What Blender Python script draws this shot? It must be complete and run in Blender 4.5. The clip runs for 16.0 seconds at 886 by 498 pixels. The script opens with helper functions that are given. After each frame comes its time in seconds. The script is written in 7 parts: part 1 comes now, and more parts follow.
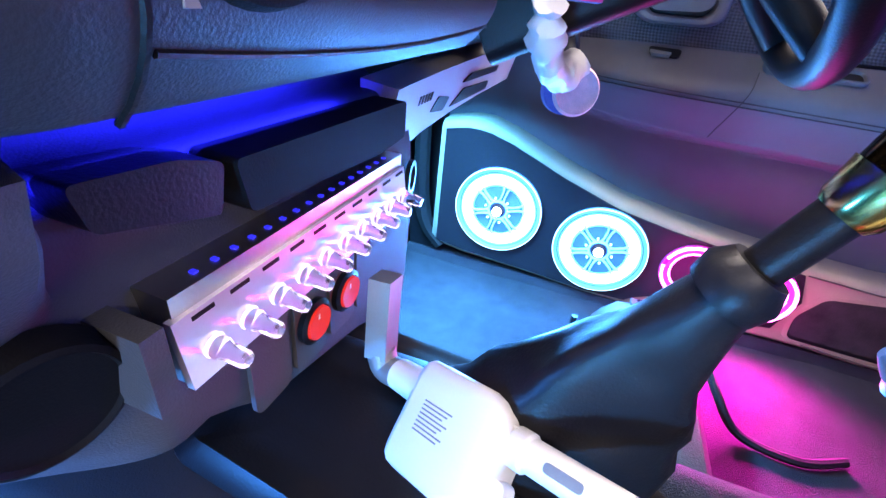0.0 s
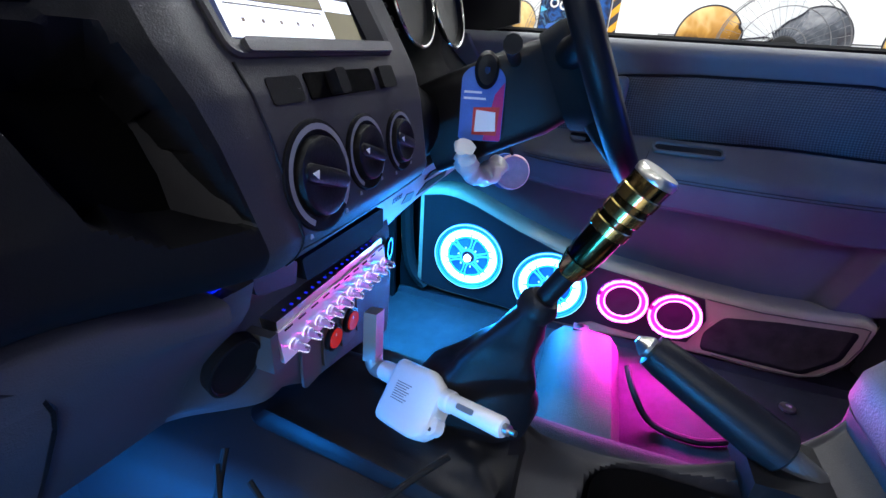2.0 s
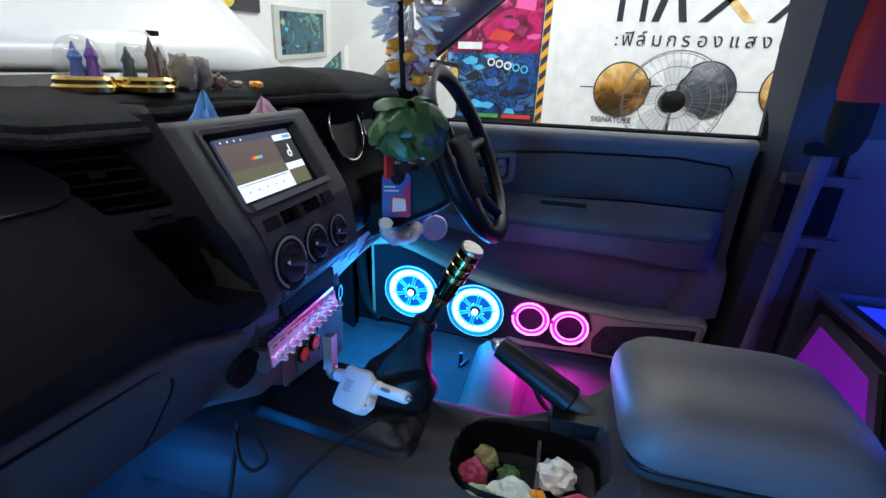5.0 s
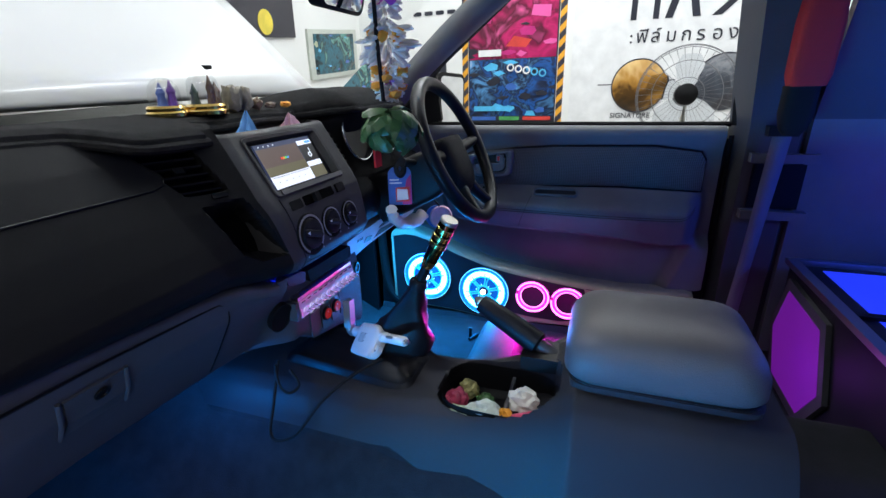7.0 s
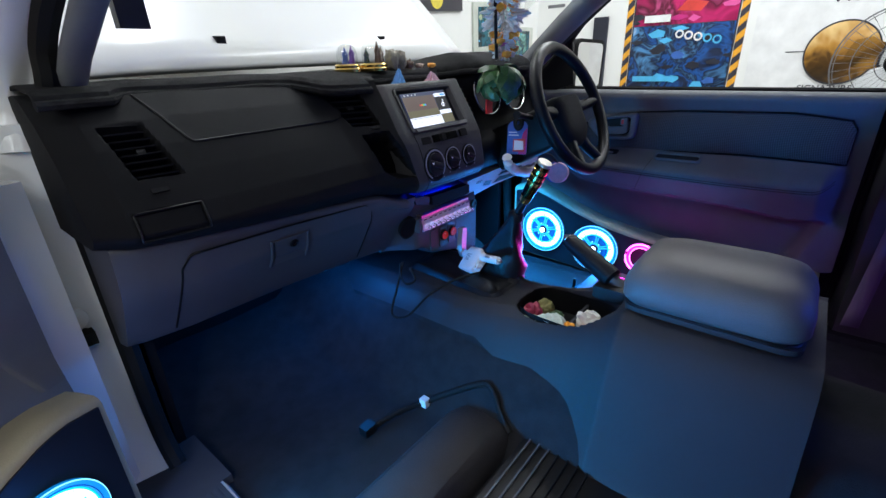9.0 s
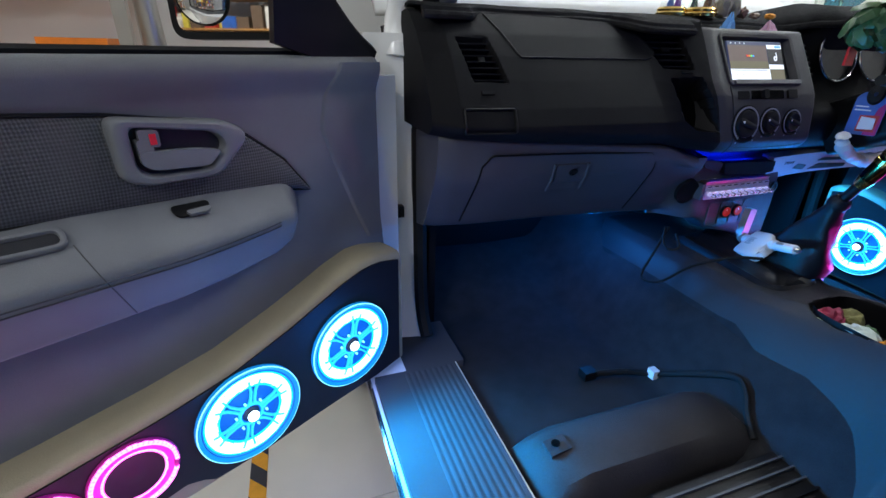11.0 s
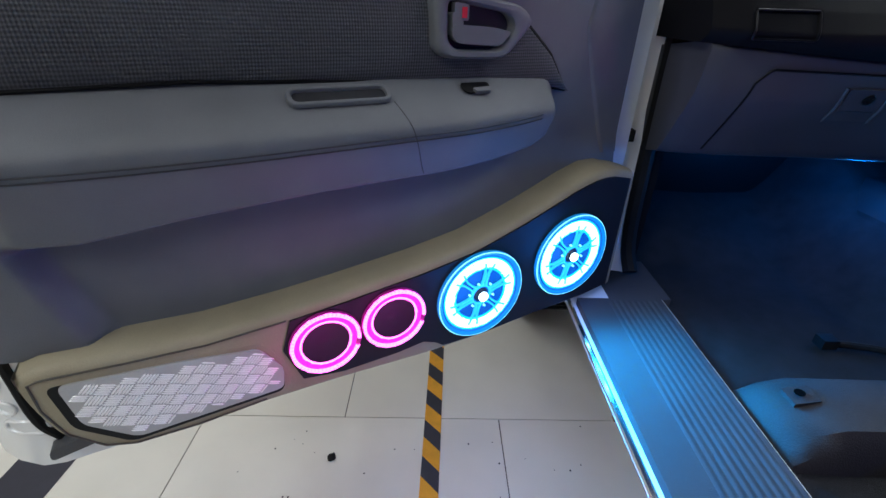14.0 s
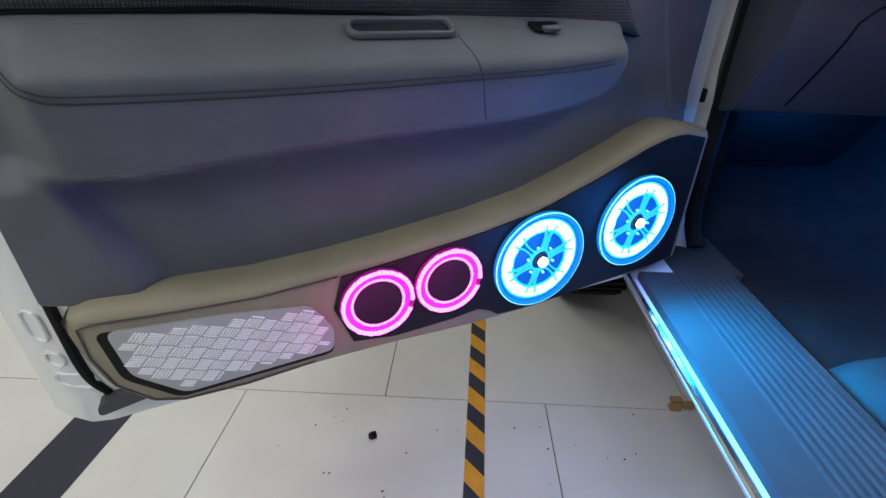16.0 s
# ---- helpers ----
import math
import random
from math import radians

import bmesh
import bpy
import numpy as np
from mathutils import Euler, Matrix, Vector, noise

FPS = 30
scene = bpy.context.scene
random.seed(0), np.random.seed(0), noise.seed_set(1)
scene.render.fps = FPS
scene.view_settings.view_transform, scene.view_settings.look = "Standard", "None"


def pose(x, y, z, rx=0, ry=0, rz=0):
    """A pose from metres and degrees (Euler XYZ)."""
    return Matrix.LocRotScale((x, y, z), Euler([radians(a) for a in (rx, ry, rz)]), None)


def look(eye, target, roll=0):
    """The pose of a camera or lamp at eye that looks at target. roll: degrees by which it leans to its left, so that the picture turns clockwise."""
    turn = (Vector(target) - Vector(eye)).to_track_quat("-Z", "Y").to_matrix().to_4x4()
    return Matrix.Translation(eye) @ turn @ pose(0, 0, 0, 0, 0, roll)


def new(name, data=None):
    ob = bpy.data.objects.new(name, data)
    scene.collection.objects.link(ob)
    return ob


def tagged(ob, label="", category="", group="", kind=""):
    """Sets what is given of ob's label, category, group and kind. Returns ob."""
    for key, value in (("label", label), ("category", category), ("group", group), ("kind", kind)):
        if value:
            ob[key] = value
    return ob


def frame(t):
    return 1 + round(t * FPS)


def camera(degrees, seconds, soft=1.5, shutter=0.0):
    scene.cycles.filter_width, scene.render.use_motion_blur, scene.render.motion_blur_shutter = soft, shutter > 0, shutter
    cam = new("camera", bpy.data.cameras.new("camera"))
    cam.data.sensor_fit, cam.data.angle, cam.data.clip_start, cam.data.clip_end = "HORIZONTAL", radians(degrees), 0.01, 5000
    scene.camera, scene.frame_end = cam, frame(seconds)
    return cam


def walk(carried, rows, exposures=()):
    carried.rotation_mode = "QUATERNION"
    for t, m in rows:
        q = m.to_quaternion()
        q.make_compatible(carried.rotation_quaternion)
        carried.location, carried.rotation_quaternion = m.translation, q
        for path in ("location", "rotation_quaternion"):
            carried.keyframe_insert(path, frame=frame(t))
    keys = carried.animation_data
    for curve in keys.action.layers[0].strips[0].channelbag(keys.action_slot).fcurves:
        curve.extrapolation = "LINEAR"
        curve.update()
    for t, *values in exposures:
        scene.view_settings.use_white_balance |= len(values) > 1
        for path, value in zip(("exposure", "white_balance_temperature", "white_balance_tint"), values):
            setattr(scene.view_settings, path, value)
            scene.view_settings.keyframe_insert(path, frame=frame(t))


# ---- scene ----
cam = camera(89.6, 16.0)
PATH = [
    (0, (-0.15, 0.446, 1.004), (1.505, 0.954, 0.004), 6.6),
    (0.5, (-0.187, 0.426, 1.036), (1.476, 0.939, 0.051), 6.2),
    (1, (-0.232, 0.397, 1.076), (1.437, 0.919, 0.105), 6.0),
    (1.5, (-0.28, 0.369, 1.11), (1.416, 0.91, 0.197), 4.6),
    (2, (-0.327, 0.344, 1.132), (1.398, 0.889, 0.281), 4.0),
    (2.5, (-0.368, 0.329, 1.155), (1.376, 0.878, 0.346), 3.7),
    (3, (-0.418, 0.31, 1.195), (1.34, 0.864, 0.42), 3.4),
    (3.5, (-0.47, 0.276, 1.237), (1.298, 0.824, 0.48), 3.2),
    (4, (-0.507, 0.234, 1.265), (1.267, 0.77, 0.512), 2.8),
    (4.5, (-0.531, 0.201, 1.277), (1.261, 0.697, 0.541), 2.3),
    (5, (-0.562, 0.182, 1.287), (1.248, 0.632, 0.563), 2.1),
    (5.2, (-0.571, 0.169, 1.288), (1.24, 0.608, 0.563), 1.5),
    (7.3, (-0.765, -0.001, 1.3), (0.966, 0.704, 0.588), -2.7),
    (7.5, (-0.79, -0.02, 1.315), (0.896, 0.766, 0.58), -3.1),
    (7.7, (-0.814, -0.044, 1.313), (0.84, 0.806, 0.578), -3.1),
    (8, (-0.835, -0.078, 1.31), (0.788, 0.817, 0.558), -2.6),
    (8.2, (-0.85, -0.107, 1.303), (0.749, 0.821, 0.54), -2.6),
    (10.3, (-0.947, -0.206, 1.215), (-0.036, 1.392, 0.431), 0.9),
    (10.5, (-0.962, -0.204, 1.203), (-0.126, 1.432, 0.412), 1.3),
    (11, (-1.012, -0.195, 1.175), (-0.391, 1.518, 0.35), 1.4),
    (11.5, (-1.064, -0.186, 1.15), (-0.644, 1.564, 0.277), 2.2),
    (12, (-1.101, -0.183, 1.115), (-0.816, 1.575, 0.204), 2.0),
    (12.5, (-1.141, -0.192, 1.059), (-0.924, 1.566, 0.13), 3.0),
    (13, (-1.181, -0.193, 1.025), (-1.018, 1.556, 0.068), 3.3),
    (13.5, (-1.201, -0.216, 1.044), (-1.107, 1.532, 0.077), 2.7),
    (14, (-1.211, -0.232, 1.062), (-1.17, 1.525, 0.106), 1.9),
    (14.5, (-1.22, -0.233, 1.047), (-1.222, 1.526, 0.096), 1.3),
    (15, (-1.23, -0.229, 1.036), (-1.26, 1.529, 0.083), 1.1),
    (15.5, (-1.235, -0.217, 1.007), (-1.289, 1.538, 0.049), 0.9),
    (16, (-1.259, -0.218, 0.978), (-1.341, 1.532, 0.013), 0.7),
]
EXPOSURES = [(0, 1.85, 8000, 28), (0.5, 2.05, 7800, 26), (1.0, 1.92, 7300, 22), (1.5, 1.10, 6800, 16), (2.0, 0.62, 6600, 13), (2.5, 0.36, 6500, 11), (3.5, 0.10, 6500, 10), (5.0, 0.0, 6500, 10), (8.0, 0.05, 6500, 10), (10.5, 0.12, 6500, 10), (12.0, 0.18, 6500, 10), (13.5, -0.06, 6500, 10), (16.0, -0.1, 6500, 10)]
walk(cam, [(t, look(eye, target, roll)) for t, eye, target, roll in PATH], EXPOSURES)

# ---- world and light ----
world = bpy.data.worlds.new("shop_world")
scene.world = world
world.use_nodes = True
world.node_tree.nodes["Background"].inputs[0].default_value = (0.9, 0.95, 1.0, 1)
world.node_tree.nodes["Background"].inputs[1].default_value = 0.0


def area_lamp(name, place, target, size, size_y, power, colour):
    data = bpy.data.lights.new(name, "AREA")
    data.shape, data.size, data.size_y = "RECTANGLE", size, size_y
    data.energy, data.color = power, colour
    ob = new(name, data)
    ob.matrix_world = look(place, target)
    return ob


def point_lamp(name, place, power, colour, radius=0.02):
    data = bpy.data.lights.new(name, "POINT")
    data.energy, data.color, data.shadow_soft_size = power, colour, radius
    ob = new(name, data)
    ob.location = place
    return ob


def spot_lamp(name, place, way, power, colour, radius=0.05, cone=165):
    data = bpy.data.lights.new(name, "SPOT")
    data.energy, data.color, data.shadow_soft_size = power, colour, radius
    data.spot_size, data.spot_blend = radians(cone), 1.0
    ob = new(name, data)
    ob.matrix_world = look(place, Vector(place) + Vector(way))
    return ob


CYAN, PINK, BLUE = (0.0, 0.24, 1.0), (1.0, 0.02, 0.70), (0.0, 0.012, 1.0)
SHOP = 46
# Unseen ceiling tubes, some added to brighten the door and spare the cabin.
for tx, ty, k in ((-2.45, -0.9, 0.22), (-2.95, -0.4, 0.55), (-1.05, -2.4, 0.26), (-3.4, -2.6, 1.0), (-2.9, 1.3, 0.32), (0.4, 1.5, 0.42), (2.2, -1.5, 1.0), (2.2, 0.5, 1.15)):
    area_lamp("tube_light", (tx, ty, 3.25), (tx, ty, 0), 0.15, 1.2, SHOP * k, (0.90, 0.96, 1.0))
# LED strips hidden under the dash, beside the pods, in the rear box; fill lamps
strip = area_lamp("footwell_strip", (0.44, 0.72, 0.925), (0.46, 0.60, 0.45), 0.34, 0.03, 12.0, (0.02, 0.36, 1.0))
# Unseen fill lamp added for the blue on tunnel flank and glovebox.
point_lamp("tunnel_fill", (-0.25, 0.745, 0.772), 4.2, CYAN, 0.03)
strip.data.spread = radians(110)
area_lamp("ledge_strip", (0.0, 0.602, 0.940), (0.0, 0.66, 0.960), 0.22, 0.008, 0.55, BLUE)
# Unseen lamp for blue light from the rear, strengthened to tone the cabin.
point_lamp("rear_led", (0.30, -0.95, 1.15), 9.0, (0.03, 0.10, 1.0), 0.05)
point_lamp("box_led", (0.42, -0.40, 0.62), 0.15, (0.45, 0.05, 1.0), 0.05)

# ---- materials ----


def mat(name, col, rough=0.5, metal=0.0, var=0.12, scale=12.0, bump=0.15, bscale=500.0, clear=0.0, spec=0.5):
    m = bpy.data.materials.new(name)
    m.use_nodes = True
    nt = m.node_tree
    b = nt.nodes["Principled BSDF"]
    b.inputs["Roughness"].default_value = rough
    b.inputs["Metallic"].default_value = metal
    b.inputs["Coat Weight"].default_value = clear
    b.inputs["Specular IOR Level"].default_value = spec
    tc = nt.nodes.new("ShaderNodeTexCoord")
    big, fine = nt.nodes.new("ShaderNodeTexNoise"), nt.nodes.new("ShaderNodeTexNoise")
    big.inputs["Scale"].default_value, fine.inputs["Scale"].default_value = scale, bscale
    big.inputs["Detail"].default_value, fine.inputs["Detail"].default_value = 5, 3
    for n in (big, fine):
        nt.links.new(tc.outputs["Object"], n.inputs["Vector"])
    ramp = nt.nodes.new("ShaderNodeValToRGB")
    ramp.color_ramp.elements[0].position, ramp.color_ramp.elements[1].position = 0.3, 0.7
    ramp.color_ramp.elements[0].color = (*[c * (1 - var) for c in col], 1)
    ramp.color_ramp.elements[1].color = (*[min(1, c * (1 + var)) for c in col], 1)
    mixn = nt.nodes.new("ShaderNodeMath")
    mixn.operation = "MULTIPLY_ADD"
    mixn.inputs[1].default_value = 0.35
    nt.links.new(fine.outputs["Fac"], mixn.inputs[0])
    sc = nt.nodes.new("ShaderNodeMath")
    sc.operation = "MULTIPLY"
    sc.inputs[1].default_value = 0.65
    nt.links.new(big.outputs["Fac"], sc.inputs[0])
    nt.links.new(sc.outputs[0], mixn.inputs[2])
    nt.links.new(mixn.outputs[0], ramp.inputs["Fac"])
    nt.links.new(ramp.outputs["Color"], b.inputs["Base Color"])
    if rough > 0.1:
        rr = nt.nodes.new("ShaderNodeMapRange")
        rr.inputs["To Min"].default_value, rr.inputs["To Max"].default_value = rough * 0.85, min(1, rough * 1.15)
        nt.links.new(big.outputs["Fac"], rr.inputs["Value"])
        nt.links.new(rr.outputs[0], b.inputs["Roughness"])
    if bump:
        bp = nt.nodes.new("ShaderNodeBump")
        bp.inputs["Strength"].default_value, bp.inputs["Distance"].default_value = bump, 0.002
        nt.links.new(fine.outputs["Fac"], bp.inputs["Height"])
        nt.links.new(bp.outputs["Normal"], b.inputs["Normal"])
    return m


def emit(name, col, strength):
    m = bpy.data.materials.new(name)
    m.use_nodes = True
    b = m.node_tree.nodes["Principled BSDF"]
    b.inputs["Base Color"].default_value = (*[0.5 * c for c in col], 1)
    b.inputs["Emission Color"].default_value = (*col, 1)
    b.inputs["Emission Strength"].default_value = strength
    return m


def glass(name, col=(1, 1, 1), rough=0.0):
    m = bpy.data.materials.new(name)
    m.use_nodes = True
    b = m.node_tree.nodes["Principled BSDF"]
    b.inputs["Base Color"].default_value = (*col, 1)
    b.inputs["Transmission Weight"].default_value = 1
    b.inputs["Roughness"].default_value = rough
    b.inputs["IOR"].default_value = 1.3
    return m


DARK = mat("charcoal_plastic", (0.0085, 0.0085, 0.0096), 0.62, bump=0.15, bscale=900, spec=0.05)
BLACK = mat("black_plastic", (0.006, 0.006, 0.007), 0.4, spec=0.2)
GREY = mat("grey_plastic", (0.056, 0.057, 0.065), 0.55, bump=0.25, bscale=900, spec=0.3)
CONSOLE = mat("console_plastic", (0.023, 0.0225, 0.027), 0.55, bump=0.25, bscale=900, spec=0.25)
TREAD = mat("tread_plastic", (0.052, 0.053, 0.058), 0.62, bump=0.25, bscale=700, spec=0.12)
# Shade of cups, vents, pockets, slots and holes, put into the colour.
VOIDG = mat("cup_painted_shade", (0.022, 0.022, 0.026), 0.6, spec=0.2)
VOID = mat("recess_painted_shade", (0.002, 0.002, 0.0022), 0.95, spec=0.02)
NICKEL = mat("satin_nickel", (0.36, 0.34, 0.31), 0.42, 0.65, var=0.06, bump=0.05)
# Lighter copy of the dash plastic, for the stack that catches more light.
DARK_LIT = mat("lit_charcoal_plastic", (0.032, 0.031, 0.034), 0.55, bump=0.2, bscale=900, spec=0.2)
TRIM = mat("taupe_grey_plastic", (0.128, 0.133, 0.143), 0.55, bump=0.3, bscale=800, spec=0.3)
TRIMD = mat("grey_cap_plastic", (0.115, 0.119, 0.130), 0.5, bump=0.3, bscale=800, spec=0.3)
MATT = mat("dash_mat_felt", (0.016, 0.016, 0.017), 0.95, var=0.5, scale=60, bump=1.0, bscale=700, spec=0.1)
CARPET = mat("grey_carpet", (0.021, 0.0215, 0.025), 0.95, var=0.3, scale=25, bump=0.9, bscale=600, spec=0.1)
LEATHER = mat("black_leather", (0.008, 0.008, 0.010), 0.40, bump=0.12, bscale=500, spec=0.2)
HUMP = mat("worn_hump_vinyl", (0.024, 0.021, 0.022), 0.7, var=0.5, scale=9, bump=0.4, bscale=400, spec=0.3)
VINYL = mat("grey_vinyl", (0.092, 0.088, 0.09), 0.5, bump=0.35, bscale=450)
TAN = mat("tan_leatherette", (0.31, 0.265, 0.175), 0.55, bump=0.3, bscale=500)
PODBLACK = mat("black_satin_panel", (0.010, 0.009, 0.012), 0.5, bump=0.1, spec=0.25)
CHROME = mat("chrome", (0.75, 0.75, 0.76), 0.12, 1.0, var=0.03, bump=0)
STEEL = mat("brushed_steel", (0.55, 0.54, 0.5), 0.3, 1.0, var=0.05, bump=0.1)
GOLD = mat("gold_metal", (0.85, 0.6, 0.2), 0.18, 1.0, var=0.05, bump=0)
WHITE = mat("white_plastic", (0.8, 0.8, 0.8), 0.35, var=0.03, bump=0.02)
WALLW = mat("white_wall_paint", (0.8, 0.8, 0.78), 0.8, var=0.03, scale=3)
PAINT = mat("silver_white_car_paint", (0.80, 0.80, 0.79), 0.25, 0.0, var=0.02, bump=0, clear=0.6)
RUBBER = mat("black_rubber", (0.008, 0.008, 0.008), 0.7, spec=0.2)
REDP = mat("red_plastic", (0.6, 0.02, 0.02), 0.3, bump=0.02)
TILE = mat("beige_floor_tile", (0.74, 0.71, 0.63), 0.25, var=0.06, scale=6, bump=0.02)
GROUT = mat("dark_grout", (0.12, 0.11, 0.10), 0.9)
YELLOW = mat("yellow_tape", (0.80, 0.37, 0.025), 0.5, var=0.12, scale=40)
PIPING = mat("dark_piping", (0.07, 0.06, 0.045), 0.6)
NAVY = mat("dark_tape", (0.03, 0.03, 0.045), 0.5, var=0.2, scale=40)
LEDC = emit("cyan_led", (0.16, 0.72, 1.0), 8.0)
# Rim plastic emits faintly in place of the ring light it catches.
LEDC2 = emit("cyan_rim_emission", (0.0, 0.28, 0.75), 0.55)
LEDP = emit("pink_led", (1.0, 0.14, 0.80), 5.5)
# Horn plastic emits a little in place of pink light falling on it.
LEDP2 = emit("pink_horn_emission", (0.5, 0.01, 0.3), 0.12)
LEDB = emit("blue_led", (0.01, 0.02, 1.0), 0.35)

DARK2 = mat("charcoal_lid", (0.0105, 0.0107, 0.012), 0.60, bump=0.25, bscale=900, spec=0.06)
GREYD = mat("dark_grey_plastic", (0.055, 0.055, 0.06), 0.5, bump=0.2, bscale=900)
BRONZE = mat("dark_gold_metal", (0.11, 0.078, 0.032), 0.18, 1.0, var=0.1, bump=0)
PRINT = mat("pale_print", (0.20, 0.205, 0.22), 0.6, bump=0)
EQFACE = mat("silver_faceplate", (0.80, 0.74, 0.80), 0.3, 0.6, var=0.04, bump=0.03)
KNOBC = glass("clear_knob_plastic", (0.93, 0.93, 1.0), 0.05)
KNOBC.node_tree.nodes["Principled BSDF"].inputs["Roughness"].default_value = 0.15
KNOBL = emit("knob_led", (0.70, 0.68, 1.0), 1.0)
REDLIT = emit("lit_red_rocker", (0.9, 0.03, 0.01), 0.16)
SCREEN = emit("screen_dark", (0.03, 0.04, 0.09), 1.0)
SCR_WHITE = emit("screen_white", (0.85, 0.9, 1.0), 0.9)
SCR_BROWN = emit("screen_brown", (0.10, 0.07, 0.06), 0.8)
SCR_BLACK = emit("screen_black", (0.01, 0.01, 0.012), 1.0)
SCR_OLIVE = emit("screen_olive", (0.12, 0.11, 0.06), 0.8)
SCR_RED = emit("screen_red", (0.9, 0.05, 0.05), 0.8)
SCR_ORANGE = emit("screen_orange", (0.9, 0.4, 0.05), 0.8)
SCR_GREEN = emit("screen_green", (0.1, 0.8, 0.2), 0.8)
SCR_BLUE = emit("screen_blue", (0.1, 0.4, 0.9), 0.8)

CREAM = mat("cream_paper", (0.75, 0.7, 0.6), 0.8)
LEAF = mat("folded_leaf", (0.03, 0.09, 0.022), 0.4, var=0.35, scale=30, bump=0.2, bscale=300)
PETALW = mat("white_petal", (0.8, 0.78, 0.72), 0.7)
PETALO = mat("orange_petal", (0.85, 0.35, 0.03), 0.6)
PETALP = mat("purple_petal", (0.55, 0.08, 0.5), 0.6)
BLUEP = mat("blue_tissue", (0.12, 0.33, 0.7), 0.8, var=0.25, scale=60)
PINKP = mat("pink_tissue", (0.75, 0.45, 0.5), 0.8, var=0.2, scale=60)
BROWN = mat("brown_figure", (0.16, 0.10, 0.06), 0.5)
DGREEN = mat("dark_green_figure", (0.02, 0.06, 0.04), 0.4)
PURPLE = mat("purple_figure", (0.20, 0.08, 0.40), 0.4)
FBLUE = mat("blue_figure", (0.05, 0.12, 0.45), 0.4)
REDC = mat("red_cloth", (0.5, 0.02, 0.02), 0.8)
WOOD = mat("pale_wood", (0.45, 0.28, 0.12), 0.7, var=0.3, scale=40)
SHELFW = mat("orange_wood_shelf", (0.5, 0.24, 0.07), 0.5, var=0.2)
PBLUE, PMAG, PCY, PDK, PGR, PYE, PRED = (mat(n, c, 0.4, var=0.25, scale=14, bump=0) for n, c in (
    ("print_blue", (0.04, 0.13, 0.45)), ("print_magenta", (0.5, 0.02, 0.18)), ("print_cyan", (0.08, 0.45, 0.75)), ("print_dark", (0.02, 0.022, 0.035)),
    ("print_green", (0.08, 0.35, 0.10)), ("print_yellow", (0.75, 0.6, 0.08)), ("print_red", (0.6, 0.05, 0.04))))
PWH = mat("print_white", (0.78, 0.78, 0.78), 0.4, bump=0)
PGREY = mat("print_grey", (0.14, 0.14, 0.15), 0.4, bump=0)


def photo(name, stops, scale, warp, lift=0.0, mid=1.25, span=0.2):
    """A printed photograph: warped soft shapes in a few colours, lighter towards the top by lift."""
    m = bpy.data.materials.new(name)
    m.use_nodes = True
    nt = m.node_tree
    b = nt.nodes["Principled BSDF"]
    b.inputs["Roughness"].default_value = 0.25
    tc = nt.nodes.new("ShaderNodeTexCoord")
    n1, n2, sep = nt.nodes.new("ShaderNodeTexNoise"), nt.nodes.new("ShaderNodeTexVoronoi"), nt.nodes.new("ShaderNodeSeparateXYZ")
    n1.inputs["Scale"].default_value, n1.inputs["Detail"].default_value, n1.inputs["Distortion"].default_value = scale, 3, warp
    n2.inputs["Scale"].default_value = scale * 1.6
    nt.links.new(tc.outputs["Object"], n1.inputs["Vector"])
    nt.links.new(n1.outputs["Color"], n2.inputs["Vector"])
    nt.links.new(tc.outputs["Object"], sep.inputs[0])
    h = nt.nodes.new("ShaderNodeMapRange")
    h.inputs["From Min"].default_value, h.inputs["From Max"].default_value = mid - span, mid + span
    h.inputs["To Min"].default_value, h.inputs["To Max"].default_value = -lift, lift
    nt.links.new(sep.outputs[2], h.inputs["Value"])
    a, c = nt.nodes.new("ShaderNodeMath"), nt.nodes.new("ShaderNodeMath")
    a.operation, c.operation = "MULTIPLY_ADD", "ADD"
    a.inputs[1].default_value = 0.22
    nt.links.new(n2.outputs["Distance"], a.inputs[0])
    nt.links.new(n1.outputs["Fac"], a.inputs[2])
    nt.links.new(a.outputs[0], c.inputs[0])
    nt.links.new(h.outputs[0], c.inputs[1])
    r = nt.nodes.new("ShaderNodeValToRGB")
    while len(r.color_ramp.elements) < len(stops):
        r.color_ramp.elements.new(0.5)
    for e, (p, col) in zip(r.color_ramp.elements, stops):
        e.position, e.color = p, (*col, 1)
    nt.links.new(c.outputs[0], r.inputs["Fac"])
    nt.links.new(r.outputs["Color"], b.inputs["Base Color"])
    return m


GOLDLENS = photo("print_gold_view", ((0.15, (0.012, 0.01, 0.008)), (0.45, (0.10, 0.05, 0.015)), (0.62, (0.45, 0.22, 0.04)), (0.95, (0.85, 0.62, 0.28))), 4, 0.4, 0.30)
SMOKELENS = photo("print_smoke_view", ((0.2, (0.01, 0.01, 0.012)), (0.5, (0.045, 0.045, 0.055)), (0.7, (0.09, 0.10, 0.12)), (0.95, (0.35, 0.35, 0.36))), 5, 0.5, 0.15)
REDPHOTO = photo("print_red_photo", ((0.25, (0.02, 0.004, 0.012)), (0.42, (0.20, 0.008, 0.05)), (0.55, (0.55, 0.02, 0.14)), (0.68, (0.10, 0.01, 0.03)), (0.80, (0.75, 0.10, 0.30)), (0.95, (0.8, 0.6, 0.65))), 3.2, 0.8)
BLUEPHOTO = photo("print_blue_photo", ((0.30, (0.008, 0.01, 0.02)), (0.46, (0.02, 0.03, 0.07)), (0.56, (0.02, 0.10, 0.35)), (0.66, (0.015, 0.02, 0.04)), (0.80, (0.10, 0.30, 0.60)), (0.95, (0.6, 0.68, 0.75))), 5, 0.8)
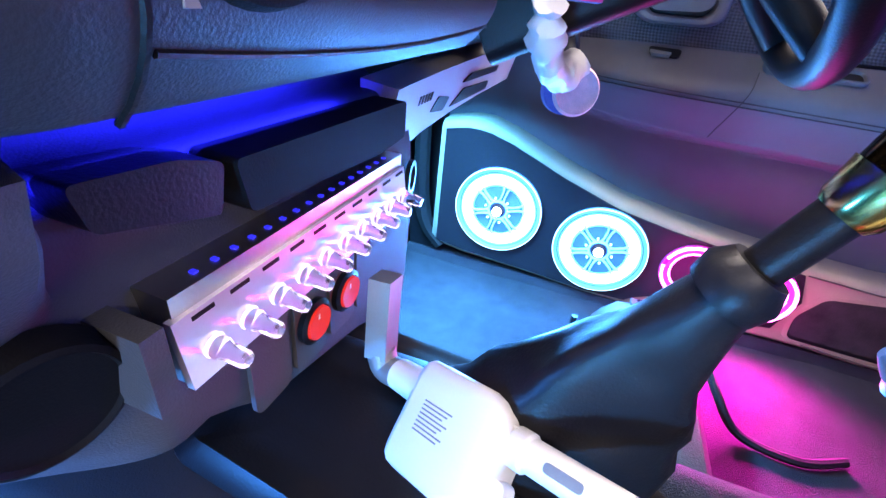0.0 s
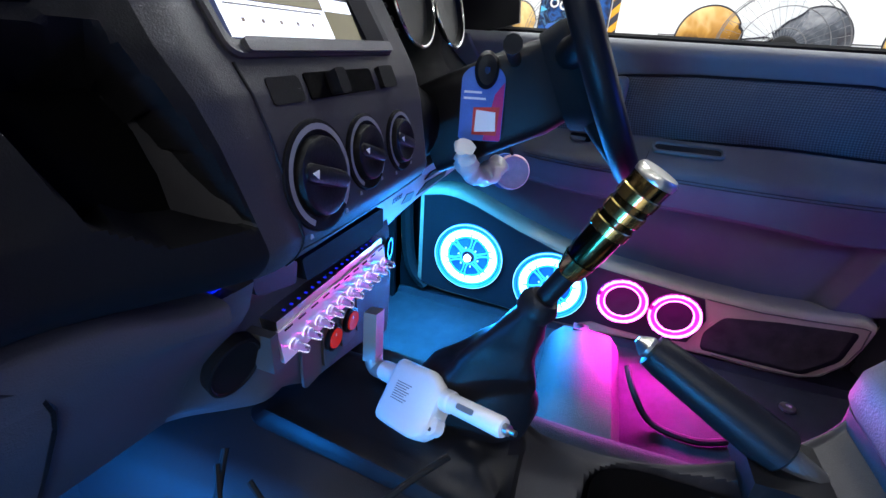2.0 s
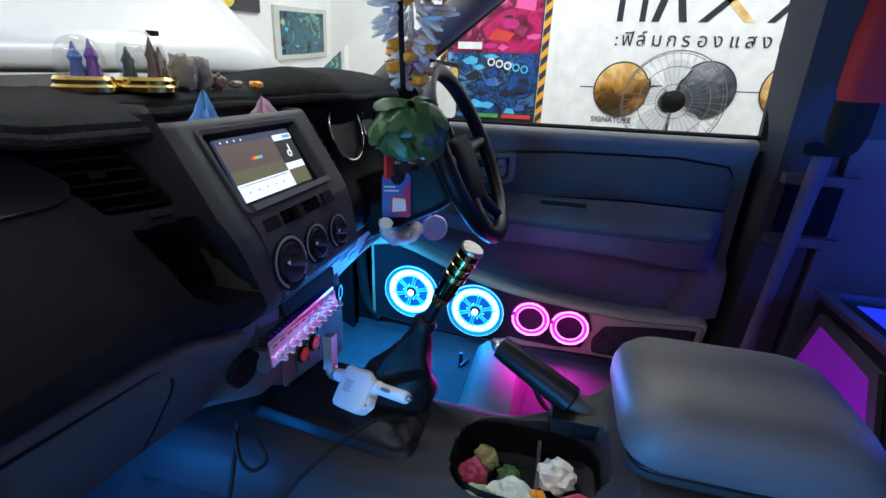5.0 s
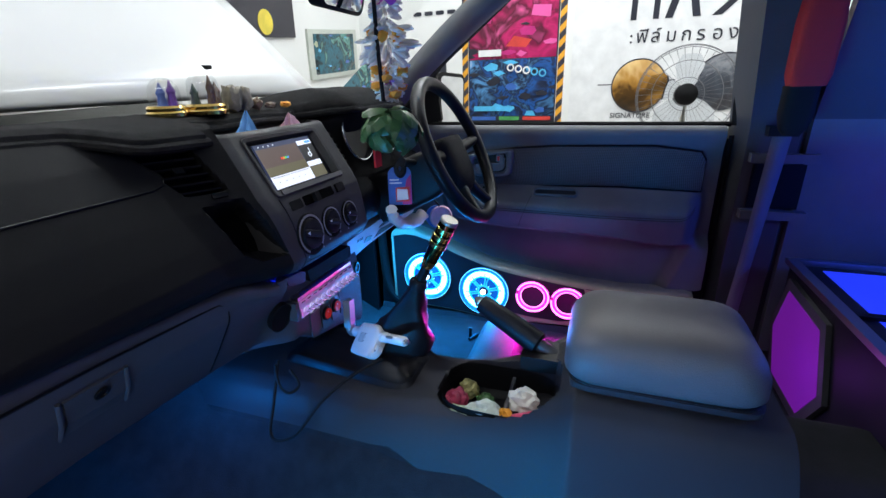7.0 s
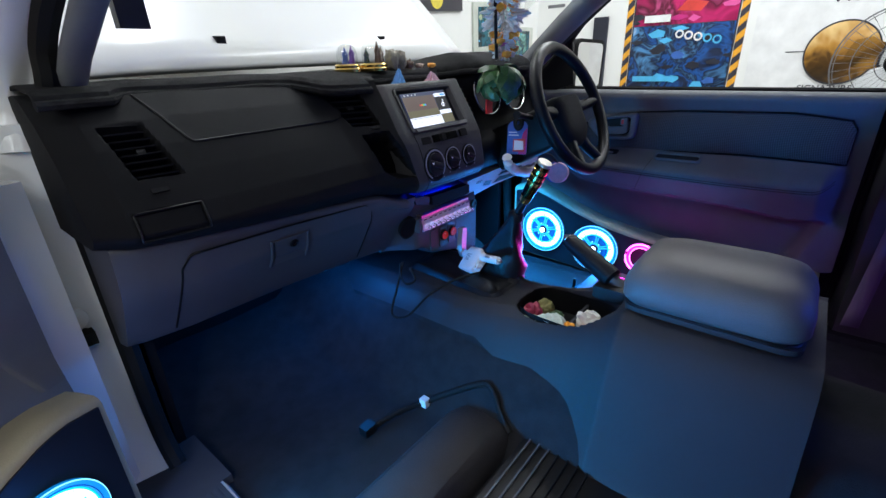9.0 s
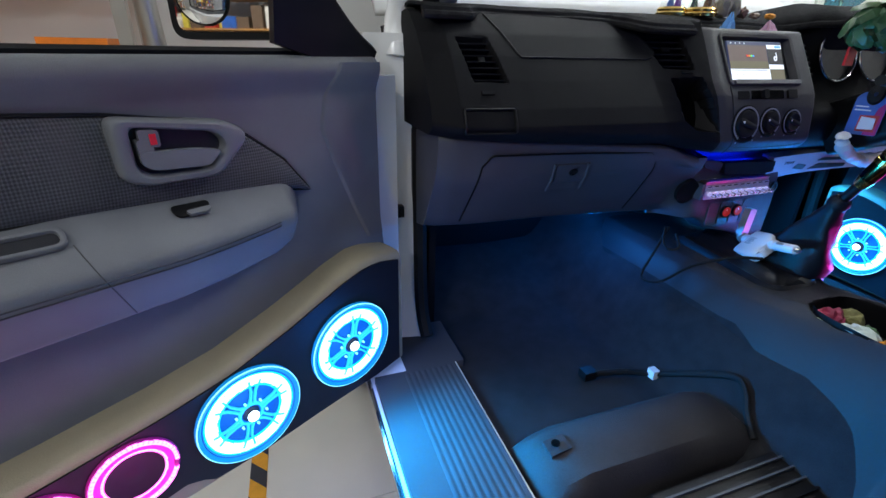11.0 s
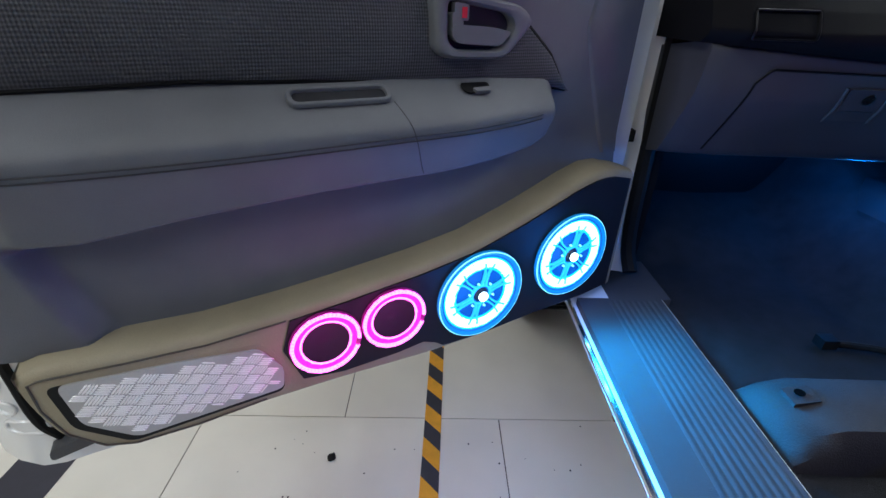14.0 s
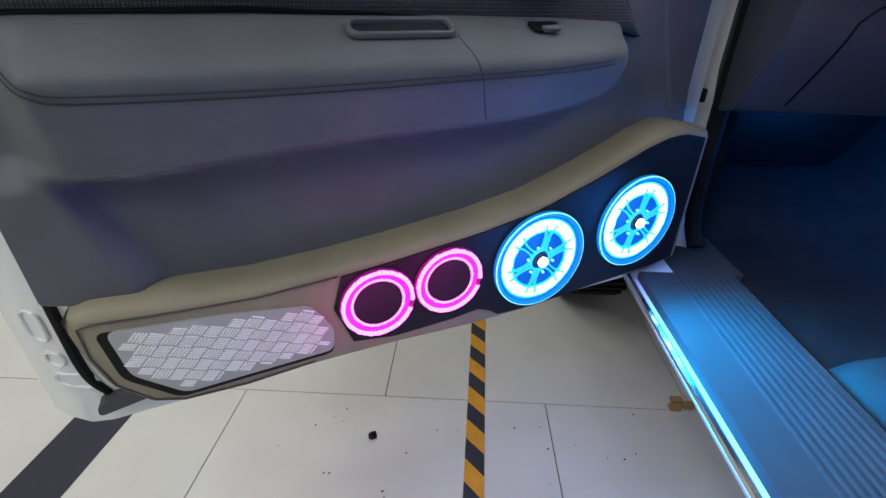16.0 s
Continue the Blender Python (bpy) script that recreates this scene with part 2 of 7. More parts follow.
TEALPHOTO = photo("print_teal_photo", ((0.30, (0.008, 0.012, 0.014)), (0.48, (0.02, 0.05, 0.06)), (0.58, (0.03, 0.16, 0.22)), (0.68, (0.02, 0.03, 0.03)), (0.82, (0.15, 0.40, 0.35)), (0.95, (0.55, 0.7, 0.6))), 6, 0.8)
CLEARPL = glass("clear_blade_plastic", (0.8, 0.82, 0.84))
CLEARPL.node_tree.nodes["Principled BSDF"].inputs["IOR"].default_value = 1.03
MIRROR = mat("mirror_glass", (0.9, 0.9, 0.9), 0.02, 1.0, var=0.0, bump=0)
BOXLIT = emit("purple_lit_acrylic", (0.27, 0.015, 0.50), 0.32)
# Base darker than the bars, so their highlights are put into the colour.
ALU2 = mat("chequer_base_aluminium", (0.46, 0.45, 0.44), 0.45, 0.3, var=0.10, bump=0.05)
# Dark glossy sheet of uneven tone for the driver door plate.
GLOSSPLATE = mat("dark_glossy_sheet", (0.035, 0.032, 0.032), 0.14, var=0.4, scale=30, bump=0.02)
SEAM = mat("dark_seam", (0.035, 0.035, 0.038), 0.7)
BOXBLUE = emit("blue_lit_acrylic", (0.02, 0.05, 0.9), 0.8)
KNEE = mat("pale_knee_plastic", (0.4, 0.4, 0.42), 0.5)
BERRY = mat("berry_paper", (0.28, 0.02, 0.06), 0.6, var=0.4, scale=80)
OLIVE = mat("olive_paper", (0.22, 0.20, 0.07), 0.7, var=0.4, scale=80)
SAGE = mat("sage_paper", (0.40, 0.47, 0.30), 0.6, var=0.3, scale=80)
SAGEW = mat("pale_sage_frame", (0.55, 0.58, 0.52), 0.5)
PALE = mat("pale_mint_paper", (0.62, 0.70, 0.64), 0.6, var=0.2, scale=80)
PINKW = mat("pink_wrapper", (0.75, 0.08, 0.18), 0.3, var=0.3, scale=90)
STONE = mat("stone_figure", (0.22, 0.20, 0.15), 0.6, var=0.4, scale=60)
LEAF2 = mat("folded_leaf_pale", (0.06, 0.13, 0.045), 0.4, var=0.3, scale=30)
PMAG2 = mat("print_pink", (0.75, 0.10, 0.35), 0.4, bump=0)
PDK2 = mat("sign_charcoal", (0.05, 0.05, 0.06), 0.5)
BELTM = mat("belt_webbing", (0.16, 0.16, 0.18), 0.7, bump=0.5, bscale=800)


def thin_clear(name, gloss):
    """A thin clear wall: seen through, with a faint shine."""
    m = bpy.data.materials.new(name)
    m.use_nodes = True
    nt = m.node_tree
    nt.nodes.remove(nt.nodes["Principled BSDF"])
    tr, gs, mx = nt.nodes.new("ShaderNodeBsdfTransparent"), nt.nodes.new("ShaderNodeBsdfGlossy"), nt.nodes.new("ShaderNodeMixShader")
    tr.inputs["Color"].default_value = (0.95, 0.96, 0.96, 1)
    gs.inputs["Roughness"].default_value = 0.04
    mx.inputs[0].default_value = gloss
    nt.links.new(tr.outputs[0], mx.inputs[1])
    nt.links.new(gs.outputs[0], mx.inputs[2])
    nt.links.new(mx.outputs[0], nt.nodes["Material Output"].inputs[0])
    return m


THIN = thin_clear("thin_dome_glass", 0.15)
# Darker than the white walls only to send less light into the cabin.
WALLD = mat("low_bounce_wall_paint", (0.28, 0.27, 0.25), 0.8, var=0.2, scale=2)
SCREENGLASS = glass("windscreen_glass", (0.97, 0.99, 0.98))
SCREENGLASS.node_tree.nodes["Principled BSDF"].inputs["IOR"].default_value = 1.03

# ---- building helpers ----


def mesh_of(bm, name, material, smooth=40):
    bmesh.ops.remove_doubles(bm, verts=bm.verts, dist=1e-5)
    bmesh.ops.recalc_face_normals(bm, faces=bm.faces)
    me = bpy.data.meshes.new(name)
    bm.to_mesh(me)
    bm.free()
    mats = material if isinstance(material, (list, tuple)) else [material]
    for m in mats:
        me.materials.append(m)
    if smooth:
        me.polygons.foreach_set("use_smooth", [True] * len(me.polygons))
        me.set_sharp_from_angle(angle=radians(smooth))
    return me


def part(name, bm, material, parent=None, label="", smooth=40):
    ob = new(name, mesh_of(bm, name, material, smooth))
    if parent is not None:
        ob.parent = parent
        ob.matrix_parent_inverse = Matrix.Identity(4)
    if label:
        ob["label"] = label
    return ob


def thing(name, label, category, group="", kind=""):
    return tagged(new(name), label, category, group, kind)


def solo(name, bm, material, label, category, group="", kind="", smooth=40):
    return tagged(part(name, bm, material, smooth=smooth), label, category, group, kind)


def ident(x, y, z):
    return Vector((x, y, z))


def sheet(bm, rows, closed=False):
    """Quads between rows of points."""
    vs = [[bm.verts.new(p) for p in r] for r in rows]
    n = len(vs[0])
    for a, b in zip(vs, vs[1:]):
        for i in range(n if closed else n - 1):
            j = (i + 1) % n
            bm.faces.new((a[i], a[j], b[j], b[i]))
    return vs


def loft(bm, rings, caps=True):
    vs = sheet(bm, rings, closed=True)
    if caps:
        bm.faces.new(vs[0][::-1])
        bm.faces.new(vs[-1])
    return vs


def bevel_all(bm, width, segments=2, angle=30):
    edges = [e for e in bm.edges if len(e.link_faces) == 2 and e.calc_face_angle(0) > radians(angle)]
    bmesh.ops.bevel(bm, geom=edges, offset=width, segments=segments, affect="EDGES", profile=0.5, clamp_overlap=True)


def box(lo, hi, bev=0.0, seg=2, m=None):
    bm = bmesh.new()
    add_box(bm, lo, hi)
    if bev:
        bevel_all(bm, bev, seg)
    if m is not None:
        bm.transform(m)
    return bm


def add_box(bm, lo, hi, m=None):
    c = [(lo[0], lo[1]), (hi[0], lo[1]), (hi[0], hi[1]), (lo[0], hi[1])]
    rings = [[Vector((x, y, z)) for x, y in c] for z in (lo[2], hi[2])]
    if m is not None:
        rings = [[m @ p for p in r] for r in rings]
    loft(bm, rings)


def prism(poly, a, b, w=None, bev=0.0, seg=2):
    """A plate with the outline poly, from depth a to depth b; w places (p, q, depth)."""
    w = w or ident
    bm = bmesh.new()
    loft(bm, [[w(p, q, d) for p, q in poly] for d in (a, b)])
    if bev:
        bevel_all(bm, bev, seg)
    return bm


def rounded(poly, r, n=5):
    """The outline poly with its corners rounded."""
    out = []
    k = len(poly)
    for i in range(k):
        p, a, b = Vector(poly[i]), Vector(poly[i - 1]), Vector(poly[(i + 1) % k])
        rr = min(r, (a - p).length * 0.48, (b - p).length * 0.48)
        s, e = p + (a - p).normalized() * rr, p + (b - p).normalized() * rr
        for j in range(n + 1):
            t = j / n
            q = s * (1 - t) ** 2 + p * 2 * t * (1 - t) + e * t * t
            out.append((q.x, q.y))
    return out


def spline(pts, n=8):
    """Points on a smooth curve through pts."""
    out = []
    for i in range(len(pts) - 1):
        p0, p1, p2, p3 = (pts[max(0, min(len(pts) - 1, i + d))] for d in (-1, 0, 1, 2))
        for j in range(n):
            t = j / n
            out.append(tuple(0.5 * (2 * b + (c - a) * t + (2 * a - 5 * b + 4 * c - d) * t * t + (3 * b - a - 3 * c + d) * t ** 3)
                             for a, b, c, d in zip(p0, p1, p2, p3)))
    out.append(tuple(pts[-1]))
    return out


def tube(bm, pts, r, seg=8, caps=True):
    pts = [Vector(p) for p in pts]
    rs = r if isinstance(r, (list, tuple)) else [r] * len(pts)
    rings, side = [], None
    for i, p in enumerate(pts):
        d = (pts[min(i + 1, len(pts) - 1)] - pts[max(i - 1, 0)]).normalized()
        if side is None:
            side = d.orthogonal().normalized()
        side = (side - d * side.dot(d)).normalized()
        up = d.cross(side)
        rings.append([p + (side * math.cos(2 * math.pi * k / seg) + up * math.sin(2 * math.pi * k / seg)) * rs[i] for k in range(seg)])
    loft(bm, rings, caps)


def lathe(prof, m, seg=32, close=False):
    """Turned profile of (radius, height) about the local z axis of m."""
    bm = bmesh.new()
    add_lathe(bm, prof, m, seg, close)
    return bm


def add_lathe(bm, prof, m, seg=32, close=False):
    rows = []
    pr = prof + [prof[0]] if close else prof
    for r, h in pr:
        rows.append([m @ Vector((max(r, 1e-5) * math.cos(2 * math.pi * k / seg), max(r, 1e-5) * math.sin(2 * math.pi * k / seg), h)) for k in range(seg)])
    sheet(bm, rows, closed=True)


def torus(m, R, r, seg=48, rs=12):
    return lathe([(R + r * math.cos(a), r * math.sin(a)) for a in [2 * math.pi * k / rs for k in range(rs)]], m, seg, close=True)


def lerp(tab, x):
    """Piecewise linear table lookup."""
    if x <= tab[0][0]:
        return tab[0][1]
    for (a, va), (b, vb) in zip(tab, tab[1:]):
        if x <= b:
            return va + (vb - va) * (x - a) / (b - a)
    return tab[-1][1]


def frange(a, b, n):
    return [a + (b - a) * i / n for i in range(n + 1)]


def axis(place, z, x=None):
    """A pose with its z axis along z."""
    z = Vector(z).normalized()
    x = Vector(x) if x is not None else z.orthogonal()
    x = (x - z * x.dot(z)).normalized()
    y = z.cross(x)
    m = Matrix((x, y, z)).transposed().to_4x4()
    m.translation = place
    return m

# ---- the shop ----
TILE_W = 0.85
shop_floor = solo("floor", box((-6, -4.5, -0.06), (3.4, 2.3, -0.004)), GROUT, "beige tiled workshop floor", "floor", kind="structure")
wall_right = solo("wall_right", box((3.2, -4.5, 0), (3.35, 2.3, 3.3)), WALLW, "white painted workshop wall", "wall", kind="structure")
wall_front = solo("wall_front", box((-6, 2.0, 0), (3.2, 2.15, 3.3)), WALLW, "white workshop front wall", "wall", kind="structure")
# Left and back walls are coloured dark to weaken the bounce light.
wall_left = solo("wall_left", box((-6.15, -4.5, 0), (-6, 2.3, 3.3)), WALLD, "workshop side wall, darkened to cut bounce light", "wall", kind="structure")
wall_back = solo("wall_back", box((-6, -4.65, 0), (3.2, -4.5, 3.3)), WALLD, "workshop back wall, darkened to cut bounce light", "wall", kind="structure")
ceiling = solo("ceiling", box((-6.15, -4.65, 3.3), (3.35, 2.3, 3.4)), WALLW, "white workshop ceiling", "ceiling", kind="structure")

# ---- the doors ----
HX, HY, OPEN = 0.836, 0.770, radians(62.7)


def door_space(side):
    """Places u along the door from its hinge, v towards the cabin, z up."""
    if side < 0:
        du, dv = Vector((-math.sin(OPEN), -math.cos(OPEN), 0)), Vector((math.cos(OPEN), -math.sin(OPEN), 0))
        o = Vector((-HX, HY, 0))
    else:
        du, dv, o = Vector((0, -1, 0)), Vector((-1, 0, 0)), Vector((HX, HY, 0))
    return lambda u, z, v: o + du * u + dv * v + Vector((0, 0, z))


POD_RIDGE = [(0.03, 0.776), (0.085, 0.788), (0.123, 0.788), (0.179, 0.772), (0.294, 0.726), (0.405, 0.689), (0.511, 0.670), (0.653, 0.653),
             (0.74, 0.645), (0.852, 0.639), (0.951, 0.644), (1.037, 0.651), (1.06, 0.645)]
POD_BOTTOM = [(0.03, 0.50), (0.108, 0.488), (0.258, 0.482), (0.377, 0.472), (0.499, 0.470), (0.66, 0.478), (0.789, 0.480), (0.891, 0.474),
              (0.971, 0.478), (1.009, 0.493), (1.043, 0.536), (1.056, 0.589), (1.06, 0.64)]


def smooth01(a, b, x):
    t = max(0.0, min(1.0, (x - a) / (b - a)))
    return t * t * (3 - 2 * t)


ARM_LOW = [(0.206, 0.905), (0.225, 0.875), (0.25, 0.850), (0.279, 0.836), (0.36, 0.826), (0.457, 0.820), (0.66, 0.815), (0.83, 0.806), (0.947, 0.795), (1.06, 0.805)]


def trim_depth(u, z):
    """How far the trim stands into the cabin."""
    base = 0.050 + 0.012 * smooth01(0.85, 0.75, z)
    bulge = (0.058 * smooth01(0.206, 0.250, u) + 0.032 * smooth01(0.23, 0.46, u)) * smooth01(1.066, 1.0, u)
    low = lerp(ARM_LOW, u)
    under = smooth01(low - 0.013, low + 0.013, z)
    front = 0.70 + 0.30 * smooth01(min(low, 0.88), 0.905, z)
    rise = z - 0.916
    rise = (rise + 0.011) ** 2 / 0.044 if abs(rise) < 0.011 else max(0.0, rise)
    top = 1.0 - min(1.0, rise / 0.052)
    sill = 0.016 * smooth01(1.09, 1.135, z)
    edge = 0.974 + 0.33 * (z - 0.659)
    rear = 0.034 * smooth01(edge - 0.018, edge + 0.018, u) * smooth01(0.83, 0.79, z)
    return base + bulge * under * front * top + sill + rear


def collar_ring(outer, inner, a, b, w):
    """A raised ring between two outlines with rounded upper edges."""
    bm = bmesh.new()
    mix = lambda f: [(o[0] + (i[0] - o[0]) * f, o[1] + (i[1] - o[1]) * f) for o, i in zip(outer, inner)]
    e = 0.16 * (b - a)
    rows = [(0.0, a), (0.03, b - 2 * e), (0.14, b - 0.5 * e), (0.32, b), (0.72, b), (0.90, b - 0.5 * e), (1.0, b - 2 * e), (1.0, a)]
    sheet(bm, [[w(p, q, h) for p, q in mix(f) + mix(f)[:1]] for f, h in rows])
    return bm


def build_door(side):
    w = door_space(side)
    word = "passenger" if side < 0 else "driver"
    state = "open passenger door" if side < 0 else "closed driver door"
    door = thing(word + "_door", "%s with grey trim, cloth insert and lit speaker pod" % state, "car door")
    # trim panel as one swept skin with a thickness
    us, zs = frange(0.02, 1.085, 220), frange(0.47, 1.135, 170)
    bm = bmesh.new()
    cut = lambda u, z: u * (1.0 - 0.075 * smooth01(0.66, 0.635, z))
    front = [[w(cut(u, z), z, trim_depth(cut(u, z), z)) for u in us] for z in zs]
    top = [[w(u, 1.135 + 0.022 * math.sin(a), 0.066 - 0.03 + 0.03 * math.cos(a)) for u in us] for a in (0.4, 0.9, 1.4, 1.57)]
    back = [[w(u, 1.157, 0.0) for u in us], [w(cut(u, 0.47), 0.47, 0.0) for u in us], front[0]]
    sheet(bm, front + top + back)
    part("trim_panel", bm, TRIM, door)
    # outer metal shell with its rounded rear edge
    bm = bmesh.new()
    sec = [(-0.05, 0.034), (1.095, 0.036), (1.125, 0.028), (1.16, 0.0), (1.185, -0.03), (1.18, -0.045), (1.10, -0.055), (-0.05, -0.05)]
    loft(bm, [[w(u, z, v - 0.004) for u, v in sec] for z in (0.40, 0.43, 0.8, 1.12)])
    # Driver's shell, plugs and bracket are coloured black to keep the edge dark.
    part("outer_shell", bm, PAINT if side < 0 else RUBBER, door, "white painted steel shell" if side < 0 else "steel shell coloured black to keep its edge dark")
    sv = lambda u: lerp([(1.095, 0.034), (1.125, 0.026), (1.16, -0.002), (1.185, -0.032)], u)
    for cu, cz, du, dz, tilt in ((1.136, 0.586, 0.0, 0.013, 0.15), (1.131, 0.528, 0.0, 0.0, 0.0), (1.118, 0.486, 0.014, 0.002, 0.0)):
        ends = [(cu - du, cz - dz), (cu + du, cz + dz)]
        a0 = math.atan2(2 * dz, 2 * du) if du or dz else 0.0
        path = []
        for n_, (eu, ez) in enumerate(ends[::-1]):
            path += [(eu + 0.0125 * math.cos(a), ez + 0.0125 * math.sin(a)) for a in [a0 - math.pi / 2 + math.pi * (n_ + q / 8) for q in range(9)]]
        bm = bmesh.new()
        tube(bm, [w(u, z, sv(u) - 0.001) for u, z in path + path[:1]], 0.0032, 8, False)
        part("access_plug", bm, PAINT if side < 0 else RUBBER, door)
    part("hinge_bracket", prism(rounded([(1.01, 0.468), (1.098, 0.452), (1.10, 0.432), (1.02, 0.446)], 0.008), 0.030, 0.055, w, 0.006), GREYD if side < 0 else RUBBER, door)
    bm = bmesh.new()
    tube(bm, spline([tuple(w(u, z, v)) for u, z, v in ((1.103, 1.13, 0.033), (1.103, 0.9, 0.033), (1.103, 0.6, 0.033), (1.10, 0.50, 0.033), (1.085, 0.455, 0.03))], 6), 0.007, 8)
    part("weather_strip", bm, RUBBER, door)
    # window frame
    fr = [(0.0, 1.155), (0.10, 1.24), (0.42, 1.60), (0.55, 1.64), (1.02, 1.62), (1.12, 1.16)]
    bm = bmesh.new()
    lean = 0.16
    tube(bm, spline([tuple(w(u, z, 0.01 + lean * (z - 1.16) * 0.9)) for u, z in fr], 6), 0.02, 8)
    part("window_frame", bm, RUBBER, door)
    bm = bmesh.new()
    tube(bm, [w(u, 1.160, 0.015) for u in (0.02, 0.5, 1.1)], 0.008, 6)
    part("window_seal", bm, RUBBER, door)
    # black sail at the front of the window
    part("mirror_sail", prism([(0.015, 1.15), (0.115, 1.145), (0.215, 1.175), (0.20, 1.32), (0.10, 1.24)], 0.030, 0.046, w, 0.004), BLACK, door)
    # darker front cap of the trim
    bm = bmesh.new()
    zz = frange(0.80, 1.147, 24)
    rows = []
    for z in zz:
        u1 = lerp([(0.80, 0.06), (0.95, 0.12), (1.035, 0.150), (1.09, 0.138), (1.147, 0.108)], z)
        rows.append([w(u, z, trim_depth(u, z) + 0.0045 * smooth01(u1, u1 - 0.006, u)) for u in frange(0.022, u1 - 0.007, 8) + [u1 - 0.004, u1 - 0.002, u1]])
    sheet(bm, rows)
    part("trim_cap", bm, TRIMD, door)
    # cloth insert, bordered by a shallow groove
    top_z = [(0.185, 0.930), (0.231, 0.995), (0.292, 1.045), (0.38, 1.072), (0.469, 1.086), (0.6, 1.095), (0.9, 1.10), (1.03, 1.085), (1.045, 1.06)]
    bot_z = [(0.185, 0.932), (0.22, 0.938), (0.5, 0.959), (0.8, 0.970), (1.0, 0.966), (1.045, 0.964)]
    us2 = frange(0.187, 1.043, 60)
    bm = bmesh.new()
    sheet(bm, [[w(u, lerp(bot_z, u) + (lerp(top_z, u) - lerp(bot_z, u)) * k / 16, 0.055 + 0.012 * math.sin(math.pi * k / 16) ** 0.5) for u in us2] for k in range(17)])
    part("cloth_insert", bm, CLOTH, door, "dark grey woven cloth insert")
    bm = bmesh.new()
    loop = [w(u, lerp(top_z, u), 0.056) for u in us2] + [w(u, lerp(bot_z, u), 0.056) for u in us2[::-1]]
    tube(bm, loop + [loop[0]], 0.003, 6, False)
    part("insert_piping", bm, BLACK, door)
    # door pull cup, slot and grip in the armrest top
    g0, g1 = (0.545, 0.690)
    outline = rounded([(g0, 0.064), (g1, 0.064), (g1, 0.094), (g0, 0.094)], 0.015)
    wt = lambda u, v, h: w(u, 0.9475 + h - 0.58 * (v - 0.08), v + 0.010 + 0.5 * h)
    # Dark floor paints the shade of a deeper pocket.
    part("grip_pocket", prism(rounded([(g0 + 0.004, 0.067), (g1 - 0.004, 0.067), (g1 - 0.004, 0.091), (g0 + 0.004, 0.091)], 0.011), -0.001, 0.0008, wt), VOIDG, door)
    part("grip_rim", collar_ring(outline, rounded([(g0 + 0.007, 0.069), (g1 - 0.007, 0.069), (g1 - 0.007, 0.089), (g0 + 0.007, 0.089)], 0.009), 0.0, 0.006, wt), TRIM, door)
    # Flat black plate painting the shade in the switch hollow.
    part("switch_slot", prism(rounded([(0.370, 0.066), (0.424, 0.066), (0.420, 0.086), (0.374, 0.086)], 0.008), -0.001, 0.0012, wt), BLACK, door)
    part("switch_rocker", prism(rounded([(0.372, 0.079), (0.408, 0.081), (0.404, 0.088), (0.378, 0.088)], 0.003), 0.0, 0.005, wt, 0.0015), TRIM, door)
    # stitched seam along the armrest
    for dz in (0.0, -0.007):
        bm = bmesh.new()
        tube(bm, [w(u, z + dz, trim_depth(u, z + dz) + 0.0010) for u, z in spline([(1.03, 0.925), (1.0, 0.903), (0.96, 0.896), (0.776, 0.893), (0.541, 0.897), (0.335, 0.901), (0.276, 0.905)], 10)], 0.0010, 6)
        part("seam", bm, SEAM, door)
    bm = bmesh.new()
    tube(bm, [w(0.542 - 0.0022 * k, 0.940 - 0.006 * k, trim_depth(0.542 - 0.0022 * k, 0.940 - 0.006 * k) + 0.0002) for k in range(19)], 0.0008, 5)
    part("panel_gap", bm, SEAM, door)
    # inner handle
    rim_o = rounded([(0.474, 1.086), (0.472, 1.004), (0.448, 0.992), (0.345, 0.990), (0.290, 1.046), (0.318, 1.068)], 0.018)
    rim_i = rounded([(0.450, 1.071), (0.449, 1.018), (0.435, 1.006), (0.358, 1.005), (0.332, 1.036), (0.345, 1.056)], 0.012)
    hb = part("handle_bezel", collar_ring(rim_o, rim_i, 0.05, 0.088, w), TRIM, door)
    # Cup floor coloured dark for the shade inside the bezel.
    part("handle_cup", prism(rim_i, 0.060, 0.0690, w), VOIDG, hb)
    part("handle_lever", prism(rounded([(0.446, 1.040), (0.445, 1.022), (0.432, 1.014), (0.36, 1.010), (0.340, 1.030), (0.372, 1.036)], 0.008), 0.077, 0.090, w, 0.005), TRIM, hb)
    part("lever_stem", prism(rounded([(0.446, 1.056), (0.444, 1.024), (0.426, 1.024), (0.428, 1.052)], 0.006), 0.069, 0.0885, w, 0.004), TRIM, hb)
    part("lock_knob", prism(rounded([(0.442, 1.068), (0.441, 1.046), (0.418, 1.044), (0.418, 1.066)], 0.004), 0.076, 0.088, w, 0.003), TRIM, hb)
    part("lock_mark", prism([(0.430, 1.062), (0.430, 1.048), (0.422, 1.048), (0.422, 1.062)], 0.088, 0.0895, w), REDP, hb)
    # speaker pod: top shelf, face and lower return
    us3 = frange(0.03, 0.94, 70) + frange(0.946, 1.06, 36)
    bm = bmesh.new()
    rows = []
    for u in us3:
        zt, zb = lerp(POD_RIDGE, u), lerp(POD_BOTTOM, u)
        d, rnd = 0.128, 0.012
        rows.append([w(u, zt + 0.002, 0.045), w(u, zt + 0.004, 0.085), w(u, zt + 0.002, d - rnd), w(u, zt - 0.003, d - 0.004), w(u, zt - rnd, d),
                     w(u, zb + 0.01, d), w(u, zb + 0.003, d - 0.004), w(u, zb, d - 0.012), w(u, zb + 0.01, 0.03)])
    vs = sheet(bm, rows)
    bm.faces.new(vs[0])
    bm.faces.new(vs[-1][::-1])
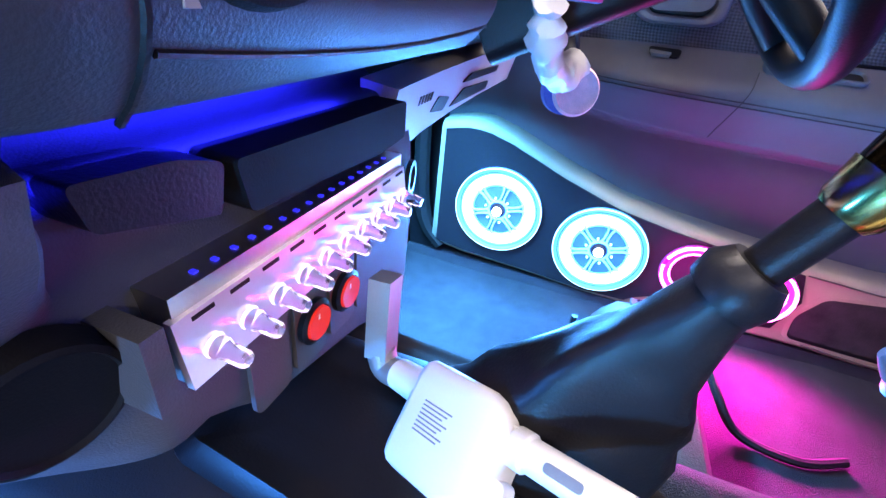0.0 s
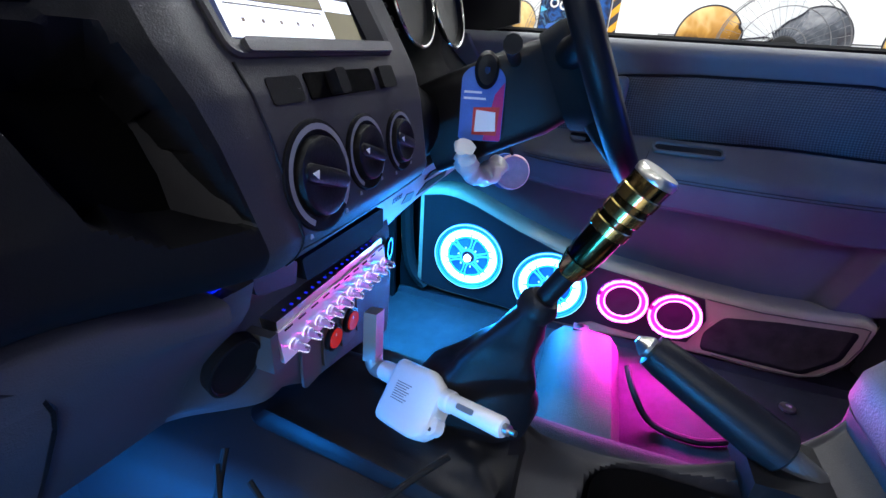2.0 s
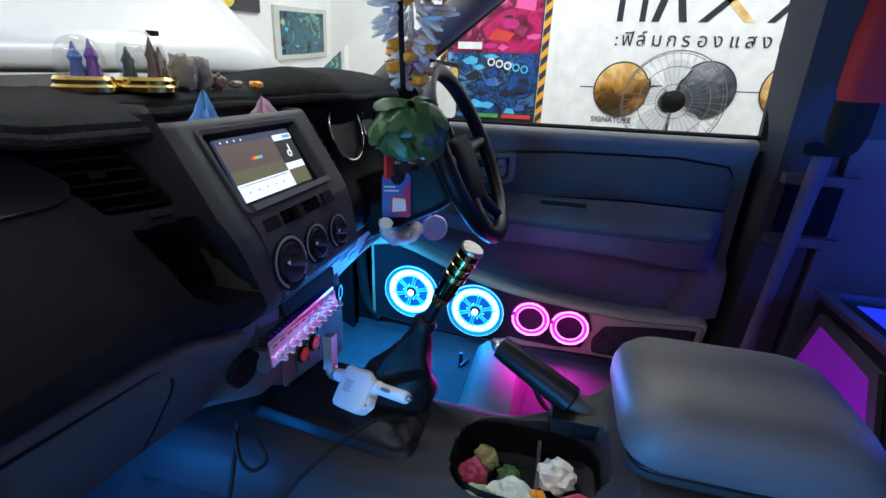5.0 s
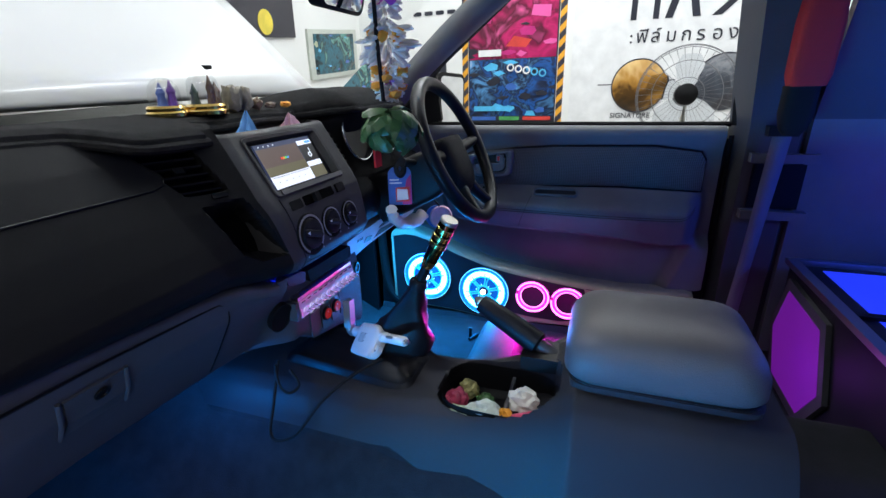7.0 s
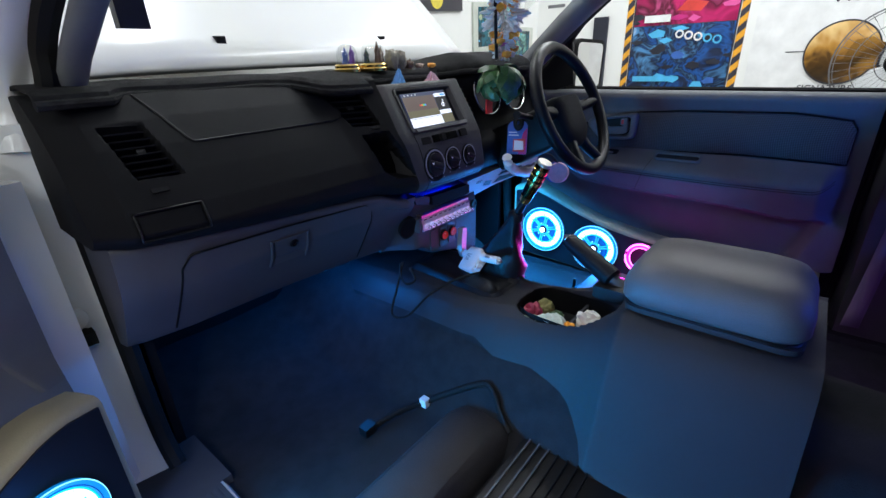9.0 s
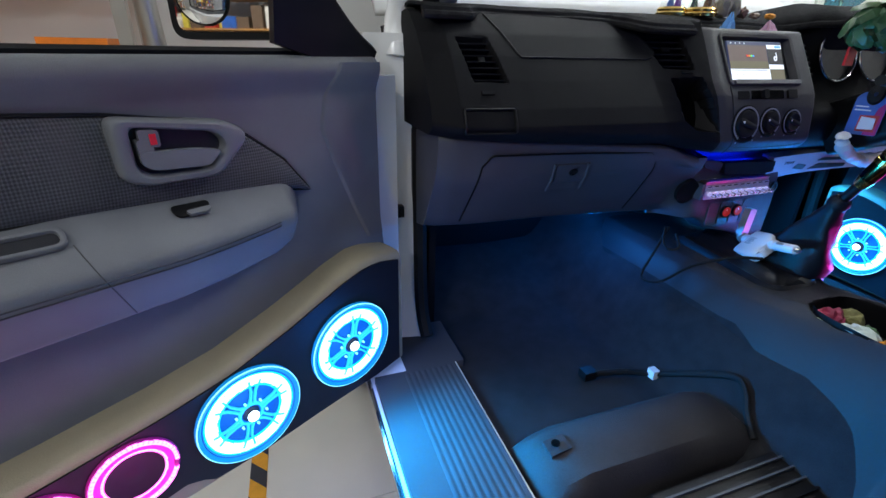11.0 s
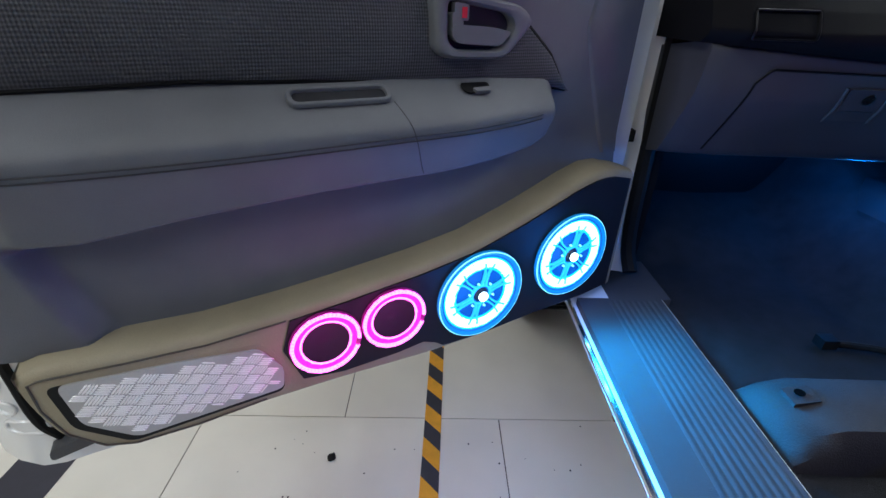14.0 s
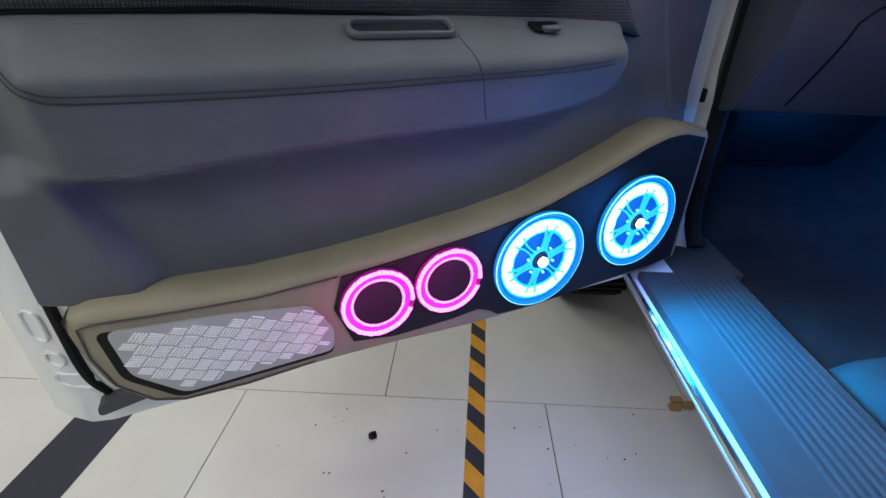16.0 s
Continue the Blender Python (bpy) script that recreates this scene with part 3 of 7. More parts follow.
    pod = part("speaker_pod", bm, TAN, door, "tan leatherette speaker pod")
    # black speaker plate
    ridge = [(u, lerp(POD_RIDGE, u) - 0.014) for u in frange(0.04, 0.735, 30)]
    low = [(0.752, 0.578), (0.728, 0.510), (0.66, 0.499), (0.557, 0.502), (0.507, 0.508), (0.482, 0.497), (0.465, 0.484), (0.377, 0.482), (0.258, 0.492), (0.108, 0.50), (0.042, 0.51)]
    part("speaker_plate", prism(ridge + low, 0.127, 0.1315, w, 0.0015), PODBLACK, pod, "black satin plate")
    bm = bmesh.new()
    tube(bm, [w(u, lerp(POD_RIDGE, u) - 0.013, 0.1285) for u in frange(0.74, 1.05, 30)] + [w(u, z, 0.1285) for u, z in ((1.05, 0.59), (1.037, 0.54), (1.004, 0.50), (0.97, 0.487), (0.89, 0.484), (0.789, 0.49))], 0.0016, 6)
    part("piping", bm, PIPING, pod)
    # chequer plate over a flat black sheet, put in for its dark recess
    alu = rounded([(1.025, 0.624), (0.893, 0.612), (0.785, 0.595), (0.755, 0.545), (0.76, 0.505), (0.965, 0.500), (1.017, 0.552)], 0.012)
    part("plate_recess_dark", prism([(0.896 + (u - 0.89) * 1.045, 0.556 + (z - 0.56) * 1.07) for u, z in alu], 0.1265, 0.1286, w), BLACK, pod)
    part("plate_border", prism([(0.89 + (u - 0.89) * 1.07, 0.56 + (z - 0.56) * 1.16) for u, z in alu], 0.1265, 0.1283, w, 0.0008), TAN, pod)
    if side > 0:
        part("dark_plate", prism(alu, 0.127, 0.1300, w, 0.001), GLOSSPLATE, pod, "dark glossy plate")
    plate = part("chequer_plate", prism(alu, 0.128, 0.1315, w), ALU2, pod, "aluminium chequer plate") if side < 0 else None
    bars = bmesh.new()
    inside = lambda u, z: 0.765 < u < 1.018 and z < lerp([(0.755, 0.56), (0.785, 0.588), (0.893, 0.605), (1.025, 0.617)], u) and z > lerp([(0.76, 0.512), (0.965, 0.507), (1.017, 0.560)], u)
    cell = [(0.0195 * math.cos(a), 0.0195 * math.sin(a), a) for a in (0.42, -0.80)]
    for i in range(-12 if side < 0 else 13, 13):
        for j in range(-12, 13):
            cu, cz = 0.89 + i * cell[0][0] + j * cell[1][0], 0.56 + i * cell[0][1] + j * cell[1][1]
            main, cross = cell if (i + j) % 2 else cell[::-1]
            c, sn = math.cos(main[2]), math.sin(main[2])
            for k in (-0.4, -0.2, 0.0, 0.2, 0.4):
                ou, oz = cu + cross[0] * k, cz + cross[1] * k
                if not (inside(ou + 0.006 * c, oz + 0.006 * sn) and inside(ou - 0.006 * c, oz - 0.006 * sn)):
                    continue
                q = []
                for half, wide, h in ((0.0098, 0.0016, 0.1314), (0.0078, 0.0009, 0.1326)):
                    q.append([bars.verts.new(w(ou + c * x - sn * y, oz + sn * x + c * y, h)) for x, y in ((-half, 0), (-half * 0.7, wide), (half * 0.7, wide), (half, 0), (half * 0.7, -wide), (-half * 0.7, -wide))])
                bars.faces.new(q[1])
                for n in range(6):
                    bars.faces.new((q[0][n], q[0][(n + 1) % 6], q[1][(n + 1) % 6], q[1][n]))
    if side < 0:
        tagged(part("tread_bars", bars, ALU, plate, smooth=0), kind="stuff")
    face = w(0, 0, 1) - w(0, 0, 0)
    along = w(1, 0, 0) - w(0, 0, 0)
    for u, z in ((0.172, 0.617), (0.389, 0.583)):
        build_speaker(pod, axis(w(u, z, 0.1315), face, along))
    for u, z in ((0.565, 0.584), (0.685, 0.574)):
        build_tweeter(pod, axis(w(u, z, 0.1315), face, along))
    return door, w


def build_speaker(pod, m):
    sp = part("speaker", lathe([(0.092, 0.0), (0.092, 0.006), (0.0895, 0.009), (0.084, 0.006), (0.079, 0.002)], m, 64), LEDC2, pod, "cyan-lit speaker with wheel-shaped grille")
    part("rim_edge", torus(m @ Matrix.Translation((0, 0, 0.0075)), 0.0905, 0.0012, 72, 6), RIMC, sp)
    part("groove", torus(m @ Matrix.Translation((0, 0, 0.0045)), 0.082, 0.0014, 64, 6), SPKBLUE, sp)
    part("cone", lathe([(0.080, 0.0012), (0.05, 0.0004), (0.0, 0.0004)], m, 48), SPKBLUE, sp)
    bm = bmesh.new()
    rnd = random.Random(7)
    n = 60
    for k in range(n):
        gap = 0.06 if math.sin(k * 0.55) > 0.5 else 0.01
        a0, a1 = 2 * math.pi * (k + gap) / n, 2 * math.pi * (k + 1 - gap) / n
        j = 0.003 * rnd.random() * rnd.random()
        q = []
        for r, h in ((0.0765, 0.003), (0.075 - j, 0.0055), (0.0595 - j, 0.0055), (0.0575 - j, 0.002)):
            q.append([m @ Vector((r * math.cos(a), r * math.sin(a), h)) for a in (a0, a1)])
        sheet(bm, q)
    part("led_ring", bm, LEDC, sp, "glowing cyan LED ring")
    # Emitting rings that paint the bloom on both sides of the LEDs.
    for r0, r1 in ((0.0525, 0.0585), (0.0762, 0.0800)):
        part("halo_ring", lathe([(r0, 0.0016), ((r0 + r1) / 2, 0.0032), (r1, 0.0016)], m, 64), HALO, sp)
    for k in range(6):
        s = Matrix.Rotation(2 * math.pi * k / 6 + 0.3, 4, "Z")
        bm = bmesh.new()
        for sg in (-1, 1):
            pts = [(0.018, sg * 0.0075), (0.030, sg * 0.0050), (0.046, sg * 0.0055), (0.066, sg * 0.0120), (0.067, sg * 0.0090), (0.046, sg * 0.0025), (0.030, sg * 0.0020), (0.018, sg * 0.0035)]
            loft(bm, [[m @ s @ Vector((x, y, h)) for x, y in (pts if sg > 0 else pts[::-1])] for h in (0.001, 0.0065)])
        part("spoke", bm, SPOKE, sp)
        a = 2 * math.pi * (k + 0.5) / 6 + 0.3
        part("bolt", lathe([(0.0, 0.0085), (0.0018, 0.0085), (0.0024, 0.004)], m @ Matrix.Translation((0.027 * math.cos(a), 0.027 * math.sin(a), 0)), 8), RIMC, sp)
    part("hub", lathe([(0.022, 0.001), (0.0215, 0.006), (0.0185, 0.007), (0.0175, 0.003)], m, 28), SPOKE, sp)
    part("hub_cap", lathe([(0.0150, 0.003), (0.011, 0.004), (0.0055, 0.0045), (0.005, 0.014)], m, 24), PODBLACK, sp)
    part("hub_light", lathe([(0.0095, 0.011), (0.0095, 0.015), (0.006, 0.017), (0.0, 0.0175)], m, 20), HUBL, sp)


def build_tweeter(pod, m):
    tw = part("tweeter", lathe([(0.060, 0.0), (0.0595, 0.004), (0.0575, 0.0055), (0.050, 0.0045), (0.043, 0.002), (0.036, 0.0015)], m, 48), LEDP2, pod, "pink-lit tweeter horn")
    for R, wd, h0 in ((0.0545, 0.0027, 0.002), (0.0410, 0.0017, -0.002)):
        bm = bmesh.new()
        n = 52
        rnd = random.Random(3)
        for k in range(n):
            if 0.44 < k / n < 0.47 and R > 0.045:
                continue
            a0, a1 = 2 * math.pi * (k + 0.04) / n, 2 * math.pi * (k + 0.96) / n
            j = 0.0012 * rnd.random()
            q = []
            for r, h in ((R + wd + j, h0 + 0.002), (R + wd * 0.8 + j, h0 + 0.0065), (R - wd * 0.8, h0 + 0.0065), (R - wd, h0 + 0.002)):
                q.append([m @ Vector((r * math.cos(a), r * math.sin(a), h)) for a in (a0, a1)])
            sheet(bm, q)
        part("led_ring", bm, LEDP, tw, "glowing pink LED ring")
    # Emitting ring that paints the pink bloom between the two LED rings.
    part("halo_ring", lathe([(0.0435, 0.0046), (0.047, 0.0060), (0.0505, 0.0050)], m, 48), HALOP, tw)
    part("horn", lathe([(0.0385, 0.005), (0.030, 0.003), (0.018, 0.0012), (0.012, 0.001), (0.0, 0.003)], m, 32), PODBLACK, tw)


# Brighter copy for the raised bars, painting the glint on them.
ALU = mat("aluminium", (0.93, 0.91, 0.90), 0.36, 0.3, var=0.05, bump=0.03)
# Cone, spokes, bolts and rim edge emit in place of LED light on them.
SPKBLUE = emit("blue_cone_emission", (0.0, 0.14, 0.38), 0.22)
SPOKE = emit("spoke_emission", (0.03, 0.50, 0.85), 1.1)
# Painted bloom of the cyan LEDs, no lamp of its own.
HALO = emit("cyan_halo_emission", (0.0, 0.42, 1.0), 1.9)
HUBL = emit("white_hub_led", (0.75, 0.95, 1.0), 5.0)
# Painted bloom of the pink LEDs, put in as emission.
HALOP = emit("magenta_halo_emission", (1.0, 0.02, 0.62), 1.1)
RIMC = emit("cyan_edge_emission", (0.25, 0.85, 1.0), 1.6)
SPOKE.node_tree.nodes["Principled BSDF"].inputs["Roughness"].default_value = 0.25


def cloth():
    m = mat("woven_cloth", (0.06, 0.062, 0.068), 0.95, var=0.35, scale=18, bump=0.2, bscale=900)
    nt = m.node_tree
    b = nt.nodes["Principled BSDF"]
    tc = nt.nodes.new("ShaderNodeTexCoord")
    waves = []
    for d in ((0.55, 0.55, 0.62), (0.55, 0.55, -0.62)):
        dot = nt.nodes.new("ShaderNodeVectorMath")
        dot.operation = "DOT_PRODUCT"
        dot.inputs[1].default_value = [c * 1050.0 for c in d]
        nt.links.new(tc.outputs["Object"], dot.inputs[0])
        sn = nt.nodes.new("ShaderNodeMath")
        sn.operation = "SINE"
        nt.links.new(dot.outputs["Value"], sn.inputs[0])
        waves.append(sn)
    br = nt.nodes.new("ShaderNodeMath")
    br.operation = "MULTIPLY"
    nt.links.new(waves[0].outputs[0], br.inputs[0])
    nt.links.new(waves[1].outputs[0], br.inputs[1])
    pz = nt.nodes.new("ShaderNodeTexNoise")
    pz.inputs["Scale"].default_value = 22
    nt.links.new(tc.outputs["Object"], pz.inputs["Vector"])
    wv = nt.nodes.new("ShaderNodeMath")
    wv.operation = "MULTIPLY"
    nt.links.new(br.outputs[0], wv.inputs[0])
    nt.links.new(pz.outputs["Fac"], wv.inputs[1])
    bp = nt.nodes.new("ShaderNodeBump")
    bp.inputs["Strength"].default_value, bp.inputs["Distance"].default_value = 0.8, 0.0016
    nt.links.new(wv.outputs[0], bp.inputs["Height"])
    ramp = nt.nodes.new("ShaderNodeMapRange")
    ramp.inputs["From Min"].default_value, ramp.inputs["From Max"].default_value = -0.35, 0.45
    ramp.inputs["To Min"].default_value, ramp.inputs["To Max"].default_value = 0.0, 1.0
    nt.links.new(wv.outputs[0], ramp.inputs["Value"])
    mx = nt.nodes.new("ShaderNodeMix")
    mx.data_type = "RGBA"
    mx.inputs[6].default_value, mx.inputs[7].default_value = (0.036, 0.037, 0.041, 1), (0.098, 0.100, 0.109, 1)
    nt.links.new(ramp.outputs["Result"], mx.inputs[0])
    nt.links.new(mx.outputs[2], b.inputs["Base Color"])
    nt.links.new(bp.outputs["Normal"], b.inputs["Normal"])
    return m


CLOTH = cloth()
door_p, wp = build_door(-1)
door_d, wd = build_door(1)
for W in (wp, wd):
    for u, z in ((0.172, 0.617), (0.389, 0.583)):
        spot_lamp("speaker_led", W(u, z, 0.155), W(0, 0, 1) - W(0, 0.25 if W is wd else -0.05, 0), 46.0 if W is wp else 11.0, (0.0, 0.36, 1.0) if W is wp else CYAN)
        point_lamp("speaker_glow", W(u, z, 0.185), 1.3 if W is wp else 0.6, (0.02, 0.22, 1.0), 0.06)
    for u, z in ((0.565, 0.584), (0.685, 0.574)):
        spot_lamp("tweeter_led", W(u, z, 0.160), W(0, -0.6 if W is wd else 0.55, 1) - W(0, 0, 0), 5.0 if W is wp else 21.0, PINK, 0.04, 125)
        point_lamp("tweeter_glow", W(u, z, 0.185), 0.28 if W is wp else 0.25, PINK, 0.05)

# ---- car body ----


def floor_z(x, y):
    t = abs(x - 0.03)
    tun = 0.20 * (1 - smooth01(0.13, 0.30, t))
    toe = 0.55 * max(0.0, y - 0.80)
    return 0.455 + tun + toe + 0.006 * noise.noise((x * 6, y * 6, 0))


bm = bmesh.new()
sheet(bm, [[(x, y, floor_z(x, y)) for x in frange(-0.70, 0.74, 60)] for y in frange(-1.15, 1.05, 70)])
solo("cabin_floor", bm, CARPET, "grey carpeted cabin floor with the seats removed", "car floor", kind="structure")
solo("underbody", box((-0.72, -1.2, 0.34), (0.74, 1.1, 0.42)), BLACK, "dark steel underbody of the cabin", "underbody", kind="structure")
solo("firewall", box((-0.74, 1.04, 0.40), (0.74, 1.08, 1.20)), BLACK, "black firewall behind the dashboard", "firewall", kind="structure")
# Roof and rear wall stay out of view, added to shade the cabin.
solo("roof", box((-0.66, -1.2, 1.63), (0.66, 0.28, 1.68), 0.02), TRIM, "unseen grey roof that shades the cabin", "car roof", kind="structure")
solo("cabin_back", box((-0.74, -1.22, 0.42), (0.74, -1.16, 1.63)), TRIM, "unseen grey rear wall that shades the cabin", "cabin wall", kind="structure")

# sills with ribbed tread plates
for s in (-1, 1):
    bm = bmesh.new()
    x0 = 0.66 if s < 0 else 0.70
    sec = [(x0, 0.44), (x0 + 0.015, 0.474), (0.815, 0.474), (0.83, 0.470), (0.882, 0.458), (0.892, 0.446), (0.885, 0.43), (0.80, 0.38), (0.76, 0.30), (0.68, 0.30)]
    loft(bm, [[(s * x, y, z) for x, z in (sec if s > 0 else sec[::-1])] for y in (-1.2, 0.80)])
    sill = solo("door_sill", bm, PAINT if s < 0 else CARPET, "silver painted door sill", "door sill", kind="structure")
    plate = part("tread_plate", box((min(s * 0.68, s * 0.876), -1.0, 0.450), (max(s * 0.68, s * 0.876), 0.62, 0.478), 0.004), TREAD, sill) if s < 0 else sill
    for k in range(9 if s < 0 else 0):
        x = s * (0.695 + 0.0135 * k)
        bm = bmesh.new()
        loft(bm, [[(x - 0.0062, y, 0.4775), (x + 0.0062, y, 0.4775), (x + 0.003, y, 0.4792), (x - 0.003, y, 0.4792)] for y in (-1.0, 0.61)])
        part("rib", bm, TREAD, sill)
    bm = bmesh.new()
    tube(bm, [(s * 0.887, y, 0.452) for y in (-1.2, 0.0, 0.70)], 0.007, 8)
    part("trim_strip", bm, CHROME, sill)

# Box added over the sill's pale front end to darken it.
solo("sill_end_box", box((-0.80, 0.622, 0.44), (-0.655, 0.80, 0.4755), 0.004), TREAD, "dark grey box added to darken the front of the sill", "trim panel", kind="structure")

# pillars
for s in (-1, 1):
    bm = bmesh.new()
    sec = [(0.722, 0.812), (0.732, 0.820), (0.79, 0.832), (0.825, 0.86), (0.83, 0.95), (0.722, 0.95)]
    rings = []
    for z, k in ((0.40, 0.0), (0.47, 0.0), (0.60, 0.0), (1.10, 0.0), (1.20, 0.0)):
        flare = 0.09 * smooth01(0.56, 0.44, z)
        rings.append([(s * x, y - flare, z) for x, y in (sec if s > 0 else sec[::-1])])
    loft(bm, rings)
    bevel_all(bm, 0.008)
    jamb = solo("hinge_pillar", bm, PAINT if s < 0 else BLACK, "door hinge pillar of the cab", "car pillar", kind="structure")
    part("inner_garnish", box((min(s * 0.672, s * 0.722), 0.80, 0.44), (max(s * 0.672, s * 0.722), 0.96, 1.20), 0.006), DARK2 if s < 0 else BLACK, jamb)
    bm = bmesh.new()
    sx = 0.718 if s < 0 else 0.722
    tube(bm, spline([(s * sx, 0.72, 0.49), (s * sx, 0.775, 0.58), (s * sx, 0.79, 0.9), (s * sx, 0.785, 1.16)] + ([(s * 0.70, 0.60, 1.30), (s * 0.64, 0.20, 1.60)] if s > 0 else [(s * 0.702, 0.76, 1.26), (s * 0.690, 0.68, 1.36), (s * 0.635, 0.18, 1.64)]), 6), 0.018, 8)
    part("door_seal", bm, RUBBER, jamb)
    bm = bmesh.new()
    # lining of the windscreen pillar; outside it, on the open side, the painted one
    for name, path, half, mtl, lab in (
            ("windscreen_pillar", [(0.745, 0.80, 1.17), (0.672, 0.48, 1.425), (0.60, 0.16, 1.64)] if s > 0 else [(0.675, 0.79, 1.17), (0.668, 0.71, 1.30), (0.60, 0.16, 1.64)], 0.045 if s > 0 else 0.019, TRIM, "grey trimmed windscreen pillar"),
            ("painted_pillar", [(0.752, 0.84, 1.15), (0.728, 0.81, 1.31), (0.66, 0.20, 1.69)], 0.030, PAINT, "white painted outer windscreen pillar")):
        if name == "painted_pillar" and s > 0:
            continue
        bm = bmesh.new()
        rings = []
        path = [Vector((s * x, y, z)) for x, y, z in spline(path, 5)]
        for k, p in enumerate(path):
            d = (path[min(k + 1, len(path) - 1)] - path[max(k - 1, 0)]).normalized()
            side = d.cross(Vector((0, 1, 0))).normalized()
            up = side.cross(d)
            rings.append([p + side * half * 1.1 * math.cos(q) + up * half * 0.9 * math.sin(q) for q in frange(0, 2 * math.pi * 13 / 14, 13)])
        loft(bm, rings)
        solo(name, bm, mtl, lab, "car pillar", kind="structure")
# Passenger-side pillar and panels are unseen, added to keep shop light out.
PILLAR = [(0.70, -0.36), (0.80, -0.33), (0.84, -0.36), (0.84, -0.46), (0.74, -0.52), (0.70, -0.48)]
for s, word in ((-1, "passenger"), (1, "driver")):
    bm = bmesh.new()
    ring = PILLAR if s > 0 else PILLAR[::-1]
    out = 0.045 if s > 0 else 0.0
    loft(bm, [[(s * (x + out), y, z) for x, y in ring] for z in (0.44, 0.9, 1.16)] + [[(s * (x + out - k * 0.15), y + k * 0.07, 1.16 + 0.49 * k) for x, y in ring] for k in (0.4, 1.0)])
    bevel_all(bm, 0.012)
    solo("centre_pillar", bm, GREYD, "grey trimmed pillar behind the %s door" % word, "car pillar", kind="structure")
    # Rear quarter is closed solid to block light from the shop lamps.
    bm = bmesh.new()
    loft(bm, [[(s * x, y, z) for x, y in ((a, -1.16), (a + 0.03, -1.16), (a + 0.03, -0.50), (a, -0.50))] for a, z in ((0.74, 1.18), (0.61, 1.64))])
    solo("rear_quarter_blocker", bm, GREYD, "solid grey rear quarter that blocks light", "trim panel", kind="structure")
    solo("rear_side_panel", box((min(s * 0.74, s * 0.80), -1.16, 0.44), (max(s * 0.74, s * 0.80), -0.50, 1.18), 0.01), TRIM, "grey trim panel beside the rear space", "trim panel", kind="structure")

for s in (-1, 1):
    solo("kick_panel", box((min(s * 0.690, s * 0.722), 0.80, 0.44), (max(s * 0.690, s * 0.722), 1.04, 1.0), 0.01), GREYD if s < 0 else BLACK, "dark grey plastic kick panel in the footwell", "trim panel", kind="structure")

# bonnet raised behind the windscreen
bm = bmesh.new()
rows = []
for k in range(13):
    t = k / 12
    rows.append([(x, 1.07 + 0.82 * t - 0.05 * (x / 0.75) ** 2, 1.272 + 0.66 * t - 0.015 * (x / 0.75) ** 4 + 0.03 * math.sin(t * 3) ) for x in frange(-0.76, 0.77, 20)])
sheet(bm, rows)
bonnet = solo("bonnet", bm, PAINT, "white car bonnet standing open", "car bonnet")
so = bonnet.modifiers.new("thickness", "SOLIDIFY")
so.thickness = 0.02
for x in (-0.226, 0.386):
    part("washer_nozzle", box((x - 0.013, 1.118, 1.312), (x + 0.013, 1.14, 1.338), 0.008), BLACK, bonnet)
bm = bmesh.new()
loft(bm, [[(x, y, z) for y, z in ((0.95, 1.19), (1.06, 1.20), (1.07, 1.22), (0.96, 1.225))] for x in (-0.74, 0.74)])
solo("cowl", bm, RUBBER, "black cowl below the windscreen", "cowl", kind="structure")

# windscreen
bm = bmesh.new()
sheet(bm, [[(x, 1.00 - 0.70 * t - 0.04 * (x / 0.7) ** 2 * (1 - t), 1.225 + 0.405 * t + 0.03 * math.sin(t * 3.14)) for x in frange(-0.70 + 0.10 * t, 0.70 - 0.10 * t, 12)] for t in frange(0, 1, 10)])
screen_glass = solo("windscreen", bm, SCREENGLASS, "clear curved windscreen glass", "windscreen", kind="structure")
screen_glass.visible_shadow = False

# ---- dashboard ----
PASS = [(0.96, 0.566), (1.015, 0.560), (1.04, 0.562), (1.072, 0.577), (1.12, 0.606), (1.162, 0.636), (1.20, 0.672), (1.236, 0.722)]
STACK = [(0.96, 0.524), (1.0, 0.522), (1.037, 0.528), (1.07, 0.533), (1.095, 0.540), (1.116, 0.551), (1.165, 0.581), (1.214, 0.611), (1.236, 0.625)]
RIDGE = [(0.96, -0.112), (1.0, -0.118), (1.05, -0.130), (1.12, -0.146), (1.22, -0.140), (1.236, -0.138)]
SPLIT = [(-0.745, 1.020), (-0.71, 1.017), (-0.506, 1.003), (-0.25, 0.987), (-0.19, 0.981), (-0.13, 0.977), (-0.05, 0.974), (0.22, 0.974)]


def dash_y(x, z):
    """Depth of the dash face: the passenger side, the angled vent side and the centre stack."""
    p = lerp(PASS, z) + lerp([(-0.745, 0.050), (-0.70, 0.014), (-0.62, 0.004), (-0.55, 0.0)], x)
    s = lerp(STACK, z) + 0.07 * smooth01(0.150, 0.205, x)
    r = lerp(RIDGE, z)
    k = max(0.0, min(1.0, (x - r + 0.112) / 0.130))
    k = 0.35 * k + 0.65 * k * k * (3 - 2 * k)
    roll = max(0.0, 1 - (z - lerp(SPLIT, x)) / 0.030)
    return p + (s - p) * k + (0.030 - 0.014 * k) * roll * roll


def dash_at(x, z, off=0.0):
    """A point off metres proud of the dash face."""
    h = 0.003
    n = Vector(((dash_y(x + h, z) - dash_y(x - h, z)) / (2 * h), -1, (dash_y(x, z + h) - dash_y(x, z - h)) / (2 * h))).normalized()
    return Vector((x, dash_y(x, z), z)) + n * off


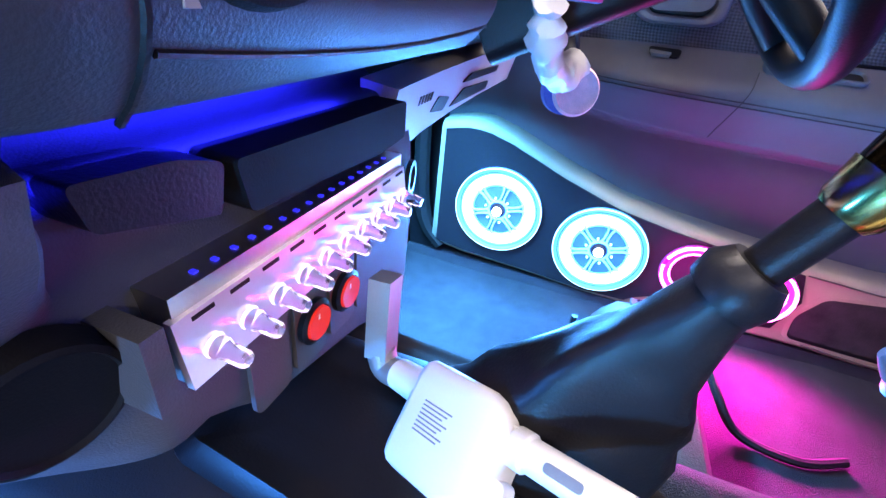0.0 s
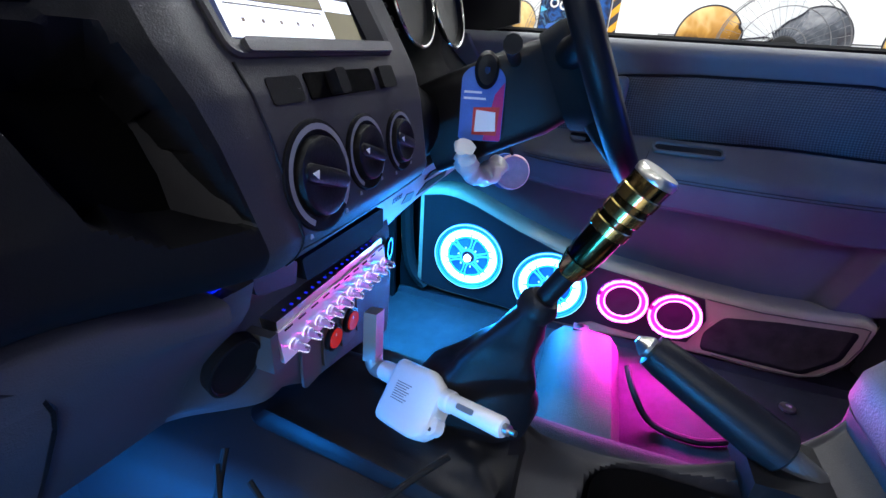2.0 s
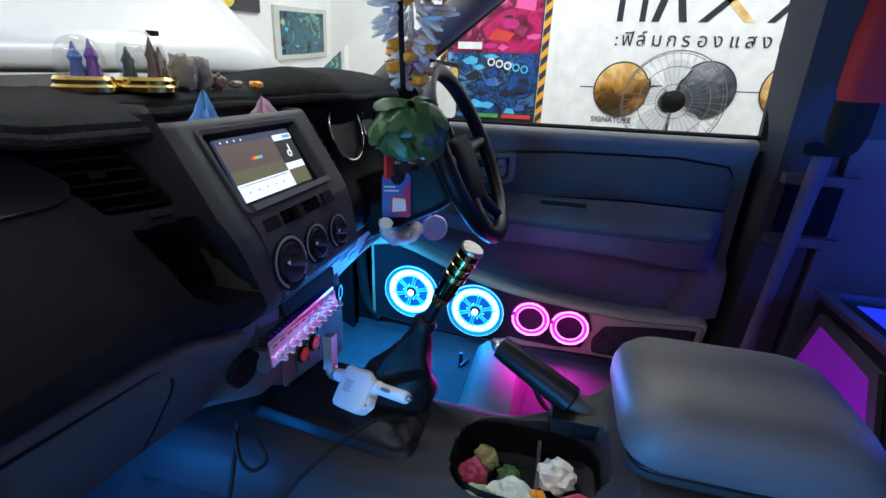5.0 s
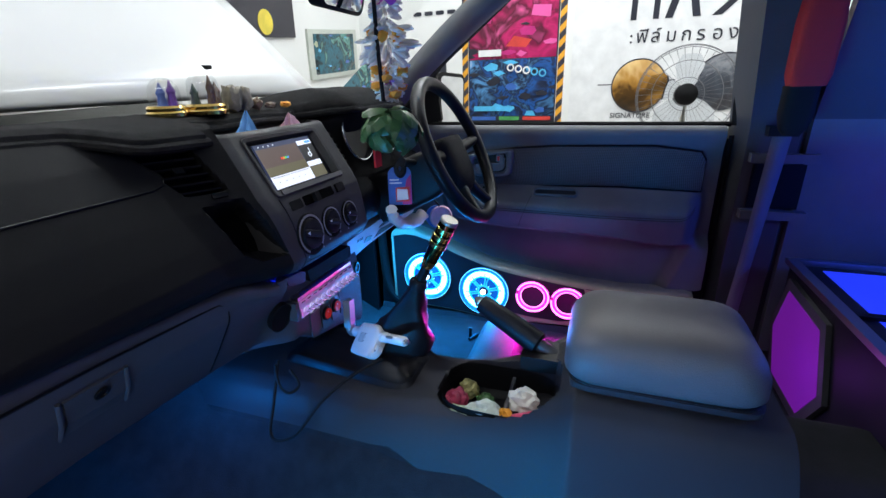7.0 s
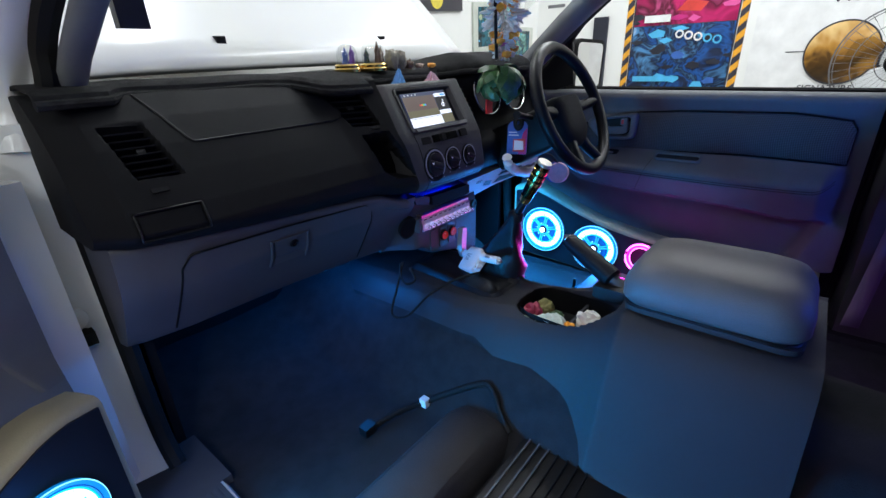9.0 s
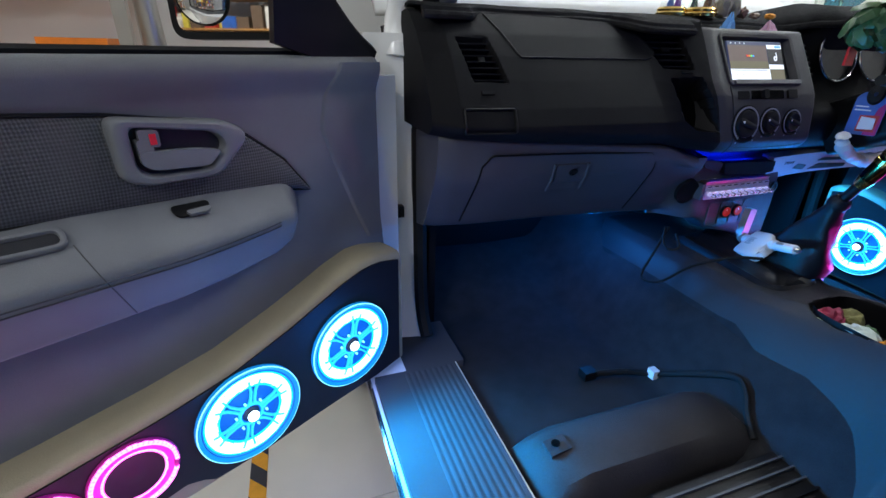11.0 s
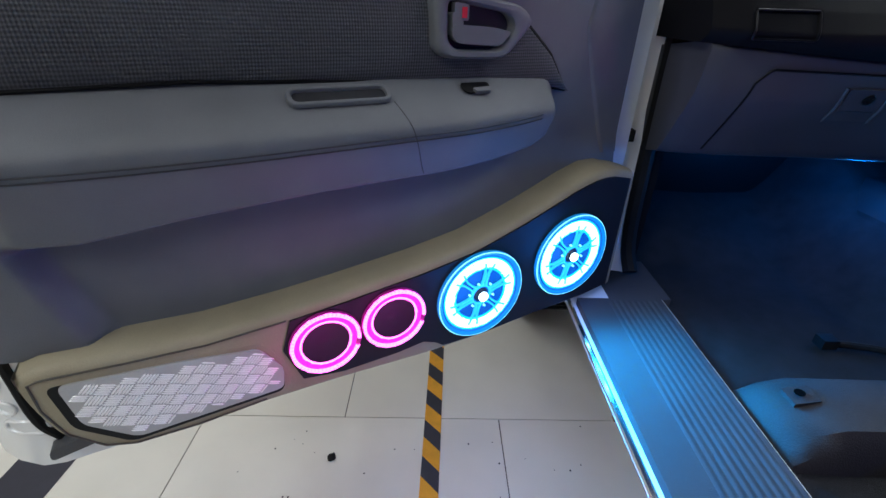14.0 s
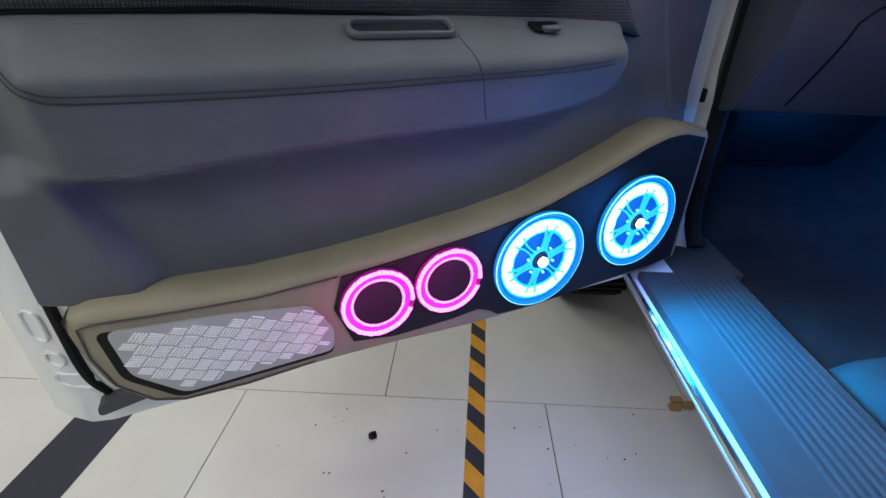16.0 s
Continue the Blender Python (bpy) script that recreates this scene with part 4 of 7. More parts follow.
def poly_inside(poly, x, z):
    """How far a point lies outside a convex outline (negative: inside)."""
    d = -1.0
    cx, cz = sum(p[0] for p in poly) / len(poly), sum(p[1] for p in poly) / len(poly)
    for (ax, az), (bx, bz) in zip(poly, poly[1:] + poly[:1]):
        nx, nz = bz - az, ax - bx
        L_ = math.hypot(nx, nz)
        s = 1 if (cx - ax) * nx + (cz - az) * nz < 0 else -1
        d = max(d, s * ((x - ax) * nx + (z - az) * nz) / L_)
    return d


VENT_R = [(-0.262, 1.217), (-0.228, 1.146), (-0.176, 1.146), (-0.184, 1.217)]
VENT_L = [(-0.680, 1.192), (-0.664, 1.119), (-0.600, 1.119), (-0.622, 1.192)]
POCKET = [(-0.218, 1.122), (-0.166, 1.127), (-0.127, 1.022), (-0.170, 1.026), (-0.198, 1.046)]
COIN = [(-0.692, 1.072), (-0.692, 1.030), (-0.594, 1.030), (-0.594, 1.072)]
HEAD = [(-0.100, 1.212), (-0.100, 1.121), (0.107, 1.121), (0.107, 1.212)]


def sunk(x, z):
    d = 0.0
    for poly, deep in ((VENT_R, 0.030), (VENT_L, 0.030), (POCKET, 0.060), (COIN, 0.005), (HEAD, 0.016)):
        if min(p[0] for p in poly) - 0.01 < x < max(p[0] for p in poly) + 0.01:
            d += deep * smooth01(0.0025, -0.0025, poly_inside(poly, x, z))
    return d


dash = thing("dashboard", "charcoal plastic dashboard over grey, with vents and a glovebox", "dashboard")
bm = bmesh.new()
rings = []
for i in range(231):
    ring = []
    for j in range(91):
        t = j / 90
        e = -0.745 + 0.0027 * i
        zs = lerp(SPLIT, e)
        z = 1.236 + (zs - 1.236) * t
        x = e if i < 140 else e + (lerp(RIDGE, z) + 0.124) * smooth01(140, 230, i)
        p = dash_at(x, z, -sunk(x, z))
        ring.append(p)
    y0, yb = ring[0].y, ring[-1].y
    back = [Vector((ring[-1].x, yb + 0.05, ring[-1].z - 0.001)), Vector((e, 0.9, 1.02)), Vector((e, 1.0, 1.12)), Vector((e, 1.0, 1.222)), Vector((e, 0.90, 1.236)), Vector((e, 0.80, 1.244)), Vector((e, y0 + 0.022, 1.2435))]
    rings.append(ring + back)
loft(bm, rings)
part("upper_dash", bm, DARK, dash)
bm = bmesh.new()
rings = []
for i in range(125):
    ring = []
    for j in range(91):
        t = j / 90
        z = 1.222 + (0.974 - 1.222) * t
        r = lerp(RIDGE, z)
        x = r + (0.206 - r) * i / 124
        ring.append(dash_at(x, z, -sunk(x, z)))
    x, y0 = ring[0].x, ring[0].y
    back = [Vector((ring[-1].x, ring[-1].y + 0.06, 0.968)), Vector((x, 0.74, 1.0)), Vector((x, 0.74, 1.236)), Vector((x, 0.704, 1.238)), Vector((x, 0.700, 1.204)), Vector((x, y0 + 0.022, 1.204)), Vector((x, y0 + 0.016, 1.222)), Vector((x, y0 + 0.006, 1.2255))]
    rings.append(ring + back)
loft(bm, rings)
stack = part("centre_fascia", bm, DARK_LIT, dash)


def dash_shift(x):
    return lerp([(-0.745, 0.045), (-0.70, 0.028), (-0.62, 0.016), (-0.43, 0.012), (-0.25, -0.004), (-0.10, -0.024)], x)


LOW = [(0.612, 1.0), (0.590, 0.998), (0.583, 0.985), (0.600, 0.93), (0.64, 0.865), (0.675, 0.812), (0.70, 0.795), (0.80, 0.785)]
bm = bmesh.new()
xl = frange(-0.73, -0.122, 41)
loft(bm, [[(x, y + dash_shift(x) * smooth01(0.78, 0.7, y), z + (lerp(SPLIT, x) + 0.003 - 1.0 - 0.020 * smooth01(-0.21, -0.13, x)) * smooth01(0.93, 0.985, z)) for y, z in spline(LOW, 4)] + [(x, 0.85, 1.0)] for x in xl])
part("lower_dash", bm, GREY, dash)


def patch(x0, x1, z0, z1, off, nx=12, nz=10, shape=None):
    bm = bmesh.new()
    rows = []
    for j in range(nz + 1):
        z = z0 + (z1 - z0) * j / nz
        a, b = shape(z) if shape else (x0, x1)
        rows.append([dash_at(a + (b - a) * i / nx, z, off) for i in range(nx + 1)])
    sheet(bm, rows)
    return bm


def outline(pts, r, mtl, name, par, closed=True):
    bm = bmesh.new()
    tube(bm, pts + ([pts[0]] if closed else []), r, 6, not closed)
    return part(name, bm, mtl, par)


# airbag lid, flush in a thin gap
lid_l = [(1.160, -0.560), (1.166, -0.566), (1.236, -0.606)]
lid_r = [(1.160, -0.262), (1.165, -0.244), (1.175, -0.238), (1.205, -0.258), (1.236, -0.292)]
part("airbag_lid", patch(0, 0, 1.160, 1.236, 0.0012, 40, 20, lambda z: (lerp(lid_l, z), lerp(lid_r, z))), DARK2, dash)
pts = [dash_at(lerp(lid_l, z), z, 0.0010) for z in frange(1.236, 1.160, 12)] + [dash_at(x, 1.160, 0.0010) for x in frange(-0.556, -0.266, 24)] + [dash_at(lerp(lid_r, z), z, 0.0010) for z in frange(1.160, 1.236, 16)]
outline(pts, 0.0016, BLACK, "lid_gap", dash, False)


def vent(poly, n, drop):
    (x0, z0), (x1, z1), (x2, z2), (x3, z3) = poly
    left = lambda z: x0 + (x1 - x0) * (z0 - z) / (z0 - z1)
    right = lambda z: x3 + (x2 - x3) * (z3 - z) / (z3 - z2)
    # Near-black sheet behind the slats paints the depth shade.
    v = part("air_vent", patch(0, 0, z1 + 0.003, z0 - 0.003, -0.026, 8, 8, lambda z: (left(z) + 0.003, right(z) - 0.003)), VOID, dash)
    for k in range(n):
        z = z1 + (z0 - z1) * (k + 0.5) / n
        bm = bmesh.new()
        rows = []
        for i in range(13):
            x = left(z) + 0.002 + (right(z) - left(z) - 0.004) * i / 12
            p, q = dash_at(x, z, -0.024), dash_at(x, z - drop, -0.004)
            rows.append([p + Vector((0, 0, 0.0012)), q + Vector((0, 0, 0.0014)), q - Vector((0, 0, 0.0014)), p - Vector((0, 0, 0.0012))])
        loft(bm, rows)
        part("slat", bm, DARK, v)
    z = (z0 + z1) / 2
    mid = (left(z) + right(z)) / 2
    bm = bmesh.new()
    loft(bm, [[dash_at(mid + a, z + b, d) for a, b in ((-0.006, -0.004), (0.006, -0.004), (0.006, 0.004), (-0.006, 0.004))] for d in (-0.008, -0.001)])
    bevel_all(bm, 0.0015)
    part("vane_tab", bm, DARK, v)
    return v


vent(VENT_L, 7, 0.002)
vent(VENT_R, 6, 0.002)
part("coin_lid", patch(-0.688, -0.598, 1.034, 1.068, -0.002), DARK, dash)
outline([dash_at(x, 1.030, 0.001) for x in frange(-0.690, -0.596, 8)] + [dash_at(-0.594, z, 0.001) for z in frange(1.033, 1.069, 4)] + [dash_at(x, 1.072, 0.001) for x in frange(-0.596, -0.690, 8)] + [dash_at(-0.692, z, 0.001) for z in frange(1.069, 1.033, 4)], 0.0018, BLACK, "coin_gap", dash)
for x, z, w_ in ((-0.643, 1.098, 0.012), (-0.190, 1.137, 0.010)):
    bm = bmesh.new()
    loft(bm, [[dash_at(x + a, z + b, d) for a, b in ((-w_, -0.003), (w_, -0.0022), (w_, 0.003), (-w_, 0.003))] for d in (-0.001, 0.004)])
    bevel_all(bm, 0.001)
    part("vent_switch", bm, BLACK, dash)
# Near-black sheet paints the shade at the back of the pocket.
bm = bmesh.new()
sheet(bm, [[dash_at(p[0], p[1], -0.056) for p in q] for q in ((POCKET[0], POCKET[1]), ((-0.205, 1.05), (-0.140, 1.055)), (POCKET[3], POCKET[2]))])
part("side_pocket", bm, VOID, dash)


def low_at(x, z, off=0.0):
    tab = sorted((b, a) for a, b in LOW[2:7])
    return Vector((x, lerp(tab, z) + dash_shift(x) - off * 0.85, z - off * 0.5))


# glovebox
def gl(z):
    return lerp([(0.815, -0.652), (0.965, -0.640), (0.982, -0.622)], z), lerp([(0.815, -0.222), (0.955, -0.224), (0.976, -0.244)], z)


def gl_top(x):
    return lerp([(-0.63, 0.982), (-0.244, 0.974)], x)


bm = bmesh.new()
sheet(bm, [[low_at(gl(z)[0] + (gl(z)[1] - gl(z)[0]) * i / 20, z + (gl_top(gl(z)[0] + (gl(z)[1] - gl(z)[0]) * i / 20) - 0.982) * smooth01(0.815, 0.982, z), 0.003) for i in range(21)] for z in frange(0.815, 0.982, 14)])
glove = part("glovebox_lid", bm, GREY, dash)
outline([low_at(gl(z)[0], z, 0.002) for z in frange(0.815, 0.978, 8)] + [low_at(x, gl_top(x), 0.002) for x in frange(-0.620, -0.246, 16)] + [low_at(gl(z)[1], z, 0.002) for z in frange(0.960, 0.815, 8)], 0.0022, BLACK, "lid_gap", dash, False)
lt = [(-0.470, 0.955), (-0.398, 0.955), (-0.394, 0.915), (-0.466, 0.915)]
bm = bmesh.new()
loft(bm, [[low_at(x, z, d) for x, z in lt] for d in (0.001, 0.006)])
bevel_all(bm, 0.002)
latch = part("latch", bm, GREY, glove)
bm = bmesh.new()
loft(bm, [[low_at(x, z, d) for x, z in ((-0.466, 0.913), (-0.394, 0.913), (-0.390, 0.893), (-0.468, 0.893))] for d in (0.002, 0.0042)])
part("latch_pocket", bm, GREYD, latch)
for xa, xb in ((-0.476, -0.472), (-0.395, -0.389)):
    bm = bmesh.new()
    tube(bm, [low_at(xa, 0.957, 0.005), low_at((xa + xb) / 2, 0.92, 0.007), low_at(xb, 0.892, 0.005)], 0.003, 8)
    part("latch_rail", bm, GREY, latch)
part("keyhole", lathe([(0.010, 0.0), (0.010, 0.003), (0.006, 0.004), (0.005, 0.001), (0.0, 0.001)], axis(low_at(-0.427, 0.938, 0.006), (0, -0.85, -0.5)), 20), BLACK, latch)

# centre stack
def on_stack(x, z, d=0.0):
    return dash_at(x, z, d)


def stack_n(z):
    return (dash_at(0, z, 1) - dash_at(0, z, 0)).normalized()


outline([on_stack(lerp([(0.97, -0.082), (1.11, -0.104)], z), z, 0.0002) for z in frange(1.112, 0.972, 24)], 0.0011, BLACK, "panel_gap", stack, False)
outline([on_stack(x, 0.982 + 0.006 * ((x - 0.04) / 0.12) ** 2, 0.0002) for x in frange(-0.083, 0.16, 24)], 0.0010, BLACK, "panel_gap", stack, False)

# head unit sunk in its frame
SN = (on_stack(0, 1.20) - on_stack(0, 1.13)).normalized()
SO = on_stack(0.0035, 1.165, 0)
SF = stack_n(1.165)
ws = lambda x, s, d: SO + Vector((x, 0, 0)) + SN * s + SF * d
fo, fi = rounded([(-0.110, -0.060), (0.110, -0.060), (0.110, 0.059), (-0.110, 0.059)], 0.012), rounded([(-0.102, -0.049), (0.102, -0.049), (0.102, 0.051), (-0.102, 0.051)], 0.006)
bm = bmesh.new()
sheet(bm, [[ws(x, s, -0.002) for x, s in fo], [ws(x, s, 0.002) for x, s in fo], [ws(x * 0.985, s * 0.975, 0.0035) for x, s in fo], [ws(x, s, 0.002) for x, s in fi], [ws(x * 0.93, s * 0.96 - 0.0005, -0.011) for x, s in fi]], closed=True)
unit = part("head_unit_frame", bm, DARK_LIT, stack)
# Lighter grey paints the screen light on the bezel's lower slope.
part("frame_ledge_lit", prism(rounded([(-0.095, -0.058), (0.104, -0.058), (0.104, -0.049), (-0.095, -0.049)], 0.003), 0.002, 0.006, ws, 0.002), GREYD, unit)
part("unit_face", prism(fi, -0.0125, -0.0115, ws), BLACK, unit)
# the screen stands a little steeper than its frame
SC0 = Vector((-0.005, 0.583, 1.163))
SNS = Vector((0, math.sin(0.475), math.cos(0.475)))
SFS = Vector((0, -math.cos(0.475), math.sin(0.475)))
wsc = lambda x, s, d: SC0 + Vector((x, 0, 0)) + SNS * s + SFS * d
scr = part("screen", prism([(-0.081, -0.043), (0.081, -0.043), (0.081, 0.043), (-0.081, 0.043)], -0.004, 0.0, wsc), SCREEN, unit, "lit screen of a head unit")


def screen_piece(name, x0, x1, s0, s1, m, d=0.0):
    return part(name, prism([(x0, s0), (x1, s0), (x1, s1), (x0, s1)], 0.0001 + d, 0.0004 + d, wsc), m, scr)


screen_piece("player_bar", -0.081, 0.036, -0.043, -0.019, SCR_WHITE)
screen_piece("progress_line", -0.076, 0.030, -0.0225, -0.0217, SCR_BLACK, 0.0004)
screen_piece("video_area", -0.081, 0.034, -0.0185, 0.034, SCR_BROWN)
screen_piece("video_road", -0.081, 0.034, -0.0185, -0.002, SCR_OLIVE, 0.0004)
screen_piece("side_tile", 0.036, 0.081, 0.027, 0.036, SCR_WHITE)
screen_piece("side_tile", 0.060, 0.078, 0.029, 0.034, SCR_BLUE, 0.0004)
screen_piece("side_tile", 0.036, 0.081, -0.008, 0.0265, SCR_BLACK)
screen_piece("side_tile", 0.036, 0.081, -0.019, -0.0085, SCR_WHITE)
screen_piece("side_tile", 0.036, 0.081, -0.043, -0.0195, SCR_OLIVE)
for k, mm in enumerate((SCR_RED, SCR_ORANGE, SCR_GREEN, SCR_BLUE)):
    screen_piece("logo_bar", -0.030 + 0.006 * k, -0.025 + 0.006 * k, 0.008, 0.012, mm, 0.0008)
part("tile_mark", lathe([(0.0055, 0.0005), (0.0055, 0.0009), (0.0028, 0.0009), (0.0028, 0.0005)], axis(wsc(0.058, 0.005, 0), SFS), 20), SCR_WHITE, scr)
screen_piece("tile_mark", 0.0608, 0.0635, 0.005, 0.019, SCR_WHITE, 0.0005)
for k in range(4):
    screen_piece("status_icon", -0.071 + 0.013 * k, -0.0685 + 0.013 * k, 0.037, 0.0395, SCR_WHITE)
for k in range(5):
    screen_piece("player_icon", -0.066 + 0.019 * k, -0.0635 + 0.019 * k, -0.033, -0.0305, SCR_BROWN, 0.0004)

# heater panel
part("blank_cover", prism(rounded([(-0.086, 0), (-0.052, 0), (-0.052, 0.016), (-0.086, 0.016)], 0.004), 0, 0.0008, lambda x, s, d: on_stack(x, 1.087 + s, d)), DARK, stack)
# Flat near-black plate in place of a shaded slot.
part("slider_slot", prism(rounded([(-0.046, 0), (0.052, 0), (0.052, 0.017), (-0.046, 0.017)], 0.003), 0, 0.0012, lambda x, s, d: on_stack(x, 1.087 + s, d)), VOID, stack)
part("slider", prism(rounded([(-0.020, 0), (-0.006, 0), (-0.006, 0.015), (-0.020, 0.015)], 0.003), 0.001, 0.011, lambda x, s, d: on_stack(x, 1.088 + s, d), 0.003), DARK, stack)
part("push_button", prism(rounded([(0.062, 0), (0.090, 0), (0.090, 0.017), (0.062, 0.017)], 0.003), 0, 0.005, lambda x, s, d: on_stack(x, 1.087 + s, d), 0.002), DARK, stack)
for kx, kz, kr in ((-0.056, 1.036, 0.0385), (0.016, 1.039, 0.031), (0.086, 1.037, 0.0285)):
    m = axis(on_stack(kx, kz, 0.0), stack_n(kz), (1, 0, 0))
    knob = part("heater_knob", lathe([(kr * 1.06, -0.002), (kr * 1.04, 0.002), (kr * 0.98, 0.003), (kr * 0.80, 0.0012), (kr * 0.76, 0.0012)], m, 48), DARK, stack)
    part("dial_face", lathe([(kr * 0.76, 0.0012), (kr * 0.73, 0.007), (kr * 0.66, 0.008), (kr * 0.3, 0.0055), (0.0, 0.005)], m, 40), BLACK, knob)
    bm = bmesh.new()
    rot = Matrix.Rotation(-0.35, 4, "Z")
    loft(bm, [[m @ rot @ Vector((x, y * f, h)) for x, y in rounded([(-kr * 0.68, -kr * 0.20), (kr * 0.68, -kr * 0.20), (kr * 0.68, kr * 0.20), (-kr * 0.68, kr * 0.20)], kr * 0.18)] for f, h in ((1.0, 0.004), (0.8, 0.0088), (0.5, 0.0098))])
    part("grip_bar", bm, BLACK, knob)
    part("pointer", prism([(-kr * 0.55, -kr * 0.02), (-kr * 0.36, -kr * 0.10), (-kr * 0.36, kr * 0.07)], 0.0099, 0.0103, lambda x, y, d, m=m: m @ Matrix.Rotation(-0.35, 4, "Z") @ Vector((x, y, d))), WHITE, knob)
    bm = bmesh.new()
    arc = [2 * math.pi * (0.66 - 0.80 * k / 30) for k in range(31)]
    sheet(bm, [[m @ Vector((r * math.cos(a), r * math.sin(a), 0.0032)) for a in arc] for r in (kr * 0.86, kr * 0.97)])
    part("dial_scale", bm, PRINT, knob, smooth=0)
    for a in (-2.1, -0.9):
        part("dial_mark", prism([(-0.002, -0.0016), (0.002, -0.0016), (0.001, 0.0016), (-0.001, 0.0016)], 0.0003, 0.0008, lambda x, y, d, m=m, a=a, kr=kr: m @ Vector((kr * 1.16 * math.cos(a) + x, kr * 1.16 * math.sin(a) + y, d))), PRINT, knob)
# narrow slats on the driver's flank of the stack
for k in range(6):
    z = 1.195 - 0.012 * k
    bm = bmesh.new()
    loft(bm, [[dash_at(x, z + b, d) for b, d in ((-0.002, -0.002), (0.002, -0.002), (0.002, 0.004), (-0.002, 0.004))] for x in (0.158, 0.172, 0.184)])
    part("side_slat", bm, BLACK, stack)

# cowl of the instruments and the driver side
bm = bmesh.new()
DR = [(0.98, 1.225), (0.80, 1.262), (0.70, 1.275), (0.62, 1.268), (0.585, 1.245), (0.60, 1.215), (0.635, 1.13), (0.62, 1.08), (0.57, 1.05), (0.565, 1.0), (0.60, 0.955), (0.72, 0.93)]
rings = []
for x in frange(0.18, 0.735, 24):
    hump = smooth01(0.18, 0.24, x) * smooth01(0.60, 0.50, x)
    ring = []
    for y, z in spline(DR, 3):
        zz = z - 0.035 * (1 - hump) * smooth01(1.15, 1.24, z)
        yy = y + 0.09 * (1 - hump) * smooth01(0.9, 0.7, y) * smooth01(1.0, 1.2, z)
        ring.append((x, yy, zz))
    rings.append(ring + [(x, 0.9, 0.95), (x, 0.98, 1.1)])
loft(bm, rings)
part("driver_dash", bm, DARK, dash)
for cx in (0.285, 0.43):
    m = axis((cx, 0.612, 1.178), (0, -1, 0.25), (1, 0, 0)) @ Matrix.Diagonal((1, 0.95, 1, 1))
    g = part("gauge", lathe([(0.066, 0.012), (0.060, 0.004), (0.0, 0.002)], m, 40), BLACK, dash)
    part("gauge_ring", torus(m @ Matrix.Translation((0, 0, 0.012)), 0.066, 0.0025, 48, 8), CHROME, g)

# felt cover on top
bm = bmesh.new()
rows = []
for x in frange(-0.74, 0.72, 90):
    f = lerp([(-0.74, 0.70), (-0.64, 0.71), (-0.62, 0.745), (-0.305, 0.728), (-0.275, 0.665), (-0.25, 0.645), (-0.145, 0.632), (-0.13, 0.70), (0.17, 0.70), (0.21, 0.60), (0.25, 0.585), (0.52, 0.585), (0.60, 0.70), (0.72, 0.74)], x)
    hump = smooth01(0.16, 0.24, x) * smooth01(0.62, 0.50, x)
    wav = 0.003 * noise.noise((x * 9, 0, 0))
    top = lambda y: lerp([(0.58, 1.225), (0.64, 1.238), (0.70, 1.252), (0.80, 1.262), (0.97, 1.236)], y) - 0.010 * smooth01(0.20, 0.14, x) + hump * lerp([(0.58, 0.025), (0.62, 0.042), (0.70, 0.034), (0.8, 0.012), (0.97, 0)], y) + wav
    rows.append([(x, f, top(f) - 0.016), (x, f - 0.006, top(f) - 0.008), (x, f - 0.004, top(f) + 0.002), (x, f + 0.012, top(f + 0.012) + 0.008)] + [(x, y, top(y) + 0.008) for y in frange(f + 0.03, 0.97, 8)])
sheet(bm, rows)
matob = solo("dash_cover", bm, MATT, "black felt cover lying on the dashboard", "dash cover")
bm = bmesh.new()
tube(bm, [Vector(r[1]) + Vector((0, -0.001, -0.004)) for r in rows], 0.0075, 8)
part("edge_binding", bm, MATT, matob)
sm = matob.modifiers.new("thick", "SOLIDIFY")
sm.thickness = 0.006

# centre lower panel with equaliser and switches
cen = thing("lower_console_panel", "grey plastic panel below the centre stack with switches", "console panel")
bm = bmesh.new()
LP = [(0.70, 0.985), (0.66, 0.975), (0.650, 0.945), (0.640, 0.934), (0.612, 0.932), (0.606, 0.92), (0.604, 0.90), (0.600, 0.88), (0.596, 0.84), (0.597, 0.80), (0.599, 0.768), (0.610, 0.750), (0.66, 0.745)]
LB = [(-0.125, 0.786), (-0.031, 0.784), (0.013, 0.750), (0.129, 0.722), (0.215, 0.685)]
rings = []
for x in frange(-0.125, -0.056, 12) + frange(-0.050, 0.215, 16):
    low_e, top_e = smooth01(-0.05, -0.122, x), smooth01(-0.078, -0.088, x)
    zb = lerp(LB, x)
    ring = []
    for y, z in spline(LP, 4):
        if z > 0.88:
            e = low_e + (top_e - low_e) * smooth01(0.885, 0.915, z)
            zz = z + e * lerp([(0.92, 0.0), (0.945, 0.010), (0.96, -0.004), (0.975, -0.028), (0.985, -0.045)], z)
        else:
            e, zz = low_e, 0.88 - (0.88 - z) * (0.88 - zb) / 0.135
        front = low_at(x, zz, 0.0005).y + max(0.0, y - 0.655) * 0.8
        ring.append((x, y + (front - y) * e, zz))
    rings.append(ring + [(x, 0.74, 0.88), (x, 0.74, 0.93)])
loft(bm, rings)
part("panel_body", bm, GREY, cen)
for poly, out, mtl in (([(-0.074, 0.944), (-0.070, 0.926), (-0.018, 0.912), (-0.013, 0.934), (-0.034, 0.941)], 0.024, BLACK), ([(-0.009, 0.934), (-0.003, 0.907), (0.125, 0.900), (0.165, 0.903), (0.165, 0.930)], 0.026, DARK)):
    part("drawer", prism(rounded(poly, 0.004), 0.0, out, lambda x, z, d: Vector((x, 0.610 - d, z)), 0.003), mtl, cen)
